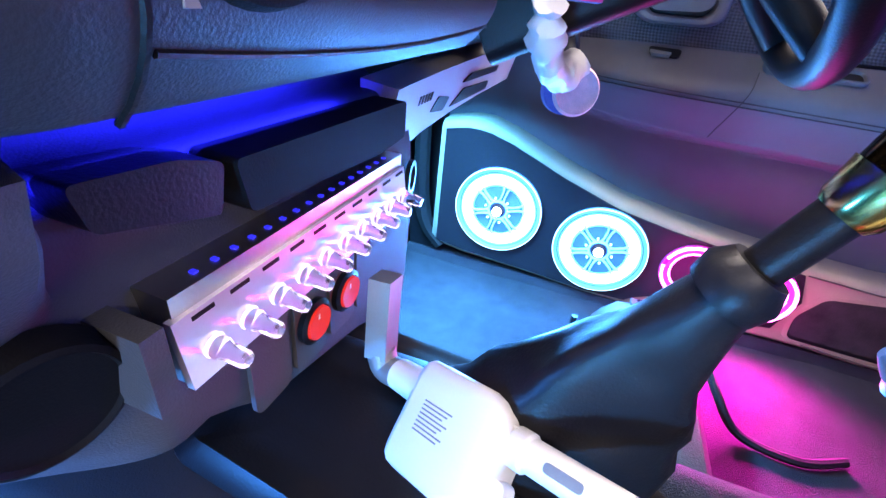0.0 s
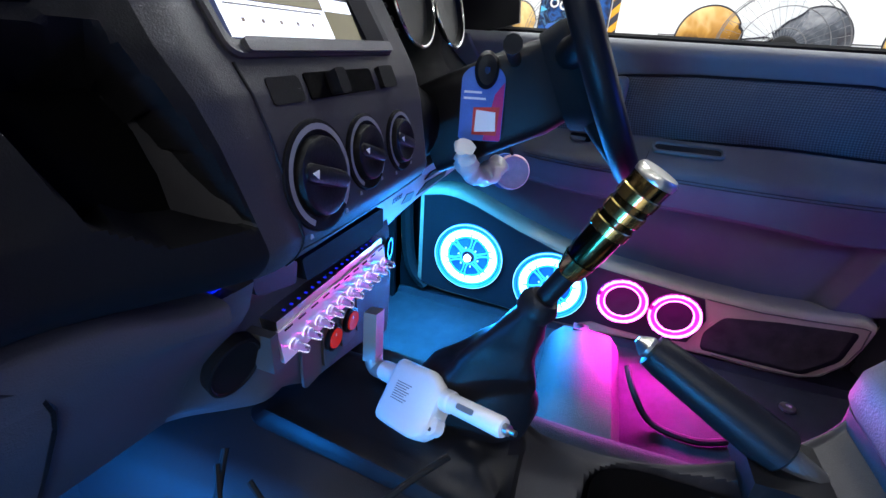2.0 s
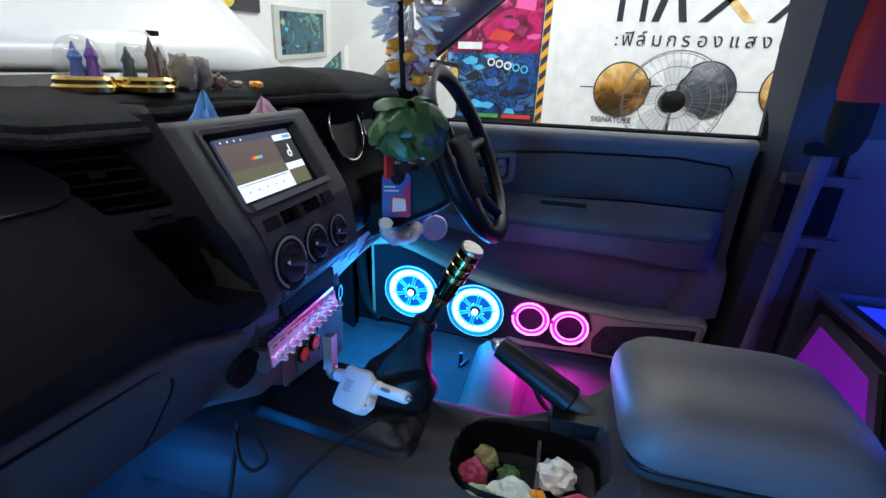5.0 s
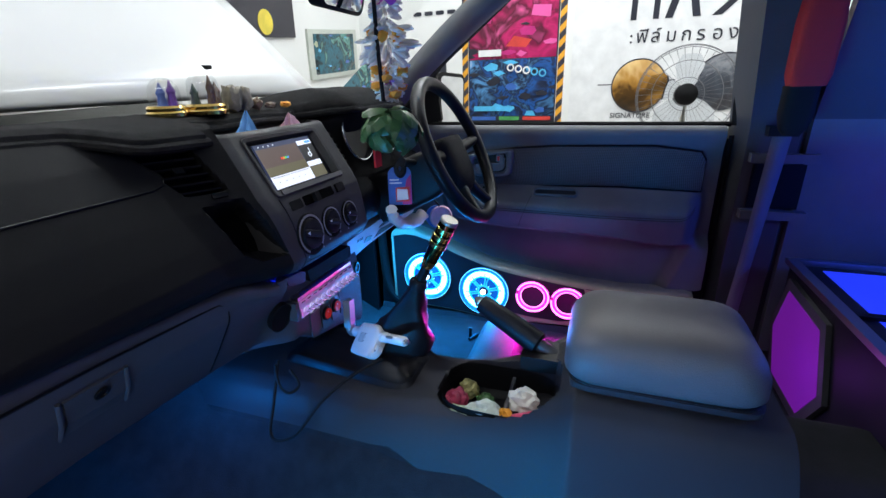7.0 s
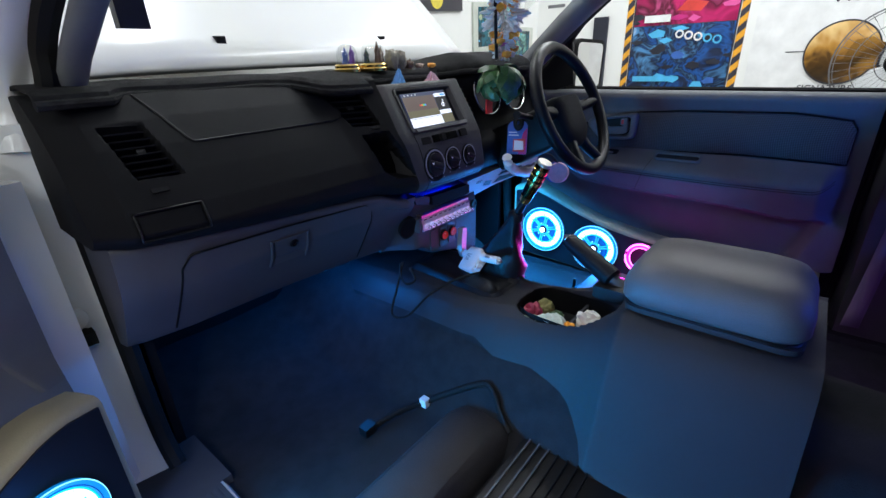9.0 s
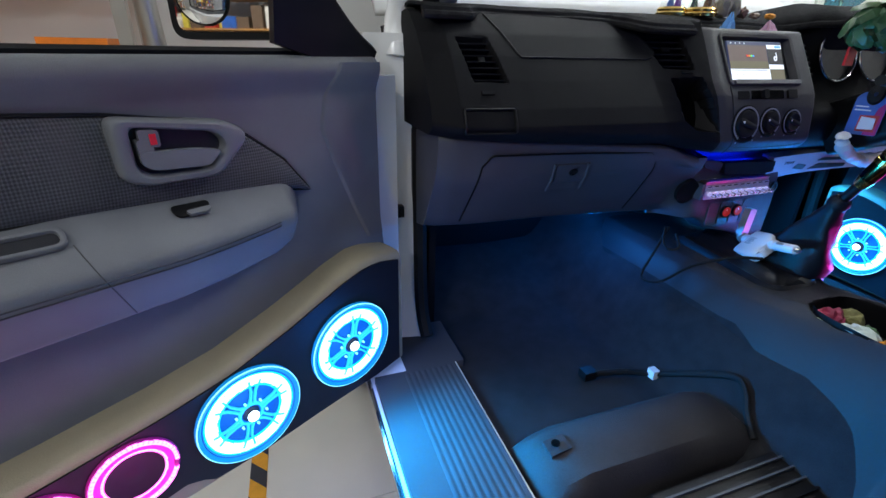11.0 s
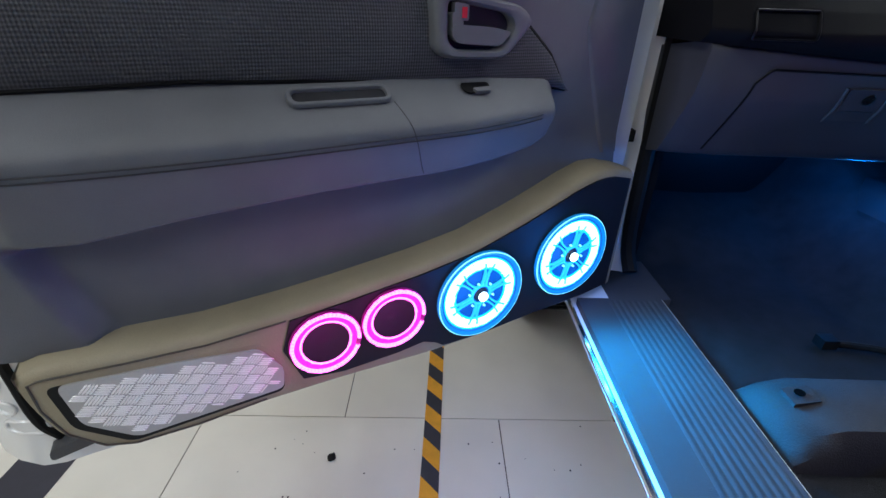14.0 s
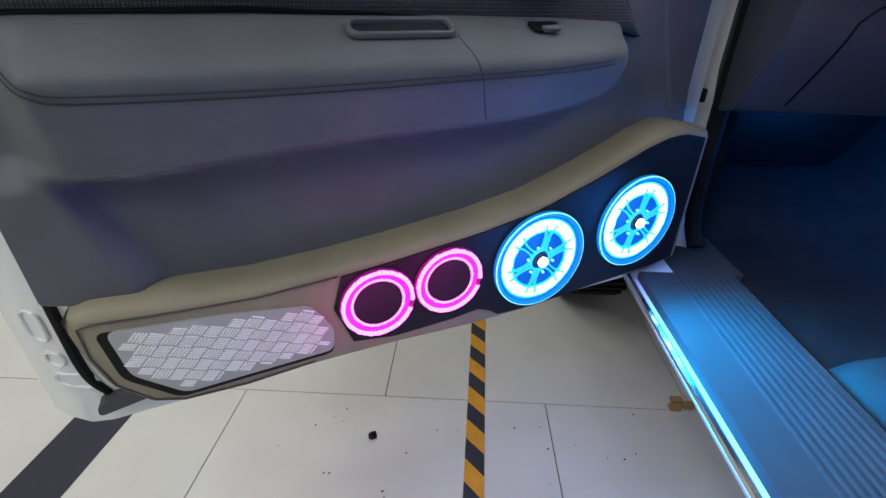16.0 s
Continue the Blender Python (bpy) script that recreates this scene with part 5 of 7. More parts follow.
part("coin_cup", lathe([(0.030, -0.008), (0.030, 0.003), (0.0275, 0.004), (0.026, 0.002), (0.0, 0.001)], axis((-0.094, 0.598, 0.866), (-0.25, -1, -0.30), (1, 0, 0)) @ Matrix.Diagonal((0.85, 1.1, 1, 1)), 32), DARK, cen)
part("side_clip", box((-0.074, 0.574, 0.850), (-0.064, 0.602, 0.889), 0.003), GREY, cen)
part("edge_ring", lathe([(0.016, 0), (0.016, 0.004), (0.011, 0.004), (0.010, 0.001), (0, 0.001)], axis((0.197, 0.5925, 0.857), (0.2, -1, 0), (0, 0, 1)), 24), BLACK, cen)
for k, x in enumerate((0.008, 0.048, 0.088, 0.126)):
    f = part("switch_plate", prism(rounded([(-0.017, -0.034), (0.017, -0.034), (0.017, 0.028), (-0.017, 0.028)], 0.008), 0, 0.0035, lambda a, b, d, x=x: Vector((x + a, 0.5975 - d, 0.802 + b)), 0.0012), GREY if k in (0, 3) else GREYD, cen)
    if k in (1, 2):
        m = axis((x, 0.593, 0.803), (0, -1, 0), (1, 0, 0))
        part("switch_bezel", lathe([(0.0165, 0), (0.0165, 0.004), (0.013, 0.0055), (0.0125, 0.003)], m, 28), BLACK, f)
        part("rocker", lathe([(0.0125, 0.002), (0.012, 0.007), (0.006, 0.006), (0.0, 0.0055)], m, 28), REDLIT, f, "lit red rocker switch")
        part("switch_mark", box((x - 0.0008, 0.5868, 0.806), (x + 0.0008, 0.5872, 0.811)), WHITE, f)

eq = thing("equaliser", "silver equaliser with a row of clear lit knobs", "equaliser")
weq = lambda x, s, d: Vector((x, 0.582 + 0.15 * s - d, 0.865 + s))
part("case", box((-0.054, 0.583, 0.846), (0.158, 0.62, 0.891), 0.003), STEEL, eq)
face = part("faceplate", prism([(-0.057, -0.0165), (0.158, -0.0165), (0.158, 0.0165), (-0.057, 0.0165)], 0, 0.004, weq, 0.001), EQFACE, eq)
for k in range(10):
    x = -0.042 + 0.0212 * k
    m = axis(weq(x, -0.004, 0.004), (0, -1, -0.1), (1, 0, 0))
    part("knob", lathe([(0.0054, 0), (0.0054, 0.005), (0.0044, 0.007), (0.0042, 0.0165), (0.0034, 0.0180), (0, 0.0180)], m, 18), KNOBC, eq, "clear knob lit blue")
    part("knob_light", lathe([(0.0060, 0.0), (0.0058, 0.0010), (0.0048, 0.0012)], m, 18), KNOBL, eq)
    part("print_bar", prism([(x - 0.006, 0.0125), (x + 0.006, 0.0125), (x + 0.006, 0.0145), (x - 0.006, 0.0145)], 0.004, 0.0043, weq), BLACK, face)
for k in range(16):
    x = -0.035 + 0.0117 * k
    part("blue_led", box((x - 0.0012, 0.588, 0.8910), (x + 0.0012, 0.591, 0.8918)), LEDB, eq)

# gear lever
gear = thing("gear_lever", "gear lever with leather boot and gold and black knob", "gear lever")
base, top = Vector((0.088, 0.438, 0.722)), Vector((0.066, 0.364, 0.900))
rings = []
for k in range(11):
    t = k / 10
    c = base.lerp(top, t ** 0.9)
    hx, hy = 0.034 * (1 - t) ** 1.7 + 0.016, 0.074 * (1 - t) ** 1.4 + 0.015
    ring = []
    for j in range(28):
        a = 2 * math.pi * j / 28
        q = 0.62
        fold = 1 + 0.10 * math.sin(a * 4 + t * 9) * math.sin(math.pi * t) + 0.05 * math.sin(t * 22 + a)
        ring.append(c + Vector((math.copysign(abs(math.cos(a)) ** q, math.cos(a)) * hx * fold, math.copysign(abs(math.sin(a)) ** q, math.sin(a)) * hy * fold, 0)))
    rings.append(ring)
bm = bmesh.new()
loft(bm, rings)
part("boot", bm, LEATHER, gear)
ktop = Vector((0.062, 0.290, 1.045))
ax = (ktop - top).normalized()
bm = bmesh.new()
tube(bm, [top - ax * 0.03, top + ax * 0.05], 0.0105, 14)
part("stick", bm, BLACK, gear)
bm = bmesh.new()
tube(bm, [top - ax * 0.012, top + ax * 0.0, top + ax * 0.010], [0.019, 0.021, 0.015], 16)
part("collar", bm, LEATHER, gear)
mk = axis(top + ax * 0.045, ax)
L = (ktop - top).length - 0.045
part("knob", lathe([(0.0105, 0), (0.0125, 0.004), (0.0150, 0.02), (0.0165, 0.03), (0.0175, L - 0.004), (0.0165, L), (0, L)], mk, 28), BRONZE, gear)
for h in (L - 0.062, L - 0.045, L - 0.028):
    part("gold_ring", lathe([(0.0174, h - 0.001), (0.0184, h), (0.0186, h + 0.0095), (0.0176, h + 0.0105)], mk, 28), GOLD, gear)
part("cap", lathe([(0.0182, L - 0.006), (0.0186, L - 0.001), (0.0165, L + 0.002), (0, L + 0.0025)], mk, 28), STEEL, gear)
part("lower_gold", lathe([(0.0112, 0.0), (0.0135, 0.004), (0.0158, 0.018), (0.0164, 0.02)], mk, 24), GOLD, gear)

# socket adapter and phone charger
ch = thing("car_charger", "white plug-in car charger hanging from a steel USB stick", "car charger")
bm = bmesh.new()
a, b = Vector((0.104, 0.566, 0.814)), Vector((0.092, 0.562, 0.748))
d = (b - a).normalized()
m = axis(a, d, (1, 0, 0))
add_box(bm, (-0.011, -0.009, 0), (0.011, 0.009, (b - a).length), m)
bevel_all(bm, 0.003)
part("steel_stick", bm, NICKEL, ch)
neck, tip = Vector((0.082, 0.536, 0.743)), Vector((-0.008, 0.360, 0.799))
bm = bmesh.new()
tube(bm, spline([tuple(b - d * 0.004), (0.090, 0.556, 0.738), tuple(neck + Vector((0.002, 0.004, -0.001)))], 5), 0.0118, 14)
part("elbow", bm, NICKEL, ch)
d = (tip - neck).normalized()
vw = Vector((-0.7, -0.25, 0.67))
vw = (vw - d * vw.dot(d)).normalized()
m = axis(neck, d, vw.cross(d))
T = (tip - neck).length
part("neck", lathe([(0.0125, -0.006), (0.0135, 0.02), (0.017, 0.030), (0, 0.030)], m, 20), WHITE, ch)
bm = bmesh.new()
rings = []
for h, sx, sy in ((0.025, 0.030, 0.012), (0.027, 0.0355, 0.0155), (0.032, 0.038, 0.0175), (0.086, 0.038, 0.0175), (0.096, 0.0355, 0.0165), (0.104, 0.029, 0.015), (0.109, 0.019, 0.0125)):
    rings.append([m @ Vector((x * sx - 0.015, y * sy, h)) for x, y in rounded([(-1, -1), (1, -1), (1, 1), (-1, 1)], 0.45, 4)])
loft(bm, rings)
part("body", bm, WHITE, ch, "white plastic body")
part("plug", lathe([(0.0125, 0.108), (0.0125, 0.118), (0.0105, 0.120), (0.0105, T - 0.018), (0.009, T - 0.014), (0, T - 0.014)], m, 20), WHITE, ch)
part("plug_tip", lathe([(0.0055, T - 0.014), (0.0055, T - 0.008), (0.003, T - 0.006), (0.003, T), (0, T)], m, 14), STEEL, ch)
for k in range(8):
    part("fine_print", box((-0.004 - 0.0028 * k, 0.0172, 0.044), (-0.0030 - 0.0028 * k, 0.0178, 0.070 - 0.003 * (k % 3)), m=m), PRINT, ch)
for sgn in (-1, 1):
    bm = bmesh.new()
    loft(bm, [[m @ Vector((-0.015 + sgn * x, y, h)) for x, h in rounded([(0.006, 0.100), (0.026, 0.100), (0.026, 0.112), (0.018, 0.119), (0.006, 0.116)], 0.004)] for y in (-0.006, 0.007)])
    lug = part("hinge_lug", bm, WHITE, ch)
    part("screw", lathe([(0.0022, -0.001), (0.0022, 0.0006), (0, 0.0006)], m @ Matrix.Translation((-0.015 + sgn * 0.019, 0.007, 0.110)) @ Matrix.Rotation(-math.pi / 2, 4, "X"), 10), GREYD, lug)
part("plug_contact", prism(rounded([(-0.003, 0.134), (0.003, 0.134), (0.003, 0.158), (-0.003, 0.158)], 0.003), 0.0100, 0.0110, lambda x, h, d: m @ Vector((x, d, h))), NICKEL, ch)

# tunnel console
TZ = [(-0.10, 0.802), (0.03, 0.802), (0.055, 0.782), (0.12, 0.752), (0.20, 0.732), (0.30, 0.722), (0.345, 0.712), (0.40, 0.705), (0.55, 0.705), (0.80, 0.70)]


RIM = spline([(-0.28, 0.205), (-0.10, 0.205), (-0.01, 0.190), (0.05, 0.140), (0.12, 0.102), (0.20, 0.078), (0.27, 0.070), (0.33, 0.082), (0.363, 0.108), (0.42, 0.155), (0.80, 0.17)], 6)


def console_z(x, y):
    z = lerp(TZ, y)
    hw = lerp([(-0.1, 0.152), (0.03, 0.152), (0.10, 0.140), (0.2, 0.138), (0.35, 0.148), (0.8, 0.15)], y)
    t = 0.030 - x
    z -= 0.02 * smooth01(hw - 0.05, hw, t) + 0.30 * smooth01(hw - 0.02, hw + 0.125, t)
    e = lerp(RIM, y)
    z += 0.004 * smooth01(e - 0.012, e - 0.004, x) - 0.30 * smooth01(e - 0.002, e + 0.030, x)
    px, py = (x + 0.010) / 0.076, (y - 0.172) / 0.112
    pit = (abs(px) ** 3.5 + abs(py) ** 3.5)
    z -= 0.075 * smooth01(1.12, 0.92, pit)
    return z


def console_edge(y):
    return lerp([(-0.04, -0.25), (0.06, -0.21), (0.18, -0.165), (0.36, -0.134), (1.04, -0.135)], y)


cons = thing("centre_console", "grey plastic centre console with an open tray", "centre console")
bm = bmesh.new()
sheet(bm, [[(x, y, console_z(x, y)) for x in frange(console_edge(y), lerp(RIM, y) - 0.016, 70)[:-1] + frange(lerp(RIM, y) - 0.016, lerp(RIM, y) + 0.034, 22)[:-1] + frange(lerp(RIM, y) + 0.034, 0.26, 8)] for y in frange(-0.28, 1.03, 250)])
part("console_top", bm, CONSOLE, cons)
bm = bmesh.new()
sheet(bm, [[(x, y, console_z(x, y) - 0.003) for x in frange(-0.26, console_edge(y) + 0.004, 24)] for y in frange(-0.06, 1.03, 130)])
part("carpet_flank", bm, CARPET, cons, "dark carpet on the flank of the tunnel")
bm = bmesh.new()
rings = []
for z, gx, gy in ((0.44, 0.040, 0.0), (0.60, 0.020, 0.0), (0.72, 0.008, 0.002), (0.80, 0.004, 0.006), (0.813, 0.003, 0.008), (0.816, -0.004, 0.002)):
    rings.append([(x, y, z) for x, y in rounded([(-0.065 - gx, -0.245 - gy), (0.165 + gx, -0.245 - gy), (0.165 + gx, 0.035 + gy), (-0.065 - gx, 0.035 + gy)], 0.035)])
loft(bm, rings)
part("storage_box", bm, CONSOLE, cons)
bm = bmesh.new()
rings = []
for z, s in ((0.8165, -0.006), (0.819, 0.000), (0.828, 0.005), (0.855, 0.004), (0.873, -0.002), (0.890, -0.014), (0.900, -0.035), (0.904, -0.07)):
    rings.append([(x, y, z + 0.012 * (-y)) for x, y in rounded([(-0.070 - s, -0.252 - s), (0.172 + s, -0.252 - s), (0.172 + s, 0.048 + s), (-0.070 - s, 0.048 + s)], 0.06, 7)])
loft(bm, rings)
part("armrest_lid", bm, VINYL, cons, "padded grey vinyl armrest lid")
bm = bmesh.new()
tube(bm, [(x, y, 0.8165) for x, y in rounded([(-0.066, -0.246), (0.166, -0.246), (0.166, 0.040), (-0.066, 0.040)], 0.04)] + [(-0.066, -0.20, 0.8165)], 0.003, 6, False)
part("lid_gap", bm, BLACK, cons)
# Skirt runs on under the dash to black out the unlit console top.
bm = bmesh.new()
rings = []
for k, (z, s) in enumerate(((0.690, 0.0), (0.706, 0.0), (0.716, 0.010), (0.720, 0.022), (0.722, 0.035), (0.724, 0.045))):
    pts = rounded([(-0.052 + s, 0.345 + s), (0.085 - s, 0.345 + s), (0.140 - s, 0.42), (0.140 - s, 0.68 - s), (-0.020 + s, 0.68 - s)], 0.03, 9)
    rings.append([(x, y, z + 0.012 * (k > 1) * noise.noise((x * 22, y * 14, k * 0.5))) for x, y in pts])
loft(bm, rings)
part("boot_frame", bm, LEATHER, cons, "creased black leather skirt, its front end painting shade under the dash")
# Black sheet set into the pit, added to darken the tray.
rings = []
for z, s in ((0.728, 1.0), (0.700, 0.97), (0.672, 0.93), (0.668, 0.6)):
    rings.append([(-0.010 + 0.074 * s * math.copysign(abs(math.cos(a)) ** 0.55, math.cos(a)), 0.172 + 0.110 * s * math.copysign(abs(math.sin(a)) ** 0.55, math.sin(a)), z) for a in frange(0, 2 * math.pi, 48)])
bm = bmesh.new()
sheet(bm, rings)
part("tray_dark_sheet", bm, BLACK, cons)
part("tray_divider", box((-0.078, 0.150, 0.672), (0.058, 0.156, 0.712), 0.002), GREY, cons)

# handbrake
hbk = thing("handbrake", "raised handbrake with a dark leather grip", "handbrake")
a, b, c = Vector((0.126, 0.252, 0.846)), Vector((0.086, 0.112, 0.785)), Vector((0.078, 0.055, 0.745))
d = (a - b).normalized()
bm = bmesh.new()
tube(bm, [b - d * 0.004, b, b + d * 0.05, a - d * 0.03, a - d * 0.012, a - d * 0.010], [0.020, 0.0255, 0.0245, 0.0215, 0.019, 0.013], 18)
part("grip", bm, LEATHER, hbk)
bm = bmesh.new()
tube(bm, [a - d * 0.012, a - d * 0.006, a, a + d * 0.006], [0.012, 0.013, 0.009, 0.004], 14)
part("button", bm, STEEL, hbk, "dull metal release button")
bm = bmesh.new()
tube(bm, [c, c.lerp(b, 0.5), b + d * 0.01], [0.020, 0.017, 0.014], 12)
part("lever_arm", bm, GREYD, hbk)
part("slot_cover", box((0.045, 0.03, 0.745), (0.118, 0.14, 0.775), 0.008), BLACK, hbk)

# seat brackets left on the floor
for s in (-1, 1):
    br = thing("seat_bracket", "carpeted seat mounting hump with a bolt hole", "seat mount", "seat mounts on the floor")
    bm = bmesh.new()
    rings = []
    x0, x1 = (0.20, 0.645)
    for x, h in ((x0 - 0.03, 0.0), (x0, 0.055), (x0 + 0.06, 0.075), (x1 - 0.06, 0.075), (x1 - 0.015, 0.06), (x1 + 0.015, 0.03), (x1 + 0.02, 0.0)):
        rings.append([(s * x, 0.275 + yy, 0.445 + h * k * (1.30 if s > 0 else 1.0) + 0.004 * noise.noise((x * 20, yy * 20, s))) for yy, k in ((-0.085, 0.0), (-0.075, 0.7), (-0.055, 1.0), (0.0, 1.08), (0.05, 1.0), (0.075, 0.7), (0.09, 0.0))])
    sheet(bm, rings)
    part("hump", bm, HUMP, br)
    bm = bmesh.new()
    loft(bm, [[(s * (x1 - 0.058), 0.272, z), (s * (x1 - 0.018), 0.272, z - 0.008), (s * (x1 - 0.018), 0.306, z - 0.008), (s * (x1 - 0.058), 0.306, z)] for z in ((0.519, 0.5265) if s < 0 else (0.540, 0.549))])
    bevel_all(bm, 0.003)
    part("bracket", bm, HUMP, br)
    # Flat near-black disc paints the shade of the hole.
    part("bolt_hole", lathe([(0.008, 0), (0.008, 0.001), (0.0, 0.001)], axis((s * (x1 - 0.035), 0.29, 0.526 if s < 0 else 0.548), (s * 0.16, 0, 1)), 16), VOID, br)

# steering wheel
sw = thing("steering_wheel", "black leather steering wheel with a laced cover", "steering wheel")
SC, SNV = Vector((0.365, 0.365, 1.135)), Vector((0, -0.90, 0.43))
m = axis(SC, SNV, (1, 0, 0))
part("rim", torus(m, 0.178, 0.0165, 72, 14), LEATHER, sw)
bm = bmesh.new()
loft(bm, [[m @ Vector((x * k, (y - 0.01) * k, h)) for x, y in rounded([(-0.085, 0.055), (0.085, 0.055), (0.075, -0.06), (0.03, -0.095), (-0.03, -0.095), (-0.075, -0.06)], 0.03)] for k, h in ((0.9, -0.06), (1.0, -0.035), (1.0, -0.015), (0.9, -0.004), (0.6, 0.002))])
part("hub_pad", bm, DARK2, sw)
for a0 in (0.05, math.pi - 0.05, -1.2, math.pi + 1.2):
    bm = bmesh.new()
    dirv = Vector((math.cos(a0), math.sin(a0), 0))
    tube(bm, [m @ (dirv * 0.06 + Vector((0, 0, -0.03))), m @ (dirv * 0.12 + Vector((0, 0, -0.018))), m @ (dirv * 0.178)], [0.022, 0.016, 0.013], 12)
    part("spoke", bm, BLACK, sw)
col = thing("steering_column", "black steering column shroud with stalks", "steering column")
bm = bmesh.new()
mc = axis(SC, SNV, (1, 0, 0))
loft(bm, [[mc @ Vector((x * k, y * k - 0.01, h)) for x, y in rounded([(-0.06, 0.05), (0.06, 0.05), (0.055, -0.075), (-0.055, -0.075)], 0.02)] for k, h in ((0.9, -0.06), (1.0, -0.09), (1.05, -0.26))])
part("shroud", bm, BLACK, col)
for sg in (-1, 1):
    bm = bmesh.new()
    tube(bm, [mc @ Vector((sg * 0.05, 0.02, -0.10)), mc @ Vector((sg * 0.13, 0.03, -0.085)), mc @ Vector((sg * 0.17, 0.032, -0.075))], [0.008, 0.008, 0.011], 10)
    part("stalk", bm, BLACK, col)

# ---- under the dash, cables and clutter in the cabin ----
knee = thing("knee_panel", "pale plastic knee panel with cutouts lit cyan", "knee panel")
bm = bmesh.new()
KN = [(0.168, 0.868, 0.940), (0.21, 0.876, 0.942), (0.26, 0.882, 0.944), (0.34, 0.886, 0.946), (0.44, 0.888, 0.948), (0.62, 0.888, 0.95)]
loft(bm, [[(x, 0.625, zt), (x, 0.592, zt - 0.004), (x, 0.607, zb), (x, 0.625, zb + 0.002)] for x, zb, zt in KN])
part("panel", bm, KNEE, knee)
kw = lambda x, z, d: Vector((x, 0.592 + 0.30 * (0.943 - z) - d, z))
# Raised black plates stand in for the shade inside the openings.
for poly in ([(0.262, 0.900), (0.305, 0.894), (0.312, 0.908), (0.275, 0.914)], [(0.325, 0.894), (0.475, 0.893), (0.475, 0.904), (0.36, 0.910)], [(0.345, 0.918), (0.50, 0.914), (0.50, 0.922), (0.37, 0.926)]):
    part("cutout_plate", prism(rounded(poly, 0.004), 0.0, 0.003, kw), BLACK, knee)
for k in range(5):
    part("slot", prism([(0.222 + 0.007 * k, 0.914), (0.225 + 0.007 * k, 0.914), (0.225 + 0.007 * k, 0.922), (0.222 + 0.007 * k, 0.922)], 0.0, 0.003, kw), BLACK, knee)

card = thing("hanging_card", "blue and pink product card hanging from the column", "product card")
nrm, rgt = Vector((-0.93, -0.33, 0.12)).normalized(), None
mcard = axis((0.292, 0.500, 1.064), nrm, (0.33, -0.94, 0.0))
cw = lambda x, y, d: mcard @ Vector((x, y, d))
part("board", prism(rounded([(-0.028, -0.058), (0.031, -0.058), (0.031, 0.026), (0.022, 0.038), (-0.016, 0.038), (-0.028, 0.026)], 0.006), 0, 0.0012, cw), PBLUE, card)
part("pink_print", prism([(0.006, -0.057), (0.030, -0.057), (0.030, 0.020), (0.018, 0.004)], 0.0013, 0.0016, cw), PMAG, card)
part("product_frame", prism([(-0.010, -0.050), (0.024, -0.050), (0.026, -0.012), (-0.010, -0.014)], 0.0017, 0.002, cw), PRED, card)
part("product", prism([(-0.007, -0.046), (0.022, -0.044), (0.020, -0.019), (-0.006, -0.017)], 0.002, 0.006, cw, 0.002), WHITE, card)
for y0, x1 in ((0.004, 0.0), (-0.004, 0.006)):
    part("print_bar", prism([(-0.024, y0), (x1, y0), (x1, y0 + 0.003), (-0.024, y0 + 0.003)], 0.0017, 0.002, cw), WHITE, card)
part("hook", lathe([(0.004, -0.003), (0.014, -0.002), (0.018, 0.004), (0.014, 0.010), (0.004, 0.011)], mcard @ Matrix.Translation((0.004, 0.034, 0)) @ Matrix.Diagonal((0.9, 1.35, 1, 1)), 24), BLACK, card)

hose = thing("white_sleeve", "crumpled white sleeve hanging below the column", "sleeve")
bm = bmesh.new()
pts = spline([(0.245, 0.505, 1.005), (0.262, 0.505, 0.975), (0.305, 0.50, 0.950), (0.36, 0.495, 0.940), (0.41, 0.49, 0.946)], 8)
tube(bm, pts, [0.013 + 0.006 * noise.noise((k * 0.45, 0, 0)) + 0.004 * (k > 20) for k in range(len(pts))], 16)
for v in bm.verts:
    v.co += Vector((noise.noise(v.co * 60), noise.noise(v.co * 60 + Vector((7, 0, 0))), noise.noise(v.co * 60 + Vector((0, 9, 0))))) * 0.006
part("sleeve", bm, WHITE, hose)
spot = thing("round_medallion", "round pale pink medallion with a blue back", "medallion")
mm = axis((0.575, 0.492, 0.893), (-0.85, -0.45, 0.1), (0, 0, 1))
part("back", lathe([(0.036, -0.016), (0.036, -0.002), (0, -0.002)], mm @ Matrix.Translation((0, 0.012, 0)), 28), PBLUE, spot)
part("disc", lathe([(0.034, -0.002), (0.037, 0.004), (0.033, 0.010), (0.029, 0.008), (0, 0.008)], mm, 32), PINKP, spot)
bm = bmesh.new()
tube(bm, spline([(0.57, 0.495, 0.93), (0.53, 0.50, 0.96), (0.45, 0.50, 0.985)], 6), 0.003, 6)
part("cord", bm, RUBBER, spot)

for pts, r, lab in (
        ([(-0.10, 0.62, 0.765), (-0.15, 0.60, 0.71), (-0.19, 0.585, 0.655), (-0.175, 0.54, 0.66), (-0.13, 0.50, 0.715), (-0.07, 0.455, 0.748), (-0.02, 0.42, 0.755)], 0.0035, "thin black cable looping out under the dash"),
        ([(-0.12, 0.61, 0.77), (-0.145, 0.585, 0.745), (-0.15, 0.56, 0.735), (-0.13, 0.55, 0.742), (-0.12, 0.575, 0.765)], 0.003, "thin black cable looping out under the dash")):
    bm = bmesh.new()
    tube(bm, spline(pts, 8), r, 8)
    solo("cable", bm, RUBBER, lab, "cable", "loose cables")
loom = thing("seat_cable", "black seat wiring loom with a white clip on the carpet", "cable")
bm = bmesh.new()
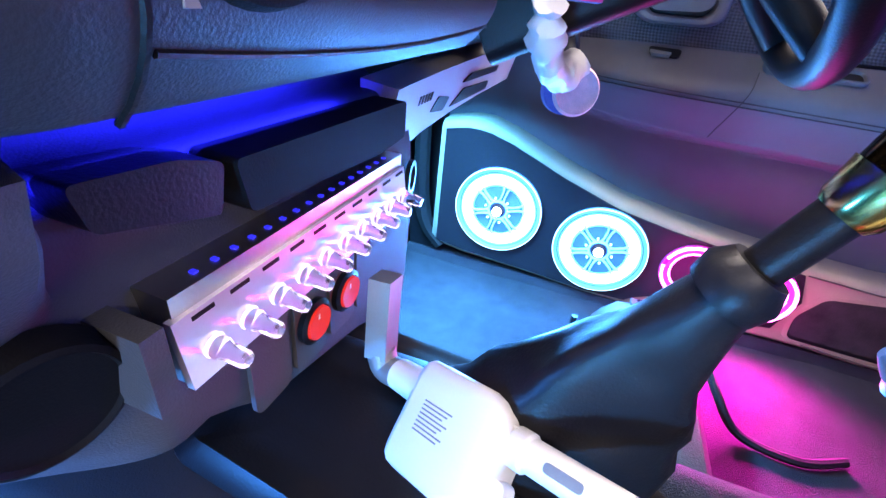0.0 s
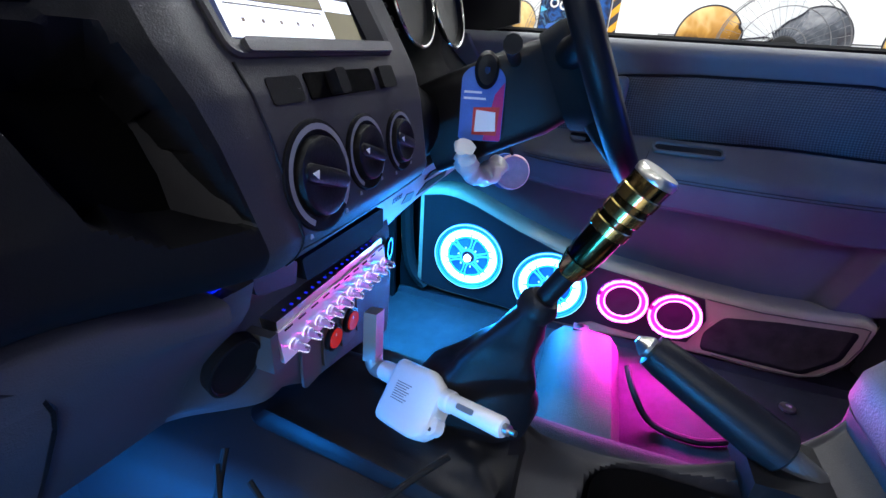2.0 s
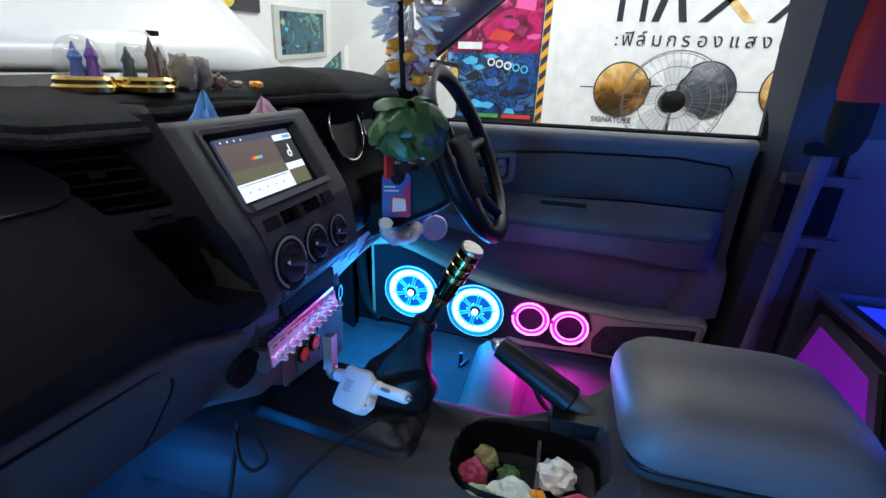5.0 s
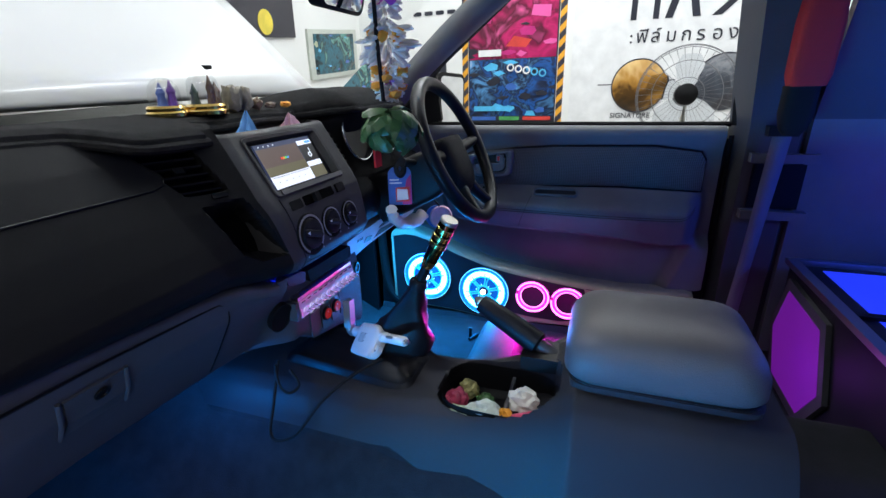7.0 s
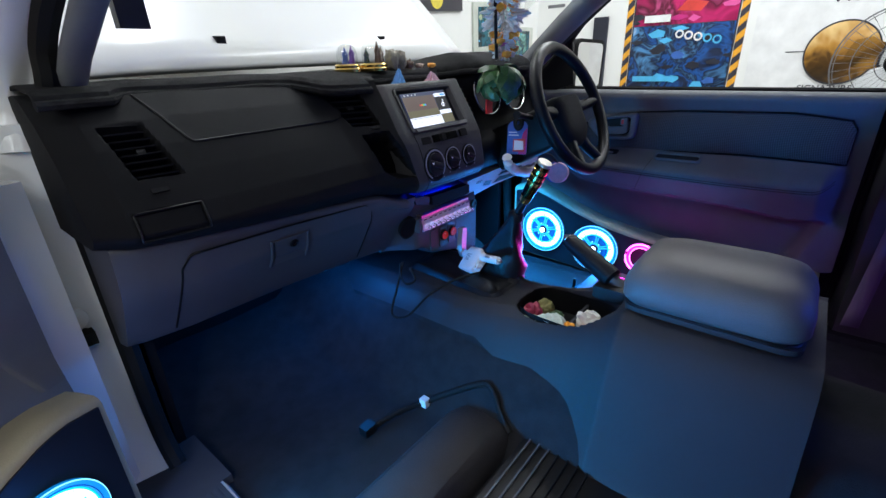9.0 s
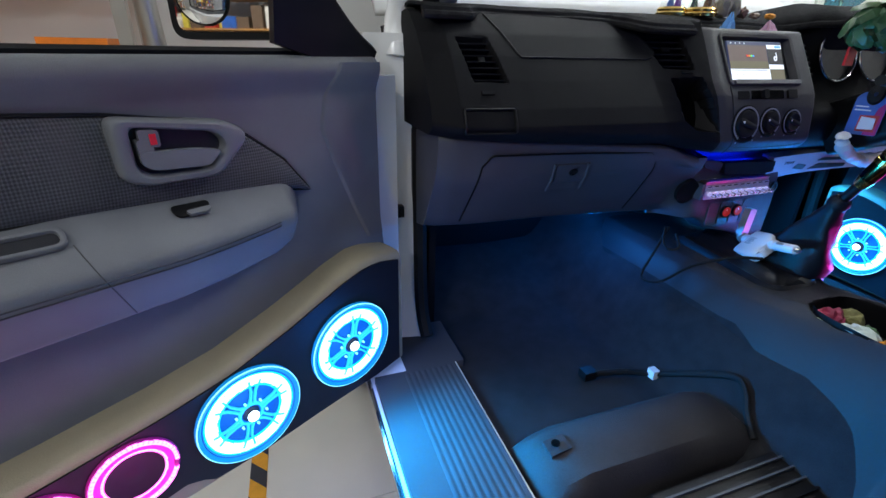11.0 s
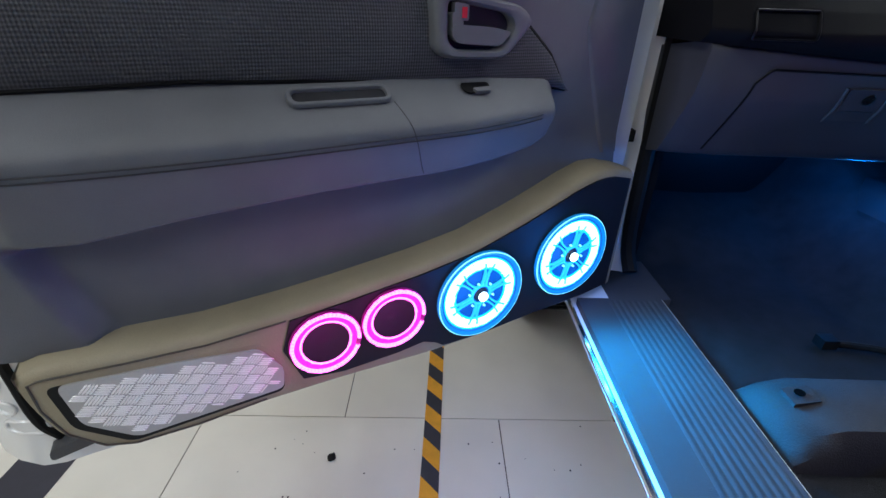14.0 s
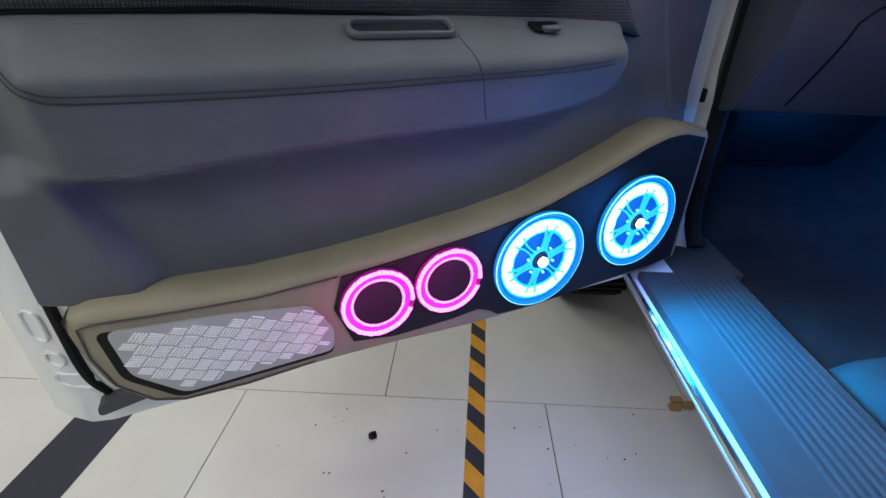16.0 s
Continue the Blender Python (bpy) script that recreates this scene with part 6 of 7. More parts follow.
tube(bm, spline([(-0.385, 0.484, 0.470), (-0.308, 0.467, 0.472), (-0.248, 0.436, 0.476), (-0.210, 0.362, 0.524), (-0.186, 0.290, 0.566), (-0.194, 0.254, 0.552), (-0.206, 0.236, 0.530), (-0.223, 0.198, 0.500)], 8), 0.0075, 8)
part("sleeve", bm, RUBBER, loom)
part("connector", box((-0.405, 0.474, 0.460), (-0.372, 0.500, 0.482), 0.003), BLACK, loom)
part("clip", box((-0.256, 0.420, 0.470), (-0.238, 0.440, 0.492), 0.003), WHITE, loom)
bm = bmesh.new()
tube(bm, spline([(0.52, 0.185, 0.53), (0.47, 0.17, 0.51), (0.44, 0.13, 0.47), (0.43, 0.05, 0.464), (0.46, -0.02, 0.464)], 8), 0.007, 8)
solo("cable", bm, RUBBER, "black cable lying on the driver floor", "cable", "loose cables")
bm = bmesh.new()
tube(bm, [(0.574, 0.396, 0.455), (0.576, 0.396, 0.50)], 0.006, 8)
tube(bm, [(0.560, 0.396, 0.462), (0.60, 0.38, 0.462)], 0.006, 8)
solo("floor_hook", bm, BLACK, "small black mat hook on the floor", "hook")
solo("floor_bolt", lathe([(0.016, 0), (0.015, 0.006), (0.006, 0.008), (0.004, 0.004), (0, 0.004)], axis((0.615, -0.16, 0.458), (0, 0, 1)), 18), STEEL, "pale round bolt cover on the carpet", "bolt")

amp = thing("amplifier", "black finned amplifier with coloured wires on the floor", "amplifier")
part("case", box((-0.50, -0.12, 0.455), (-0.175, 0.165, 0.500), 0.005), BLACK, amp)
for k in range(7):
    y = 0.150 - 0.022 * k
    part("fin", box((-0.49, y - 0.002, 0.500), (-0.185, y + 0.002, 0.505), 0.001), GREYD if k < 3 else BLACK, amp)
for k in range(7):
    m_ = (PBLUE, CREAM, PRED)[k % 3]
    bm = bmesh.new()
    y = 0.14 - 0.02 * k
    tube(bm, spline([(-0.18, y, 0.49), (-0.155, y - 0.005, 0.502 + 0.006 * (k % 3)), (-0.135, y - 0.02, 0.49), (-0.13, y - 0.05, 0.475)], 6), 0.003, 6)
    part("wire", bm, m_, amp)


def lump(bm, c, r, seed, squash=(1, 1, 1), n=2):
    tmp = bmesh.new()
    bmesh.ops.create_icosphere(tmp, subdivisions=n, radius=1)
    for v in tmp.verts:
        k = 1 + 0.35 * noise.noise(v.co * 2.3 + Vector((seed * 3.1, seed, 0))) + 0.22 * noise.noise(v.co * 5.0 + Vector((0, seed * 1.7, seed)))
        v.co = Vector(c) + Vector((v.co.x * squash[0], v.co.y * squash[1], v.co.z * squash[2])) * r * k
    me = bpy.data.meshes.new("tmp")
    tmp.to_mesh(me)
    tmp.free()
    bm.from_mesh(me)
    bpy.data.meshes.remove(me)


for i, (x, y, r, m_, lab, sq) in enumerate((
        (-0.045, 0.250, 0.022, BERRY, "dark red crumpled paper flower in the tray", (1, 1, 0.9)),
        (0.000, 0.235, 0.020, OLIVE, "olive artificial flower in the tray", (1, 1, 0.9)),
        (-0.085, 0.235, 0.018, SAGE, "pale green crumpled wrapper in the tray", (1, 1.3, 0.7)),
        (-0.070, 0.190, 0.024, PALE, "pale crumpled paper flower in the tray", (1, 1.3, 0.8)),
        (-0.030, 0.195, 0.018, LEAF, "green artificial leaf cluster in the tray", (1, 1, 0.8)),
        (-0.066, 0.150, 0.016, PETALO, "yellow orange wrapper in the tray", (1, 1, 1.0)),
        (-0.010, 0.125, 0.024, PETALW, "white tissue ball in the tray", (1, 1.2, 1.0)))):
    bm = bmesh.new()
    lump(bm, (0.85 * x, y, 0.690 + r * 0.8), r, i + 1, sq, 3)
    solo("tray_trinket", bm, m_, lab, "trinket", "trinkets in the console tray", smooth=25)
bm = bmesh.new()
tube(bm, [(-0.068, 0.135, 0.708), (-0.064, 0.11, 0.712), (-0.050, 0.088, 0.716), (-0.046, 0.078, 0.718)], [0.012, 0.015, 0.012, 0.004], 10)
solo("sweet_packet", bm, PINKW, "pink plastic wrapped packet in the tray", "packet", "trinkets in the console tray")

# ---- on the dashboard ----
for x, y, R, H, base_m, figs, lab in (
        (-0.110, 0.752, 0.030, 0.062, GOLD, ((-0.004, 0.038, FBLUE), (0.010, 0.042, PURPLE)), "small clear dome with figurines on a gold base"),
        (-0.046, 0.728, 0.033, 0.072, GOLD, ((-0.014, 0.036, DGREEN), (0.010, 0.050, BROWN), (0.018, 0.038, BROWN)), "clear dome with dark figurines on a gold base")):
    dm = thing("glass_dome", lab, "ornament", "domed ornaments on the dash")
    z0 = 1.254
    m = axis((x, y, z0), (0, 0, 1))
    part("base", lathe([(0, 0), (R * 1.12, 0), (R * 1.15, 0.006), (R * 1.05, 0.009), (R * 1.08, 0.014), (R * 0.98, 0.018), (0, 0.018)], m, 10 if R > 0.04 else 28), base_m, dm)
    part("glass", lathe([(R * 0.86, 0.018), (R * 0.86, H * 0.6), (R * 0.78, H * 0.80), (R * 0.55, H * 0.95), (R * 0.25, H * 1.02), (0.003, H * 1.03)], m, 32), THIN, dm)
    for dx, h, mt in figs:
        bm = bmesh.new()
        tube(bm, [(x + dx, y - dx * 0.6, z0 + 0.018), (x + dx, y - dx * 0.6, z0 + 0.018 + h * 0.4), (x + dx, y - dx * 0.6, z0 + 0.018 + h * 0.55), (x + dx, y - dx * 0.6, z0 + 0.018 + h * 0.75), (x + dx, y - dx * 0.6, z0 + 0.018 + h)], [0.009, 0.006, 0.008, 0.004, 0.001], 10)
        part("figurine", bm, mt, dm)
for i, (x, y, r, m_, sq, lab) in enumerate((
        (0.022, 0.728, 0.021, STONE, (0.9, 0.9, 1.3), "grey brown stone figurine on the dash"),
        (0.050, 0.722, 0.016, STONE, (0.9, 0.9, 1.5), "grey brown stone figurine on the dash"),
        (0.074, 0.716, 0.012, BROWN, (1, 1, 1), "small brown ornament on the dash"),
        (0.115, 0.715, 0.008, BROWN, (2.0, 1, 0.8), "small brown ornament on the dash"),
        (0.155, 0.705, 0.007, PETALO, (2.2, 1.2, 0.9), "small orange ornament on the dash"))):
    bm = bmesh.new()
    lump(bm, (x, y, 1.256 + r * sq[2] * 0.85), r, i + 11, sq, 3)
    solo("figurine", bm, m_, lab, "ornament", "ornaments on the dash")
for i, (x, y, m_, lab, hgt, wid) in enumerate(((-0.056, 0.640, BLUEP, "crumpled blue tissue peak standing in the dash tray", 0.046, 0.032), (0.076, 0.640, PINKP, "crumpled pink tissue in the dash tray", 0.036, 0.034))):
    bm = bmesh.new()
    rows = []
    for k in range(10):
        t = k / 9
        ring = []
        for q in range(40):
            a = 2 * math.pi * q / 40
            pleat = 1 + 0.32 * math.sin(a * 7 + i + t * 3) + 0.25 * noise.noise((math.cos(a) * 2, math.sin(a) * 2, t * 4 + i * 5))
            rr = (wid * (1 - t) ** (0.7 if i else 0.9) + 0.0015) * pleat
            ring.append((x + rr * math.cos(a) + 0.010 * t * (1 - i), y + 0.42 * rr * math.sin(a), 1.2045 + hgt * t * (1 + 0.20 * math.sin(a * 4 + i * 2)) + 0.003 * noise.noise((a * 3, t * 6, i))))
        rows.append(ring)
    loft(bm, rows)
    solo("tissue", bm, m_, lab, "tissue", smooth=20)

# hanging garland with its leaf parcel, from the mirror
gar = thing("flower_garland", "hanging garland of white flowers above a folded green leaf parcel", "garland")
GX, GY = 0.003, 0.372
rnd = random.Random(5)
bm = bmesh.new()
for k in range(300):
    t = rnd.random()
    z = 1.275 + 0.30 * t
    R = 0.016 + 0.020 * math.exp(-((z - 1.36) / 0.03) ** 2) + 0.006 * math.sin(t * 30) ** 2
    a = rnd.random() * 6.283
    d = Vector((math.cos(a), math.sin(a), rnd.uniform(-0.9, 0.1))).normalized()
    p = Vector((GX + R * 0.4 * math.cos(a), GY + R * 0.4 * math.sin(a), z))
    tube(bm, [p, p + d * R * 0.7, p + d * R], [0.002, 0.004, 0.0015], 6)
tagged(part("blossom", bm, PETALW, gar), kind="stuff")
for z, m_, n in ((1.310, PETALO, 7), (1.365, PETALO, 5), (1.425, PETALP, 6), (1.285, PETALO, 4)):
    for k in range(n):
        a = 6.283 * k / n + z * 30
        m = axis((GX + 0.016 * math.cos(a), GY + 0.016 * math.sin(a), z + 0.008 * math.sin(k * 2.2)), (math.cos(a), math.sin(a), 0.5))
        bm = bmesh.new()
        lump(bm, m @ Vector((0, 0, 0.008)), 0.011, k + z, (1, 1, 0.8), 1)
        part("petal", bm, m_, gar)
for k in range(4):
    a = 1.57 * k + 0.5
    bm = bmesh.new()
    p = Vector((GX, GY, 1.300))
    d = Vector((math.cos(a), math.sin(a), 0.3 * math.sin(k)))
    loft(bm, [[p + d * s + Vector((-d.y, d.x, 0)) * q * w_ + Vector((0, 0, -0.2 * s)) for q in (-1, 0, 1)] + [p + d * s + Vector((0, 0, -0.2 * s - 0.001))] for s, w_ in ((0.0, 0.004), (0.02, 0.009), (0.032, 0.002))])
    part("purple_petal", bm, PETALP, gar)
bm = bmesh.new()
tube(bm, spline([(GX - 0.028, GY, 1.27), (GX - 0.030, GY + 0.003, 1.36), (GX - 0.024, GY + 0.01, 1.46), (-0.03, 0.405, 1.56), (-0.035, 0.41, 1.60)], 6), 0.0035, 8)
part("cord", bm, RUBBER, gar)
rnd = random.Random(12)
LC = Vector((-0.018, 0.365, 1.226))
for k in range(46):
    # leaves plaited over a ball, their tips standing off downwards
    a = 2.39996 * k + rnd.uniform(-0.3, 0.3)
    el = 1.25 - 1.75 * k / 45 + rnd.uniform(-0.12, 0.12)
    out = Vector((math.cos(a) * math.cos(el), math.sin(a) * math.cos(el), math.sin(el)))
    o = LC + Vector((out.x * 0.034, out.y * 0.034, out.z * 0.028))
    around = Vector((-math.sin(a), math.cos(a), 0))
    down = around.cross(out).normalized()
    if down.z > 0:
        down = -down
    lean = (0.75 if k % 2 else -0.75) + rnd.uniform(-0.25, 0.25)
    tip = rnd.uniform(0.55, 1.0) if k % 4 == 0 else rnd.uniform(0.12, 0.35)
    d = (down + around * lean + out * tip).normalized()
    side = d.cross(out).normalized()
    n = side.cross(d)
    n = n if n.dot(out) > 0 else -n
    L_, W_ = rnd.uniform(0.040, 0.052), rnd.uniform(0.014, 0.019)
    bm = bmesh.new()
    rows = []
    for s, wv, lift in ((-0.25, 0.8, -0.004), (0.20, 1.0, 0.003), (0.55, 0.97, 0.001), (0.85, 0.80, -0.006), (1.0, 0.12 if k % 3 else 0.7, -0.011)):
        c = o + d * L_ * s * 0.8 + n * lift
        rows.append([c - side * W_ * wv, c - side * W_ * wv * 0.4 + n * 0.003, c + n * 0.005, c + side * W_ * wv * 0.4 + n * 0.003, c + side * W_ * wv])
    sheet(bm, rows)
    part("folded_leaf", bm, LEAF if k % 7 else LEAF2, gar, smooth=25)
part("red_tag", box((-0.030, 0.392, 1.160), (-0.008, 0.396, 1.192), 0.001), REDP, gar)
mir = thing("interior_mirror", "black interior rear view mirror on the windscreen", "mirror")
mmir = axis((-0.062, 0.405, 1.435), (-0.05, -0.95, -0.25), (1, 0, 0))
part("housing", prism(rounded([(-0.055, -0.036), (0.060, -0.036), (0.060, 0.036), (-0.055, 0.036)], 0.018), -0.022, 0.0, lambda x, y, d: mmir @ Vector((x, y, d)), 0.006), BLACK, mir)
part("glass", prism(rounded([(-0.048, -0.030), (0.053, -0.030), (0.053, 0.030), (-0.048, 0.030)], 0.014), 0.0, 0.001, lambda x, y, d: mmir @ Vector((x, y, d))), MIRROR, mir)
bm = bmesh.new()
tube(bm, [(-0.055, 0.41, 1.44), (-0.05, 0.42, 1.50), (-0.04, 0.41, 1.60)], 0.009, 10)
part("stem", bm, BLACK, mir)
solo("windscreen_box", box((-0.545, 0.87, 1.345), (-0.492, 0.895, 1.405), 0.010), BLACK, "small black box fixed inside the windscreen", "device")

# ---- rear box, bag and belt ----
sub = thing("subwoofer_box", "dark subwoofer box with pale edges and lit windows", "subwoofer box")
part("cabinet", box((0.10, -0.88, 0.46), (0.67, -0.505, 0.80), 0.004), PODBLACK, sub)
bm = bmesh.new()
for a, b in (((0.10, -0.515, 0.80), (0.67, -0.49, 0.815)), ((0.655, -0.88, 0.80), (0.67, -0.515, 0.815)), ((0.10, -0.88, 0.80), (0.67, -0.865, 0.815))):
    part("edge_trim", box(a, b, 0.002), STEEL, sub)
win = [(0.645, 0.615), (0.60, 0.745), (0.40, 0.735), (0.335, 0.60), (0.40, 0.50), (0.58, 0.50)]
wy = lambda x, z, d: Vector((x, -0.504 + d, z))
part("window_frame", prism([(0.49 + (x - 0.49) * 1.18, 0.62 + (z - 0.62) * 1.22) for x, z in win], 0, 0.012, wy, 0.003), GREYD, sub)
part("lit_window", prism(win, 0.0121, 0.0135, wy), BOXLIT, sub, "purple lit acrylic window")
part("top_window", box((0.16, -0.84, 0.8005), (0.62, -0.56, 0.803)), BOXBLUE, sub, "blue lit acrylic window")
part("top_cross", box((0.34, -0.86, 0.803), (0.36, -0.52, 0.811), 0.002), BLACK, sub)
bag = thing("hanging_bag", "red and black bag hanging on the pillar", "bag")
bm = bmesh.new()
loft(bm, [[(0.628 + x * k, -0.425 + y * k, z) for x, y in rounded([(-0.035, -0.042), (0.035, -0.042), (0.035, 0.042), (-0.035, 0.042)], 0.02)] for k, z in ((0.85, 1.265), (1.0, 1.29), (1.02, 1.40), (0.9, 1.47), (0.5, 1.50))])
part("upper", bm, REDC, bag)
bm = bmesh.new()
loft(bm, [[(0.632 + x * k, -0.42 + y * k, z) for x, y in rounded([(-0.025, -0.036), (0.025, -0.036), (0.025, 0.036), (-0.025, 0.036)], 0.02)] for k, z in ((0.5, 1.15), (0.8, 1.165), (1.0, 1.20), (1.0, 1.266))])
part("lower", bm, RUBBER, bag)
belt = thing("seat_belt", "grey seat belt hanging beside the centre pillar", "seat belt")
bm = bmesh.new()
rows = []
for t in frange(0, 1, 12):
    c = Vector((0.70 - 0.02 * t, -0.425 + 0.04 * t, 1.15 - 0.62 * t))
    tw = 0.6 * math.sin(t * 2.5)
    d = Vector((0.35 * math.sin(tw), -math.cos(tw), 0)) * 0.022
    rows.append([c - d, c + d])
sheet(bm, rows)
wb = part("webbing", bm, BELTM, belt)
wb.modifiers.new("thick", "SOLIDIFY").thickness = 0.0015
part("guide", box((0.69, -0.46, 1.14), (0.72, -0.39, 1.165), 0.006), BLACK, belt)
for z in (0.918, 1.078):
    solo("pillar_ledge", box((0.715, -0.53, z - 0.012), (0.745, -0.37, z + 0.012), 0.008), TRIM, "grey ledge moulded on the rear side trim", "trim ledge", kind="structure")
# Thin black plate paints the shade of a recess.
solo("recess_dark_plate", box((0.737, -0.51, 0.935), (0.742, -0.385, 1.06), 0.002), BLACK, "flat black plate for a dark recess in the rear side trim", "trim panel", kind="structure")

# ---- outside mirrors, check strap, tyre ----
om = thing("driver_mirror", "black outside mirror beyond the driver window", "mirror")
mo = axis((0.945, 0.575, 1.235), (-0.25, -0.97, 0.0), (1, 0, 0))
wo = lambda x, y, d: mo @ Vector((x, y, d))
part("shell", prism(rounded([(-0.075, -0.095), (0.10, -0.095), (0.11, 0.09), (-0.07, 0.10)], 0.03), -0.06, 0.0, wo, 0.012), BLACK, om)
part("glass", prism(rounded([(-0.062, -0.083), (0.088, -0.083), (0.098, 0.078), (-0.058, 0.086)], 0.022), 0.0, 0.002, wo), MIRROR, om)
pm = thing("passenger_mirror", "black outside mirror with a round blind spot glass", "mirror")
c = Vector((-1.065, 0.86, 1.262))
mo2 = axis(c, (-0.22, -0.97, 0.02), (1, -0.22, 0))
wo2 = lambda x, y, d: mo2 @ Vector((x, y, d))
part("shell", prism(rounded([(-0.125, -0.085), (0.125, -0.08), (0.125, 0.09), (-0.125, 0.095)], 0.03), -0.07, 0.0, wo2, 0.015), BLACK, pm)
part("glass", prism(rounded([(-0.113, -0.072), (0.113, -0.067), (0.113, 0.078), (-0.113, 0.082)], 0.022), 0.0, 0.002, wo2), MIRROR, pm)
sx = -1
part("blind_spot_glass", lathe([(0.030, 0.002), (0.030, 0.006), (0.027, 0.008), (0.020, 0.0105), (0.010, 0.012), (0.0, 0.0125)], mo2 @ Matrix.Translation((-0.06, -0.012, 0)) @ Matrix.Diagonal((1.5, 1.5, 1.2, 1)), 28), MIRROR, pm)
part("blind_spot_rim", torus(mo2 @ Matrix.Translation((-0.06, -0.012, 0.004)), 0.046, 0.003, 36, 8), BLACK, pm)
bm = bmesh.new()
tube(bm, [wp(0.10, 1.19, -0.02), wp(0.08, 1.20, -0.10), c + Vector((0.08, 0.03, -0.02))], [0.03, 0.028, 0.03], 10)
part("arm", bm, BLACK, pm)
st = thing("check_strap", "black door check strap between door and pillar", "check strap")
bm = bmesh.new()
tube(bm, [(-0.765, 0.83, 0.815), (-0.772, 0.80, 0.814), (-0.80, 0.785, 0.810), (-0.84, 0.76, 0.804)], 0.006, 8)
part("strap", bm, RUBBER, st)
part("buffer", box((-0.785, 0.782, 0.801), (-0.758, 0.806, 0.827), 0.008), RUBBER, st)
part("striker", lathe([(0.022, 0), (0.022, 0.004), (0.010, 0.006), (0, 0.006)], axis((-0.775, 0.826, 0.845), (-0.2, -1, 0)), 20), PAINT, st)
ty = thing("front_tyre", "black front tyre of the truck", "tyre")
mt = axis((-0.80, 1.36, 0.365), (1, 0, 0), (0, 0, 1))
part("tread", lathe([(0.22, -0.12), (0.33, -0.125), (0.36, -0.10), (0.365, 0.0), (0.36, 0.10), (0.33, 0.125), (0.22, 0.12)], mt, 48), RUBBER, ty)
part("rim", lathe([(0.22, -0.10), (0.10, -0.06), (0.0, -0.06)], mt, 32), STEEL, ty)
for k in range(48):
    a = 2 * math.pi * k / 48
    part("tread_block", box((-0.010, -0.10, 0.360), (0.010, 0.10, 0.372), m=mt @ Matrix.Rotation(a, 4, "Z") @ Matrix.Rotation(math.pi / 2, 4, "X") @ Matrix.Rotation(math.pi / 2, 4, "X") @ Matrix.Rotation(math.pi / 2, 4, "X") @ Matrix.Rotation(0, 4, "X")), RUBBER, ty)
solo("wheel_arch", box((-0.90, 0.92, 0.30), (-0.75, 0.98, 1.10), 0.02), BLACK, "black inner wheel arch behind the pillar", "wheel arch", kind="structure")

# ---- shop furnishing ----
XW = 3.2


def on_wall(y, z, d):
    return Vector((XW - d, y, z))


poster = thing("poster", "wall poster with red and blue car interior pictures", "poster")
part("sheet", prism([(1.14, 0.90), (0.41, 0.90), (0.41, 2.25), (1.14, 2.25)], 0.002, 0.006, on_wall), PDK, poster)
rnd = random.Random(21)


def collage(par, w, y0, y1, z0, z1, mats_, n, d, big):
    for k in range(n):
        cy, cz = rnd.uniform(y0, y1), rnd.uniform(z0, z1)
        q = rnd.choice((4, 5, 6))
        r = rnd.uniform(0.25, 1.0) * big
        a0, st_ = rnd.uniform(0, 6.28), rnd.uniform(0.25, 0.7)
        poly = []
        for j in range(q):
            a = a0 + 6.283 * j / q
            px, pz = r * math.cos(a), r * st_ * math.sin(a)
            tl = rnd.uniform(-0.5, 0.5)
            poly.append((min(y1, max(y0, cy + px + tl * pz)), min(z1, max(z0, cz + pz - 0.3 * tl * px))))
        if abs(sum(poly[i - 1][0] * poly[i][1] - poly[i][0] * poly[i - 1][1] for i in range(q))) < 1e-4:
            continue
        part("print_shape", prism(poly, d + 0.0002 * k, d + 0.0002 * k + 0.0003, w), rnd.choice(mats_), par, smooth=0)


part("red_picture", prism([(1.13, 1.47), (0.42, 1.47), (0.42, 2.24), (1.13, 2.24)], 0.0061, 0.0064, on_wall), REDPHOTO, poster)
part("blue_picture", prism([(1.13, 1.02), (0.42, 1.02), (0.42, 1.465), (1.13, 1.465)], 0.0061, 0.0064, on_wall), BLUEPHOTO, poster)
collage(poster, on_wall, 0.42, 1.13, 1.48, 2.23, (REDPHOTO, PMAG, PRED, PDK, PMAG2, PDK, PMAG), 22, 0.0065, 0.12)
collage(poster, on_wall, 0.42, 1.13, 1.02, 1.46, (PBLUE, PDK, BLUEPHOTO, PCY, PDK), 22, 0.0065, 0.07)
for k in range(5):
    part("lit_ring", lathe([(0.030, 0), (0.030, 0.001), (0.018, 0.001), (0.018, 0)], axis((XW - 0.020, 0.80 - 0.065 * k - 0.02, 1.40 - 0.012 * k), (-1, 0, 0)), 24), PCY if k > 2 else PWH, poster)
for y0, y1, m_ in ((1.11, 0.90, PBLUE), (0.87, 0.70, PGR), (0.67, 0.44, PRED)):
    part("caption_bar", prism([(y0, 0.985), (y1, 0.985), (y1, 1.015), (y0, 1.015)], 0.018, 0.019, on_wall), m_, poster)
part("caption_bar", prism([(1.09, 1.06), (0.80, 1.06), (0.80, 1.10), (1.09, 1.10)], 0.018, 0.019, on_wall), PCY, poster)
part("caption_bar", prism([(1.05, 1.49), (0.86, 1.49), (0.86, 1.54), (1.05, 1.54)], 0.018, 0.019, on_wall), PWH, poster)


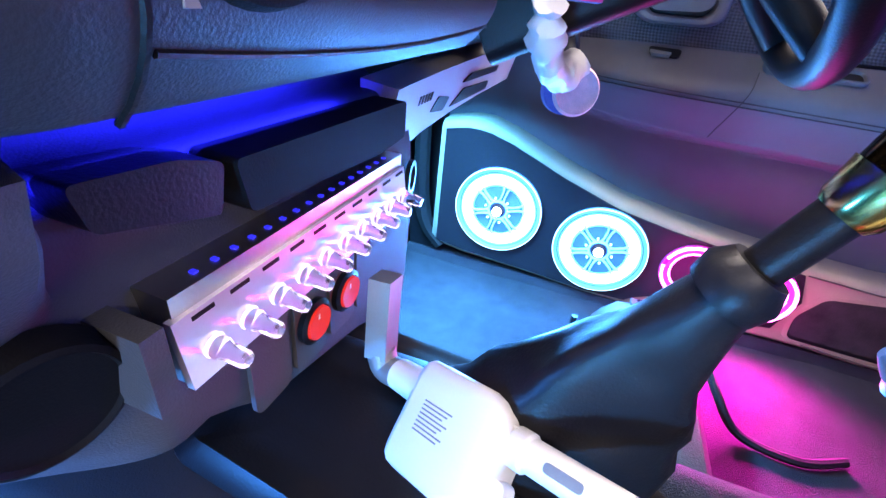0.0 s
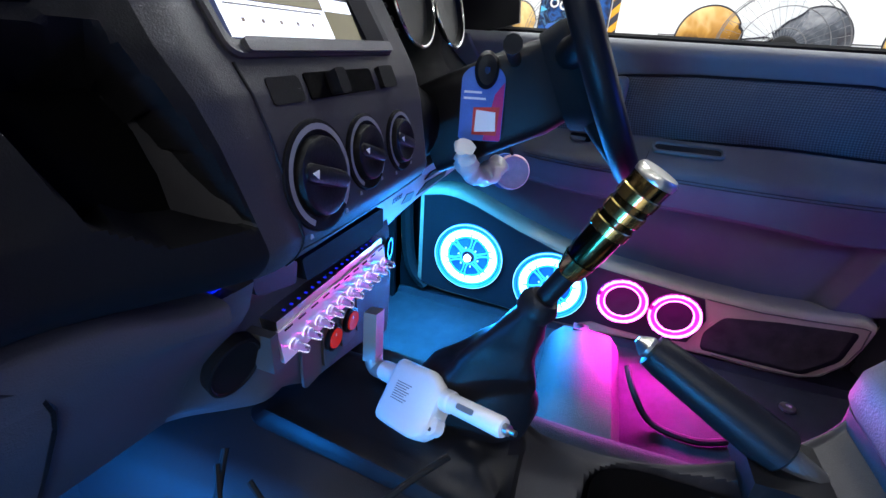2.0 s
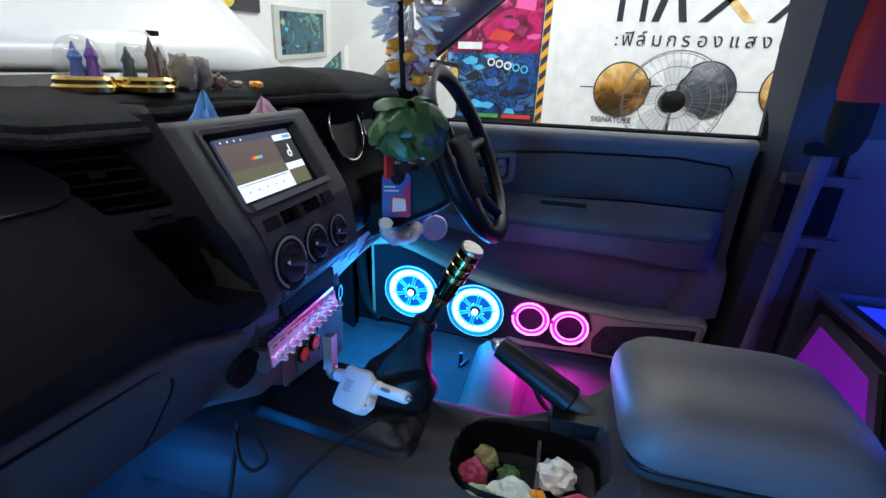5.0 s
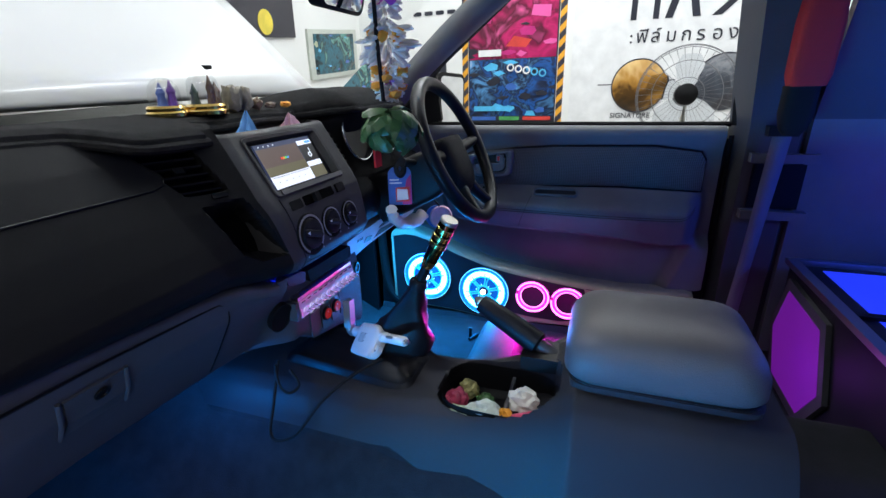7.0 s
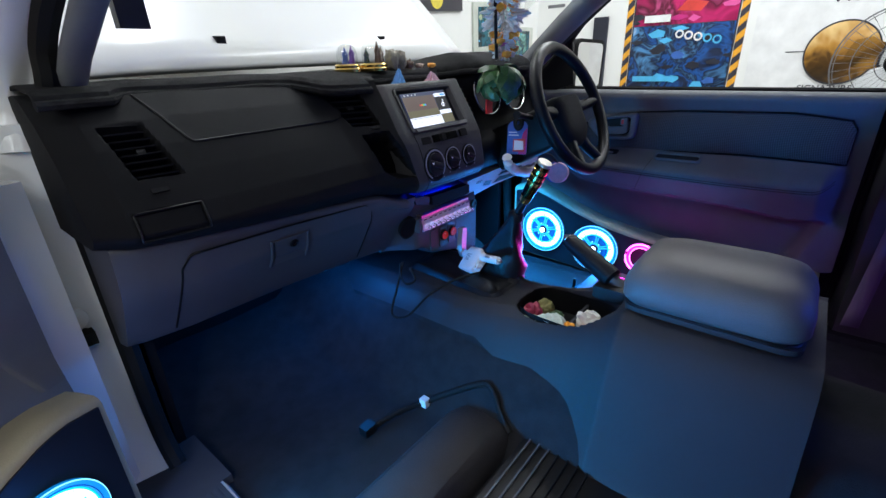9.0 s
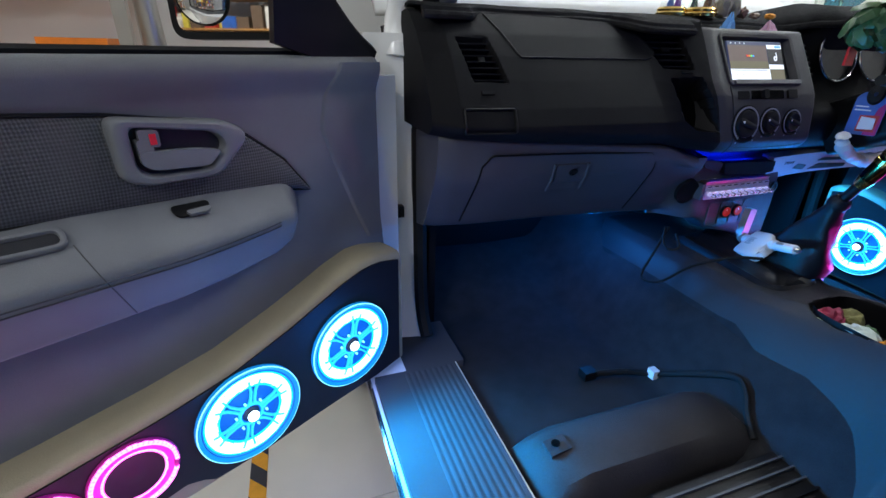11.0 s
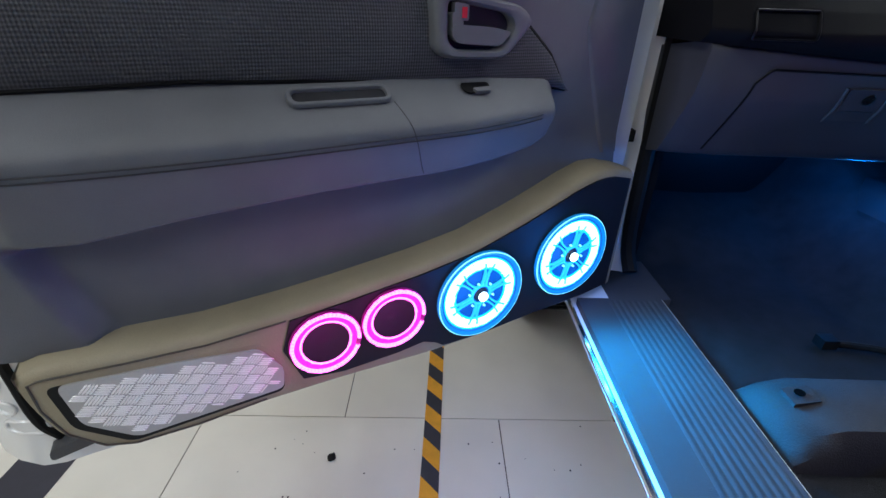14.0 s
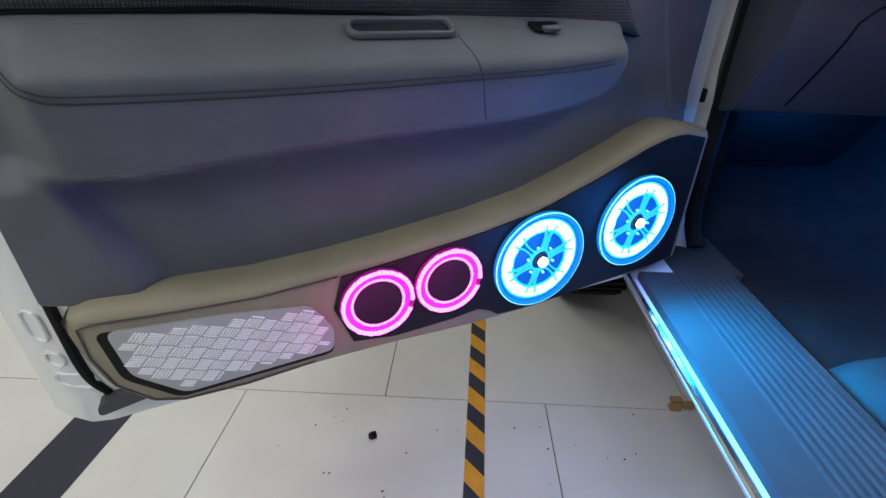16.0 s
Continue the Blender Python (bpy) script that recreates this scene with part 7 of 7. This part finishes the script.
def hazard(name, w, p0, p1, z0, z1, slope, lab):
    t = thing(name, lab, "hazard tape", "hazard tape strips")
    n = int((z1 - z0) / 0.052)
    part("tape_base", prism([(p0, z0), (p1, z0), (p1, z1), (p0, z1)], 0.001, 0.002, w), YELLOW, t)
    for k in range(0, n, 2):
        z = z0 + 0.052 * k
        a = [(p0, z), (p1, z + slope), (p1, min(z1, z + slope + 0.052)), (p0, min(z1, z + 0.052))]
        part("dark_stripe", prism(a, 0.0021, 0.0026, w), NAVY, t)


hazard("hazard_strip", on_wall, 1.195, 1.145, 0.85, 2.3, 0.05, "yellow and black hazard tape on the wall")
hazard("hazard_strip", on_wall, 0.405, 0.355, 0.85, 2.3, 0.05, "yellow and black hazard tape on the wall")

board = thing("film_board", "white advertising board for window film with round lenses", "advert board")
part("panel", prism([(0.30, 0.70), (-2.2, 0.70), (-2.2, 2.4), (0.30, 2.4)], 0.001, 0.008, on_wall), PWH, board)
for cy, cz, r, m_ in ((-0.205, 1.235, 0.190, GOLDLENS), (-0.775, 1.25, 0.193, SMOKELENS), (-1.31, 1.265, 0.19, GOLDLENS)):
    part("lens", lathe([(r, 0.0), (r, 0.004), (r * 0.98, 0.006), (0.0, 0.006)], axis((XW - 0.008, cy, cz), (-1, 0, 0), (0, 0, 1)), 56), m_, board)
    part("lens_rim", torus(axis((XW - 0.012, cy, cz), (-1, 0, 0)), r, 0.005, 56, 6), PDK, board)
part("bridge_line", prism([(0.09, 1.245), (-1.2, 1.25), (-1.2, 1.256), (0.09, 1.251)], 0.009, 0.010, on_wall), PDK, board)


def lettering(body, y, z, size, m_, par, name):
    cu = bpy.data.curves.new("letters", "FONT")
    cu.body, cu.size, cu.extrude = body, size, 0.0015
    ob0 = bpy.data.objects.new("letters", cu)
    scene.collection.objects.link(ob0)
    me = bpy.data.meshes.new_from_object(ob0.evaluated_get(bpy.context.evaluated_depsgraph_get()))
    bpy.data.objects.remove(ob0)
    me.materials.append(m_)
    ob = new(name, me)
    ob.parent = par
    ob.matrix_basis = Matrix.Translation((XW - 0.011, y, z)) @ Matrix(((0, 0, -1, 0), (-1, 0, 0, 0), (0, 1, 0, 0), (0, 0, 0, 1)))
    return ob


for k, ch_ in enumerate((":", "ฟิ", "ล์", "ม", "ก", "ร", "อ", "ง", "แ", "ส", "ง", "คุ", "ณ")):
    lettering(ch_, -0.085 - (0.02 if k == 0 else 0.065 + 0.100 * (k - 1)), 1.535, 0.125, PDK, board, "letter")
lettering("SIGNATURE", -0.02, 1.00, 0.055, PDK, board, "small_word")
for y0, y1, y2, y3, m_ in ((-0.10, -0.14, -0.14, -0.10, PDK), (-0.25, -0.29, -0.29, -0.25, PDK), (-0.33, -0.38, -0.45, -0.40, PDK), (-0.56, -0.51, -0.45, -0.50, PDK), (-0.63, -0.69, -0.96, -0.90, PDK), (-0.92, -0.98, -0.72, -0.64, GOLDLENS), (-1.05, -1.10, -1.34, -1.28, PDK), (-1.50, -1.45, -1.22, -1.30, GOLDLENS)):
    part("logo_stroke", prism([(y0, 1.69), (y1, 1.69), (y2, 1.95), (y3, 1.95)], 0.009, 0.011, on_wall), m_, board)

fan = thing("standing_fan", "grey standing fan in front of the white board", "fan")
FC = Vector((2.62, -0.46, 1.185))
mf = axis(FC, (-1, 0.12, 0.05), (0, 0, 1))
for R_, h in ((0.29, 0.0), (0.30, -0.05), (0.20, 0.045), (0.10, 0.06), (0.29, -0.10)):
    part("cage_ring", torus(mf @ Matrix.Translation((0, 0, h)), R_, 0.0022, 56, 6), PGREY, fan)
for k in range(40):
    a = 2 * math.pi * k / 40
    bm = bmesh.new()
    tube(bm, [mf @ Vector((r * math.cos(a), r * math.sin(a), h)) for r, h in ((0.05, 0.065), (0.15, 0.055), (0.26, 0.02), (0.30, -0.05), (0.26, -0.11))], 0.0009, 5)
    part("cage_wire", bm, PGREY, fan)
for k in range(5):
    a = 2 * math.pi * k / 5
    bm = bmesh.new()
    rows = []
    for r, wv in ((0.05, 0.03), (0.12, 0.07), (0.20, 0.085), (0.245, 0.05)):
        rows.append([mf @ Vector((r * math.cos(a + q * wv / r), r * math.sin(a + q * wv / r), -0.03 + q * 0.02)) for q in (-1, 0, 1)])
    sheet(bm, rows)
    bl = part("blade", bm, CLEARPL, fan)
    bl.modifiers.new("thick", "SOLIDIFY").thickness = 0.003
part("hub", lathe([(0.06, 0.05), (0.065, 0.066), (0.05, 0.075), (0, 0.078)], mf, 28), BLACK, fan)
part("motor", lathe([(0.07, -0.11), (0.08, -0.20), (0.05, -0.26), (0, -0.27)], mf, 24), GREYD, fan)
bm = bmesh.new()
tube(bm, [(2.76, -0.48, 1.15), (2.76, -0.48, 0.6), (2.76, -0.48, 0.05)], [0.018, 0.018, 0.022], 12)
part("pole", bm, STEEL, fan)
part("base", lathe([(0.22, 0), (0.22, 0.02), (0.06, 0.05), (0, 0.05)], axis((2.76, -0.48, 0.0), (0, 0, 1)), 32), GREYD, fan)

YW = 2.0


def on_front(x, z, d):
    return Vector((x, YW - d, z))


pic = thing("framed_picture", "framed wall picture of lit car audio in blue and green", "picture")
part("frame", prism([(2.305, 1.185), (3.08, 1.185), (3.08, 1.515), (2.305, 1.515)], 0.002, 0.02, on_front, 0.004), SAGEW, pic)
part("image", prism([(2.37, 1.215), (3.02, 1.215), (3.02, 1.485), (2.37, 1.485)], 0.0205, 0.0215, on_front), TEALPHOTO, pic)
collage(pic, on_front, 2.37, 3.02, 1.215, 1.485, (PBLUE, PCY, PDK, PDK, SAGE), 9, 0.022, 0.05)
sign = thing("dark_sign", "dark sign board with a yellow disc and pale letters", "sign")
part("board", prism([(1.10, 1.46), (2.16, 1.46), (2.16, 2.5), (1.10, 2.5)], 0.002, 0.015, on_front, 0.002), PDK2, sign)
part("disc", lathe([(0.072, 0), (0.072, 0.003), (0, 0.003)], axis((1.845, YW - 0.015, 1.545), (0, -1, 0)), 36), PYE, sign)
for k in range(4):
    part("letter_bar", prism([(1.45 + 0.16 * k, 1.80), (1.53 + 0.16 * k, 1.80), (1.53 + 0.16 * k, 1.93), (1.45 + 0.16 * k, 1.93)], 0.0155, 0.017, on_front), PWH, sign)
for k in range(6):
    solo("wall_vent", prism(rounded([(1.82 - 0.10 * k, 1.83), (1.75 - 0.10 * k, 1.83), (1.75 - 0.10 * k, 1.86), (1.82 - 0.10 * k, 1.86)], 0.01), 0.0, 0.006, on_wall, 0.002), PDK, "dark oval vent slot in the shop wall", "vent", "wall vent slots")
solo("wall_mark", prism([(1.90, 1.665), (1.74, 1.665), (1.74, 1.69), (1.90, 1.69)], 0.001, 0.003, on_wall), PGREY, "small grey logo bar on the white wall", "logo")
solo("door_leaf", prism([(1.46, 0.6), (1.34, 0.6), (1.34, 1.56), (1.46, 1.56)], 0.001, 0.02, on_wall), PDK, "dark narrow cabinet against the wall", "cabinet")
solo("engine_bay", box((-0.7, 1.10, 0.75), (0.7, 1.75, 1.19), 0.02), BLACK, "dark engine bay below the open bonnet", "engine bay", kind="structure")

# shelves with goods along the left and front walls
rnd = random.Random(8)
ORANGEB = mat("orange_bottle_plastic", (0.75, 0.20, 0.02), 0.3, var=0.2, scale=30, bump=0.02)
GOODS = (SHELFW, PWH, PDK, PRED, PBLUE, CREAM, PGREY, SHELFW, PYE, BROWN)


def shelf_unit(x0, x1, y0, y1, levels, along_x, lab, goods=GOODS):
    sh = thing("goods_shelf", lab, "shelf", "goods shelves")
    for z in levels:
        part("board", box((x0, y0, z - 0.02), (x1, y1, z)), SHELFW, sh)
    for px, py in ((x0, y0), (x1, y0), (x0, y1), (x1, y1)):
        part("post", box((px - 0.02, py - 0.02, 0), (px + 0.02, py + 0.02, levels[-1] + 0.3)), STEEL, sh)
    for z in levels:
        p, end = (x0, x1) if along_x else (y0, y1)
        p += 0.04
        while p < end - 0.15:
            w_, h_ = rnd.uniform(0.07, 0.2), rnd.uniform(0.12, 0.30)
            lo, hi = ((p, y0 + 0.06, z), (p + w_, y1 - 0.04, z + h_)) if along_x else ((x0 + 0.04, p, z), (x1 - 0.05, p + w_, z + h_))
            if rnd.random() < 0.4:
                c_ = ((lo[0] + hi[0]) / 2, (lo[1] + hi[1]) / 2, z)
                r_ = min(w_, 0.14) / 2
                solo("bottle", lathe([(0, 0), (r_, 0), (r_, h_ * 0.6), (r_ * 0.4, h_ * 0.8), (r_ * 0.4, h_), (0, h_)], axis(c_, (0, 0, 1)), 14), rnd.choice(goods), "bottle of car care liquid on a shelf", "bottle", "bottles on the shelves")
            else:
                solo("carton", box(lo, hi, 0.003), rnd.choice(goods), "cardboard carton standing on a shelf", "carton", "cartons on the shelves")
            p += w_ + rnd.uniform(0.01, 0.06)


shelf_unit(-5.7, -5.3, -1.2, 1.9, (0.5, 0.85, 1.2, 1.55, 1.9), False, "wooden shelf rack filled with cartons and bottles")
shelf_unit(-2.9, -1.45, 1.66, 1.95, (0.62, 1.02, 1.42), True, "wooden shelf rack filled with orange bottles and cartons", (ORANGEB, ORANGEB, REDC, PRED, CREAM, ORANGEB, PDK))
shelf_unit(-5.2, -2.4, -4.45, -4.12, (0.5, 0.85, 1.2, 1.55, 1.9), True, "wooden shelf rack filled with cartons and bottles")
red = solo("red_box", box((-1.28, 1.70, 1.06), (-0.98, 1.90, 1.115), 0.004), PRED, "long red and white box on a cabinet", "box")
solo("white_cabinet", box((-1.42, 1.65, 0), (-0.92, 1.96, 1.06), 0.006), WALLW, "white cabinet against the front wall", "cabinet")
bm = bmesh.new()
tube(bm, [(-1.33, 1.60, 0), (-1.40, 1.60, 2.6)], 0.032, 12)
solo("steel_post", bm, STEEL, "steel post beside the shelf", "post")

# ---- floor markings and litter ----
hz = thing("floor_tape", "worn yellow and black hazard tape on the tiles", "hazard tape", "hazard tape strips")
wf = lambda p, q, d: Vector((p + 0.035 * (q - 0.43), q, 0.0005 + d))
part("tape_base", prism([(-1.235, -1.0), (-1.187, -1.0), (-1.187, 1.9), (-1.235, 1.9)], 0.0, 0.0015, wf), YELLOW, hz)
for k in range(24):
    q = -0.98 + 0.119 * k
    part("dark_stripe", prism([(-1.235, q + 0.048), (-1.187, q), (-1.187, q + 0.058), (-1.235, q + 0.106)], 0.0016, 0.0022, wf), NAVY, hz)
solo("floor_stripe", prism([(-2.32, -1.5), (-2.20, -1.5), (-2.08, 1.9), (-2.24, 1.9)], 0.0006, 0.002, lambda p, q, d: Vector((p, q, d))), NAVY, "wide dark stripe painted on the tiles", "floor stripe", kind="structure")
bm = bmesh.new()
lump(bm, (-1.469, 0.545, 0.005), 0.011, 4, (1, 1.2, 0.5), 2)
solo("dirt_crumb", bm, BLACK, "dark crumb of dirt on the tiles", "dirt")
for i, (x, y) in enumerate(((-0.655, 0.70), (-0.63, 0.685), (-0.67, 0.675))):
    solo("wood_chip", box((x, y, 0.0), (x + 0.03, y + 0.018, 0.014), 0.002, m=Matrix.Translation((0, 0, 0.0))), WOOD, "pale wood offcut lying on the floor", "wood offcut", "wood offcuts")
rnd = random.Random(31)
bm = bmesh.new()
for k in range(45):
    x, y = rnd.uniform(-1.75, -0.75), rnd.uniform(0.25, 0.66)
    lump(bm, (x, y, 0.001), rnd.uniform(0.0012, 0.003), k, (1, 1, 0.4), 1)
solo("grit", bm, BLACK, "fine dark grit scattered on the tiles", "grit", kind="stuff")
# floor tiles, laid in a running bond
tile_mesh = None
ty0 = 0.68
for j in range(-7, 2):
    for i in range(-6, 5):
        x0 = -1.01 + TILE_W * i + (0.40 if j % 2 == 0 else 0.0)
        y0 = ty0 + TILE_W * j
        if x0 < -6.4 or x0 + TILE_W > 3.6:
            continue
        if tile_mesh is None:
            tile_mesh = mesh_of(box((0.0015, 0.0015, -0.012), (TILE_W - 0.0015, TILE_W - 0.0015, 0.0), 0.001, 1), "tile", TILE)
        ob = new("tile", tile_mesh)
        ob.location = (x0, y0, 0)
        ob.parent = shop_floor
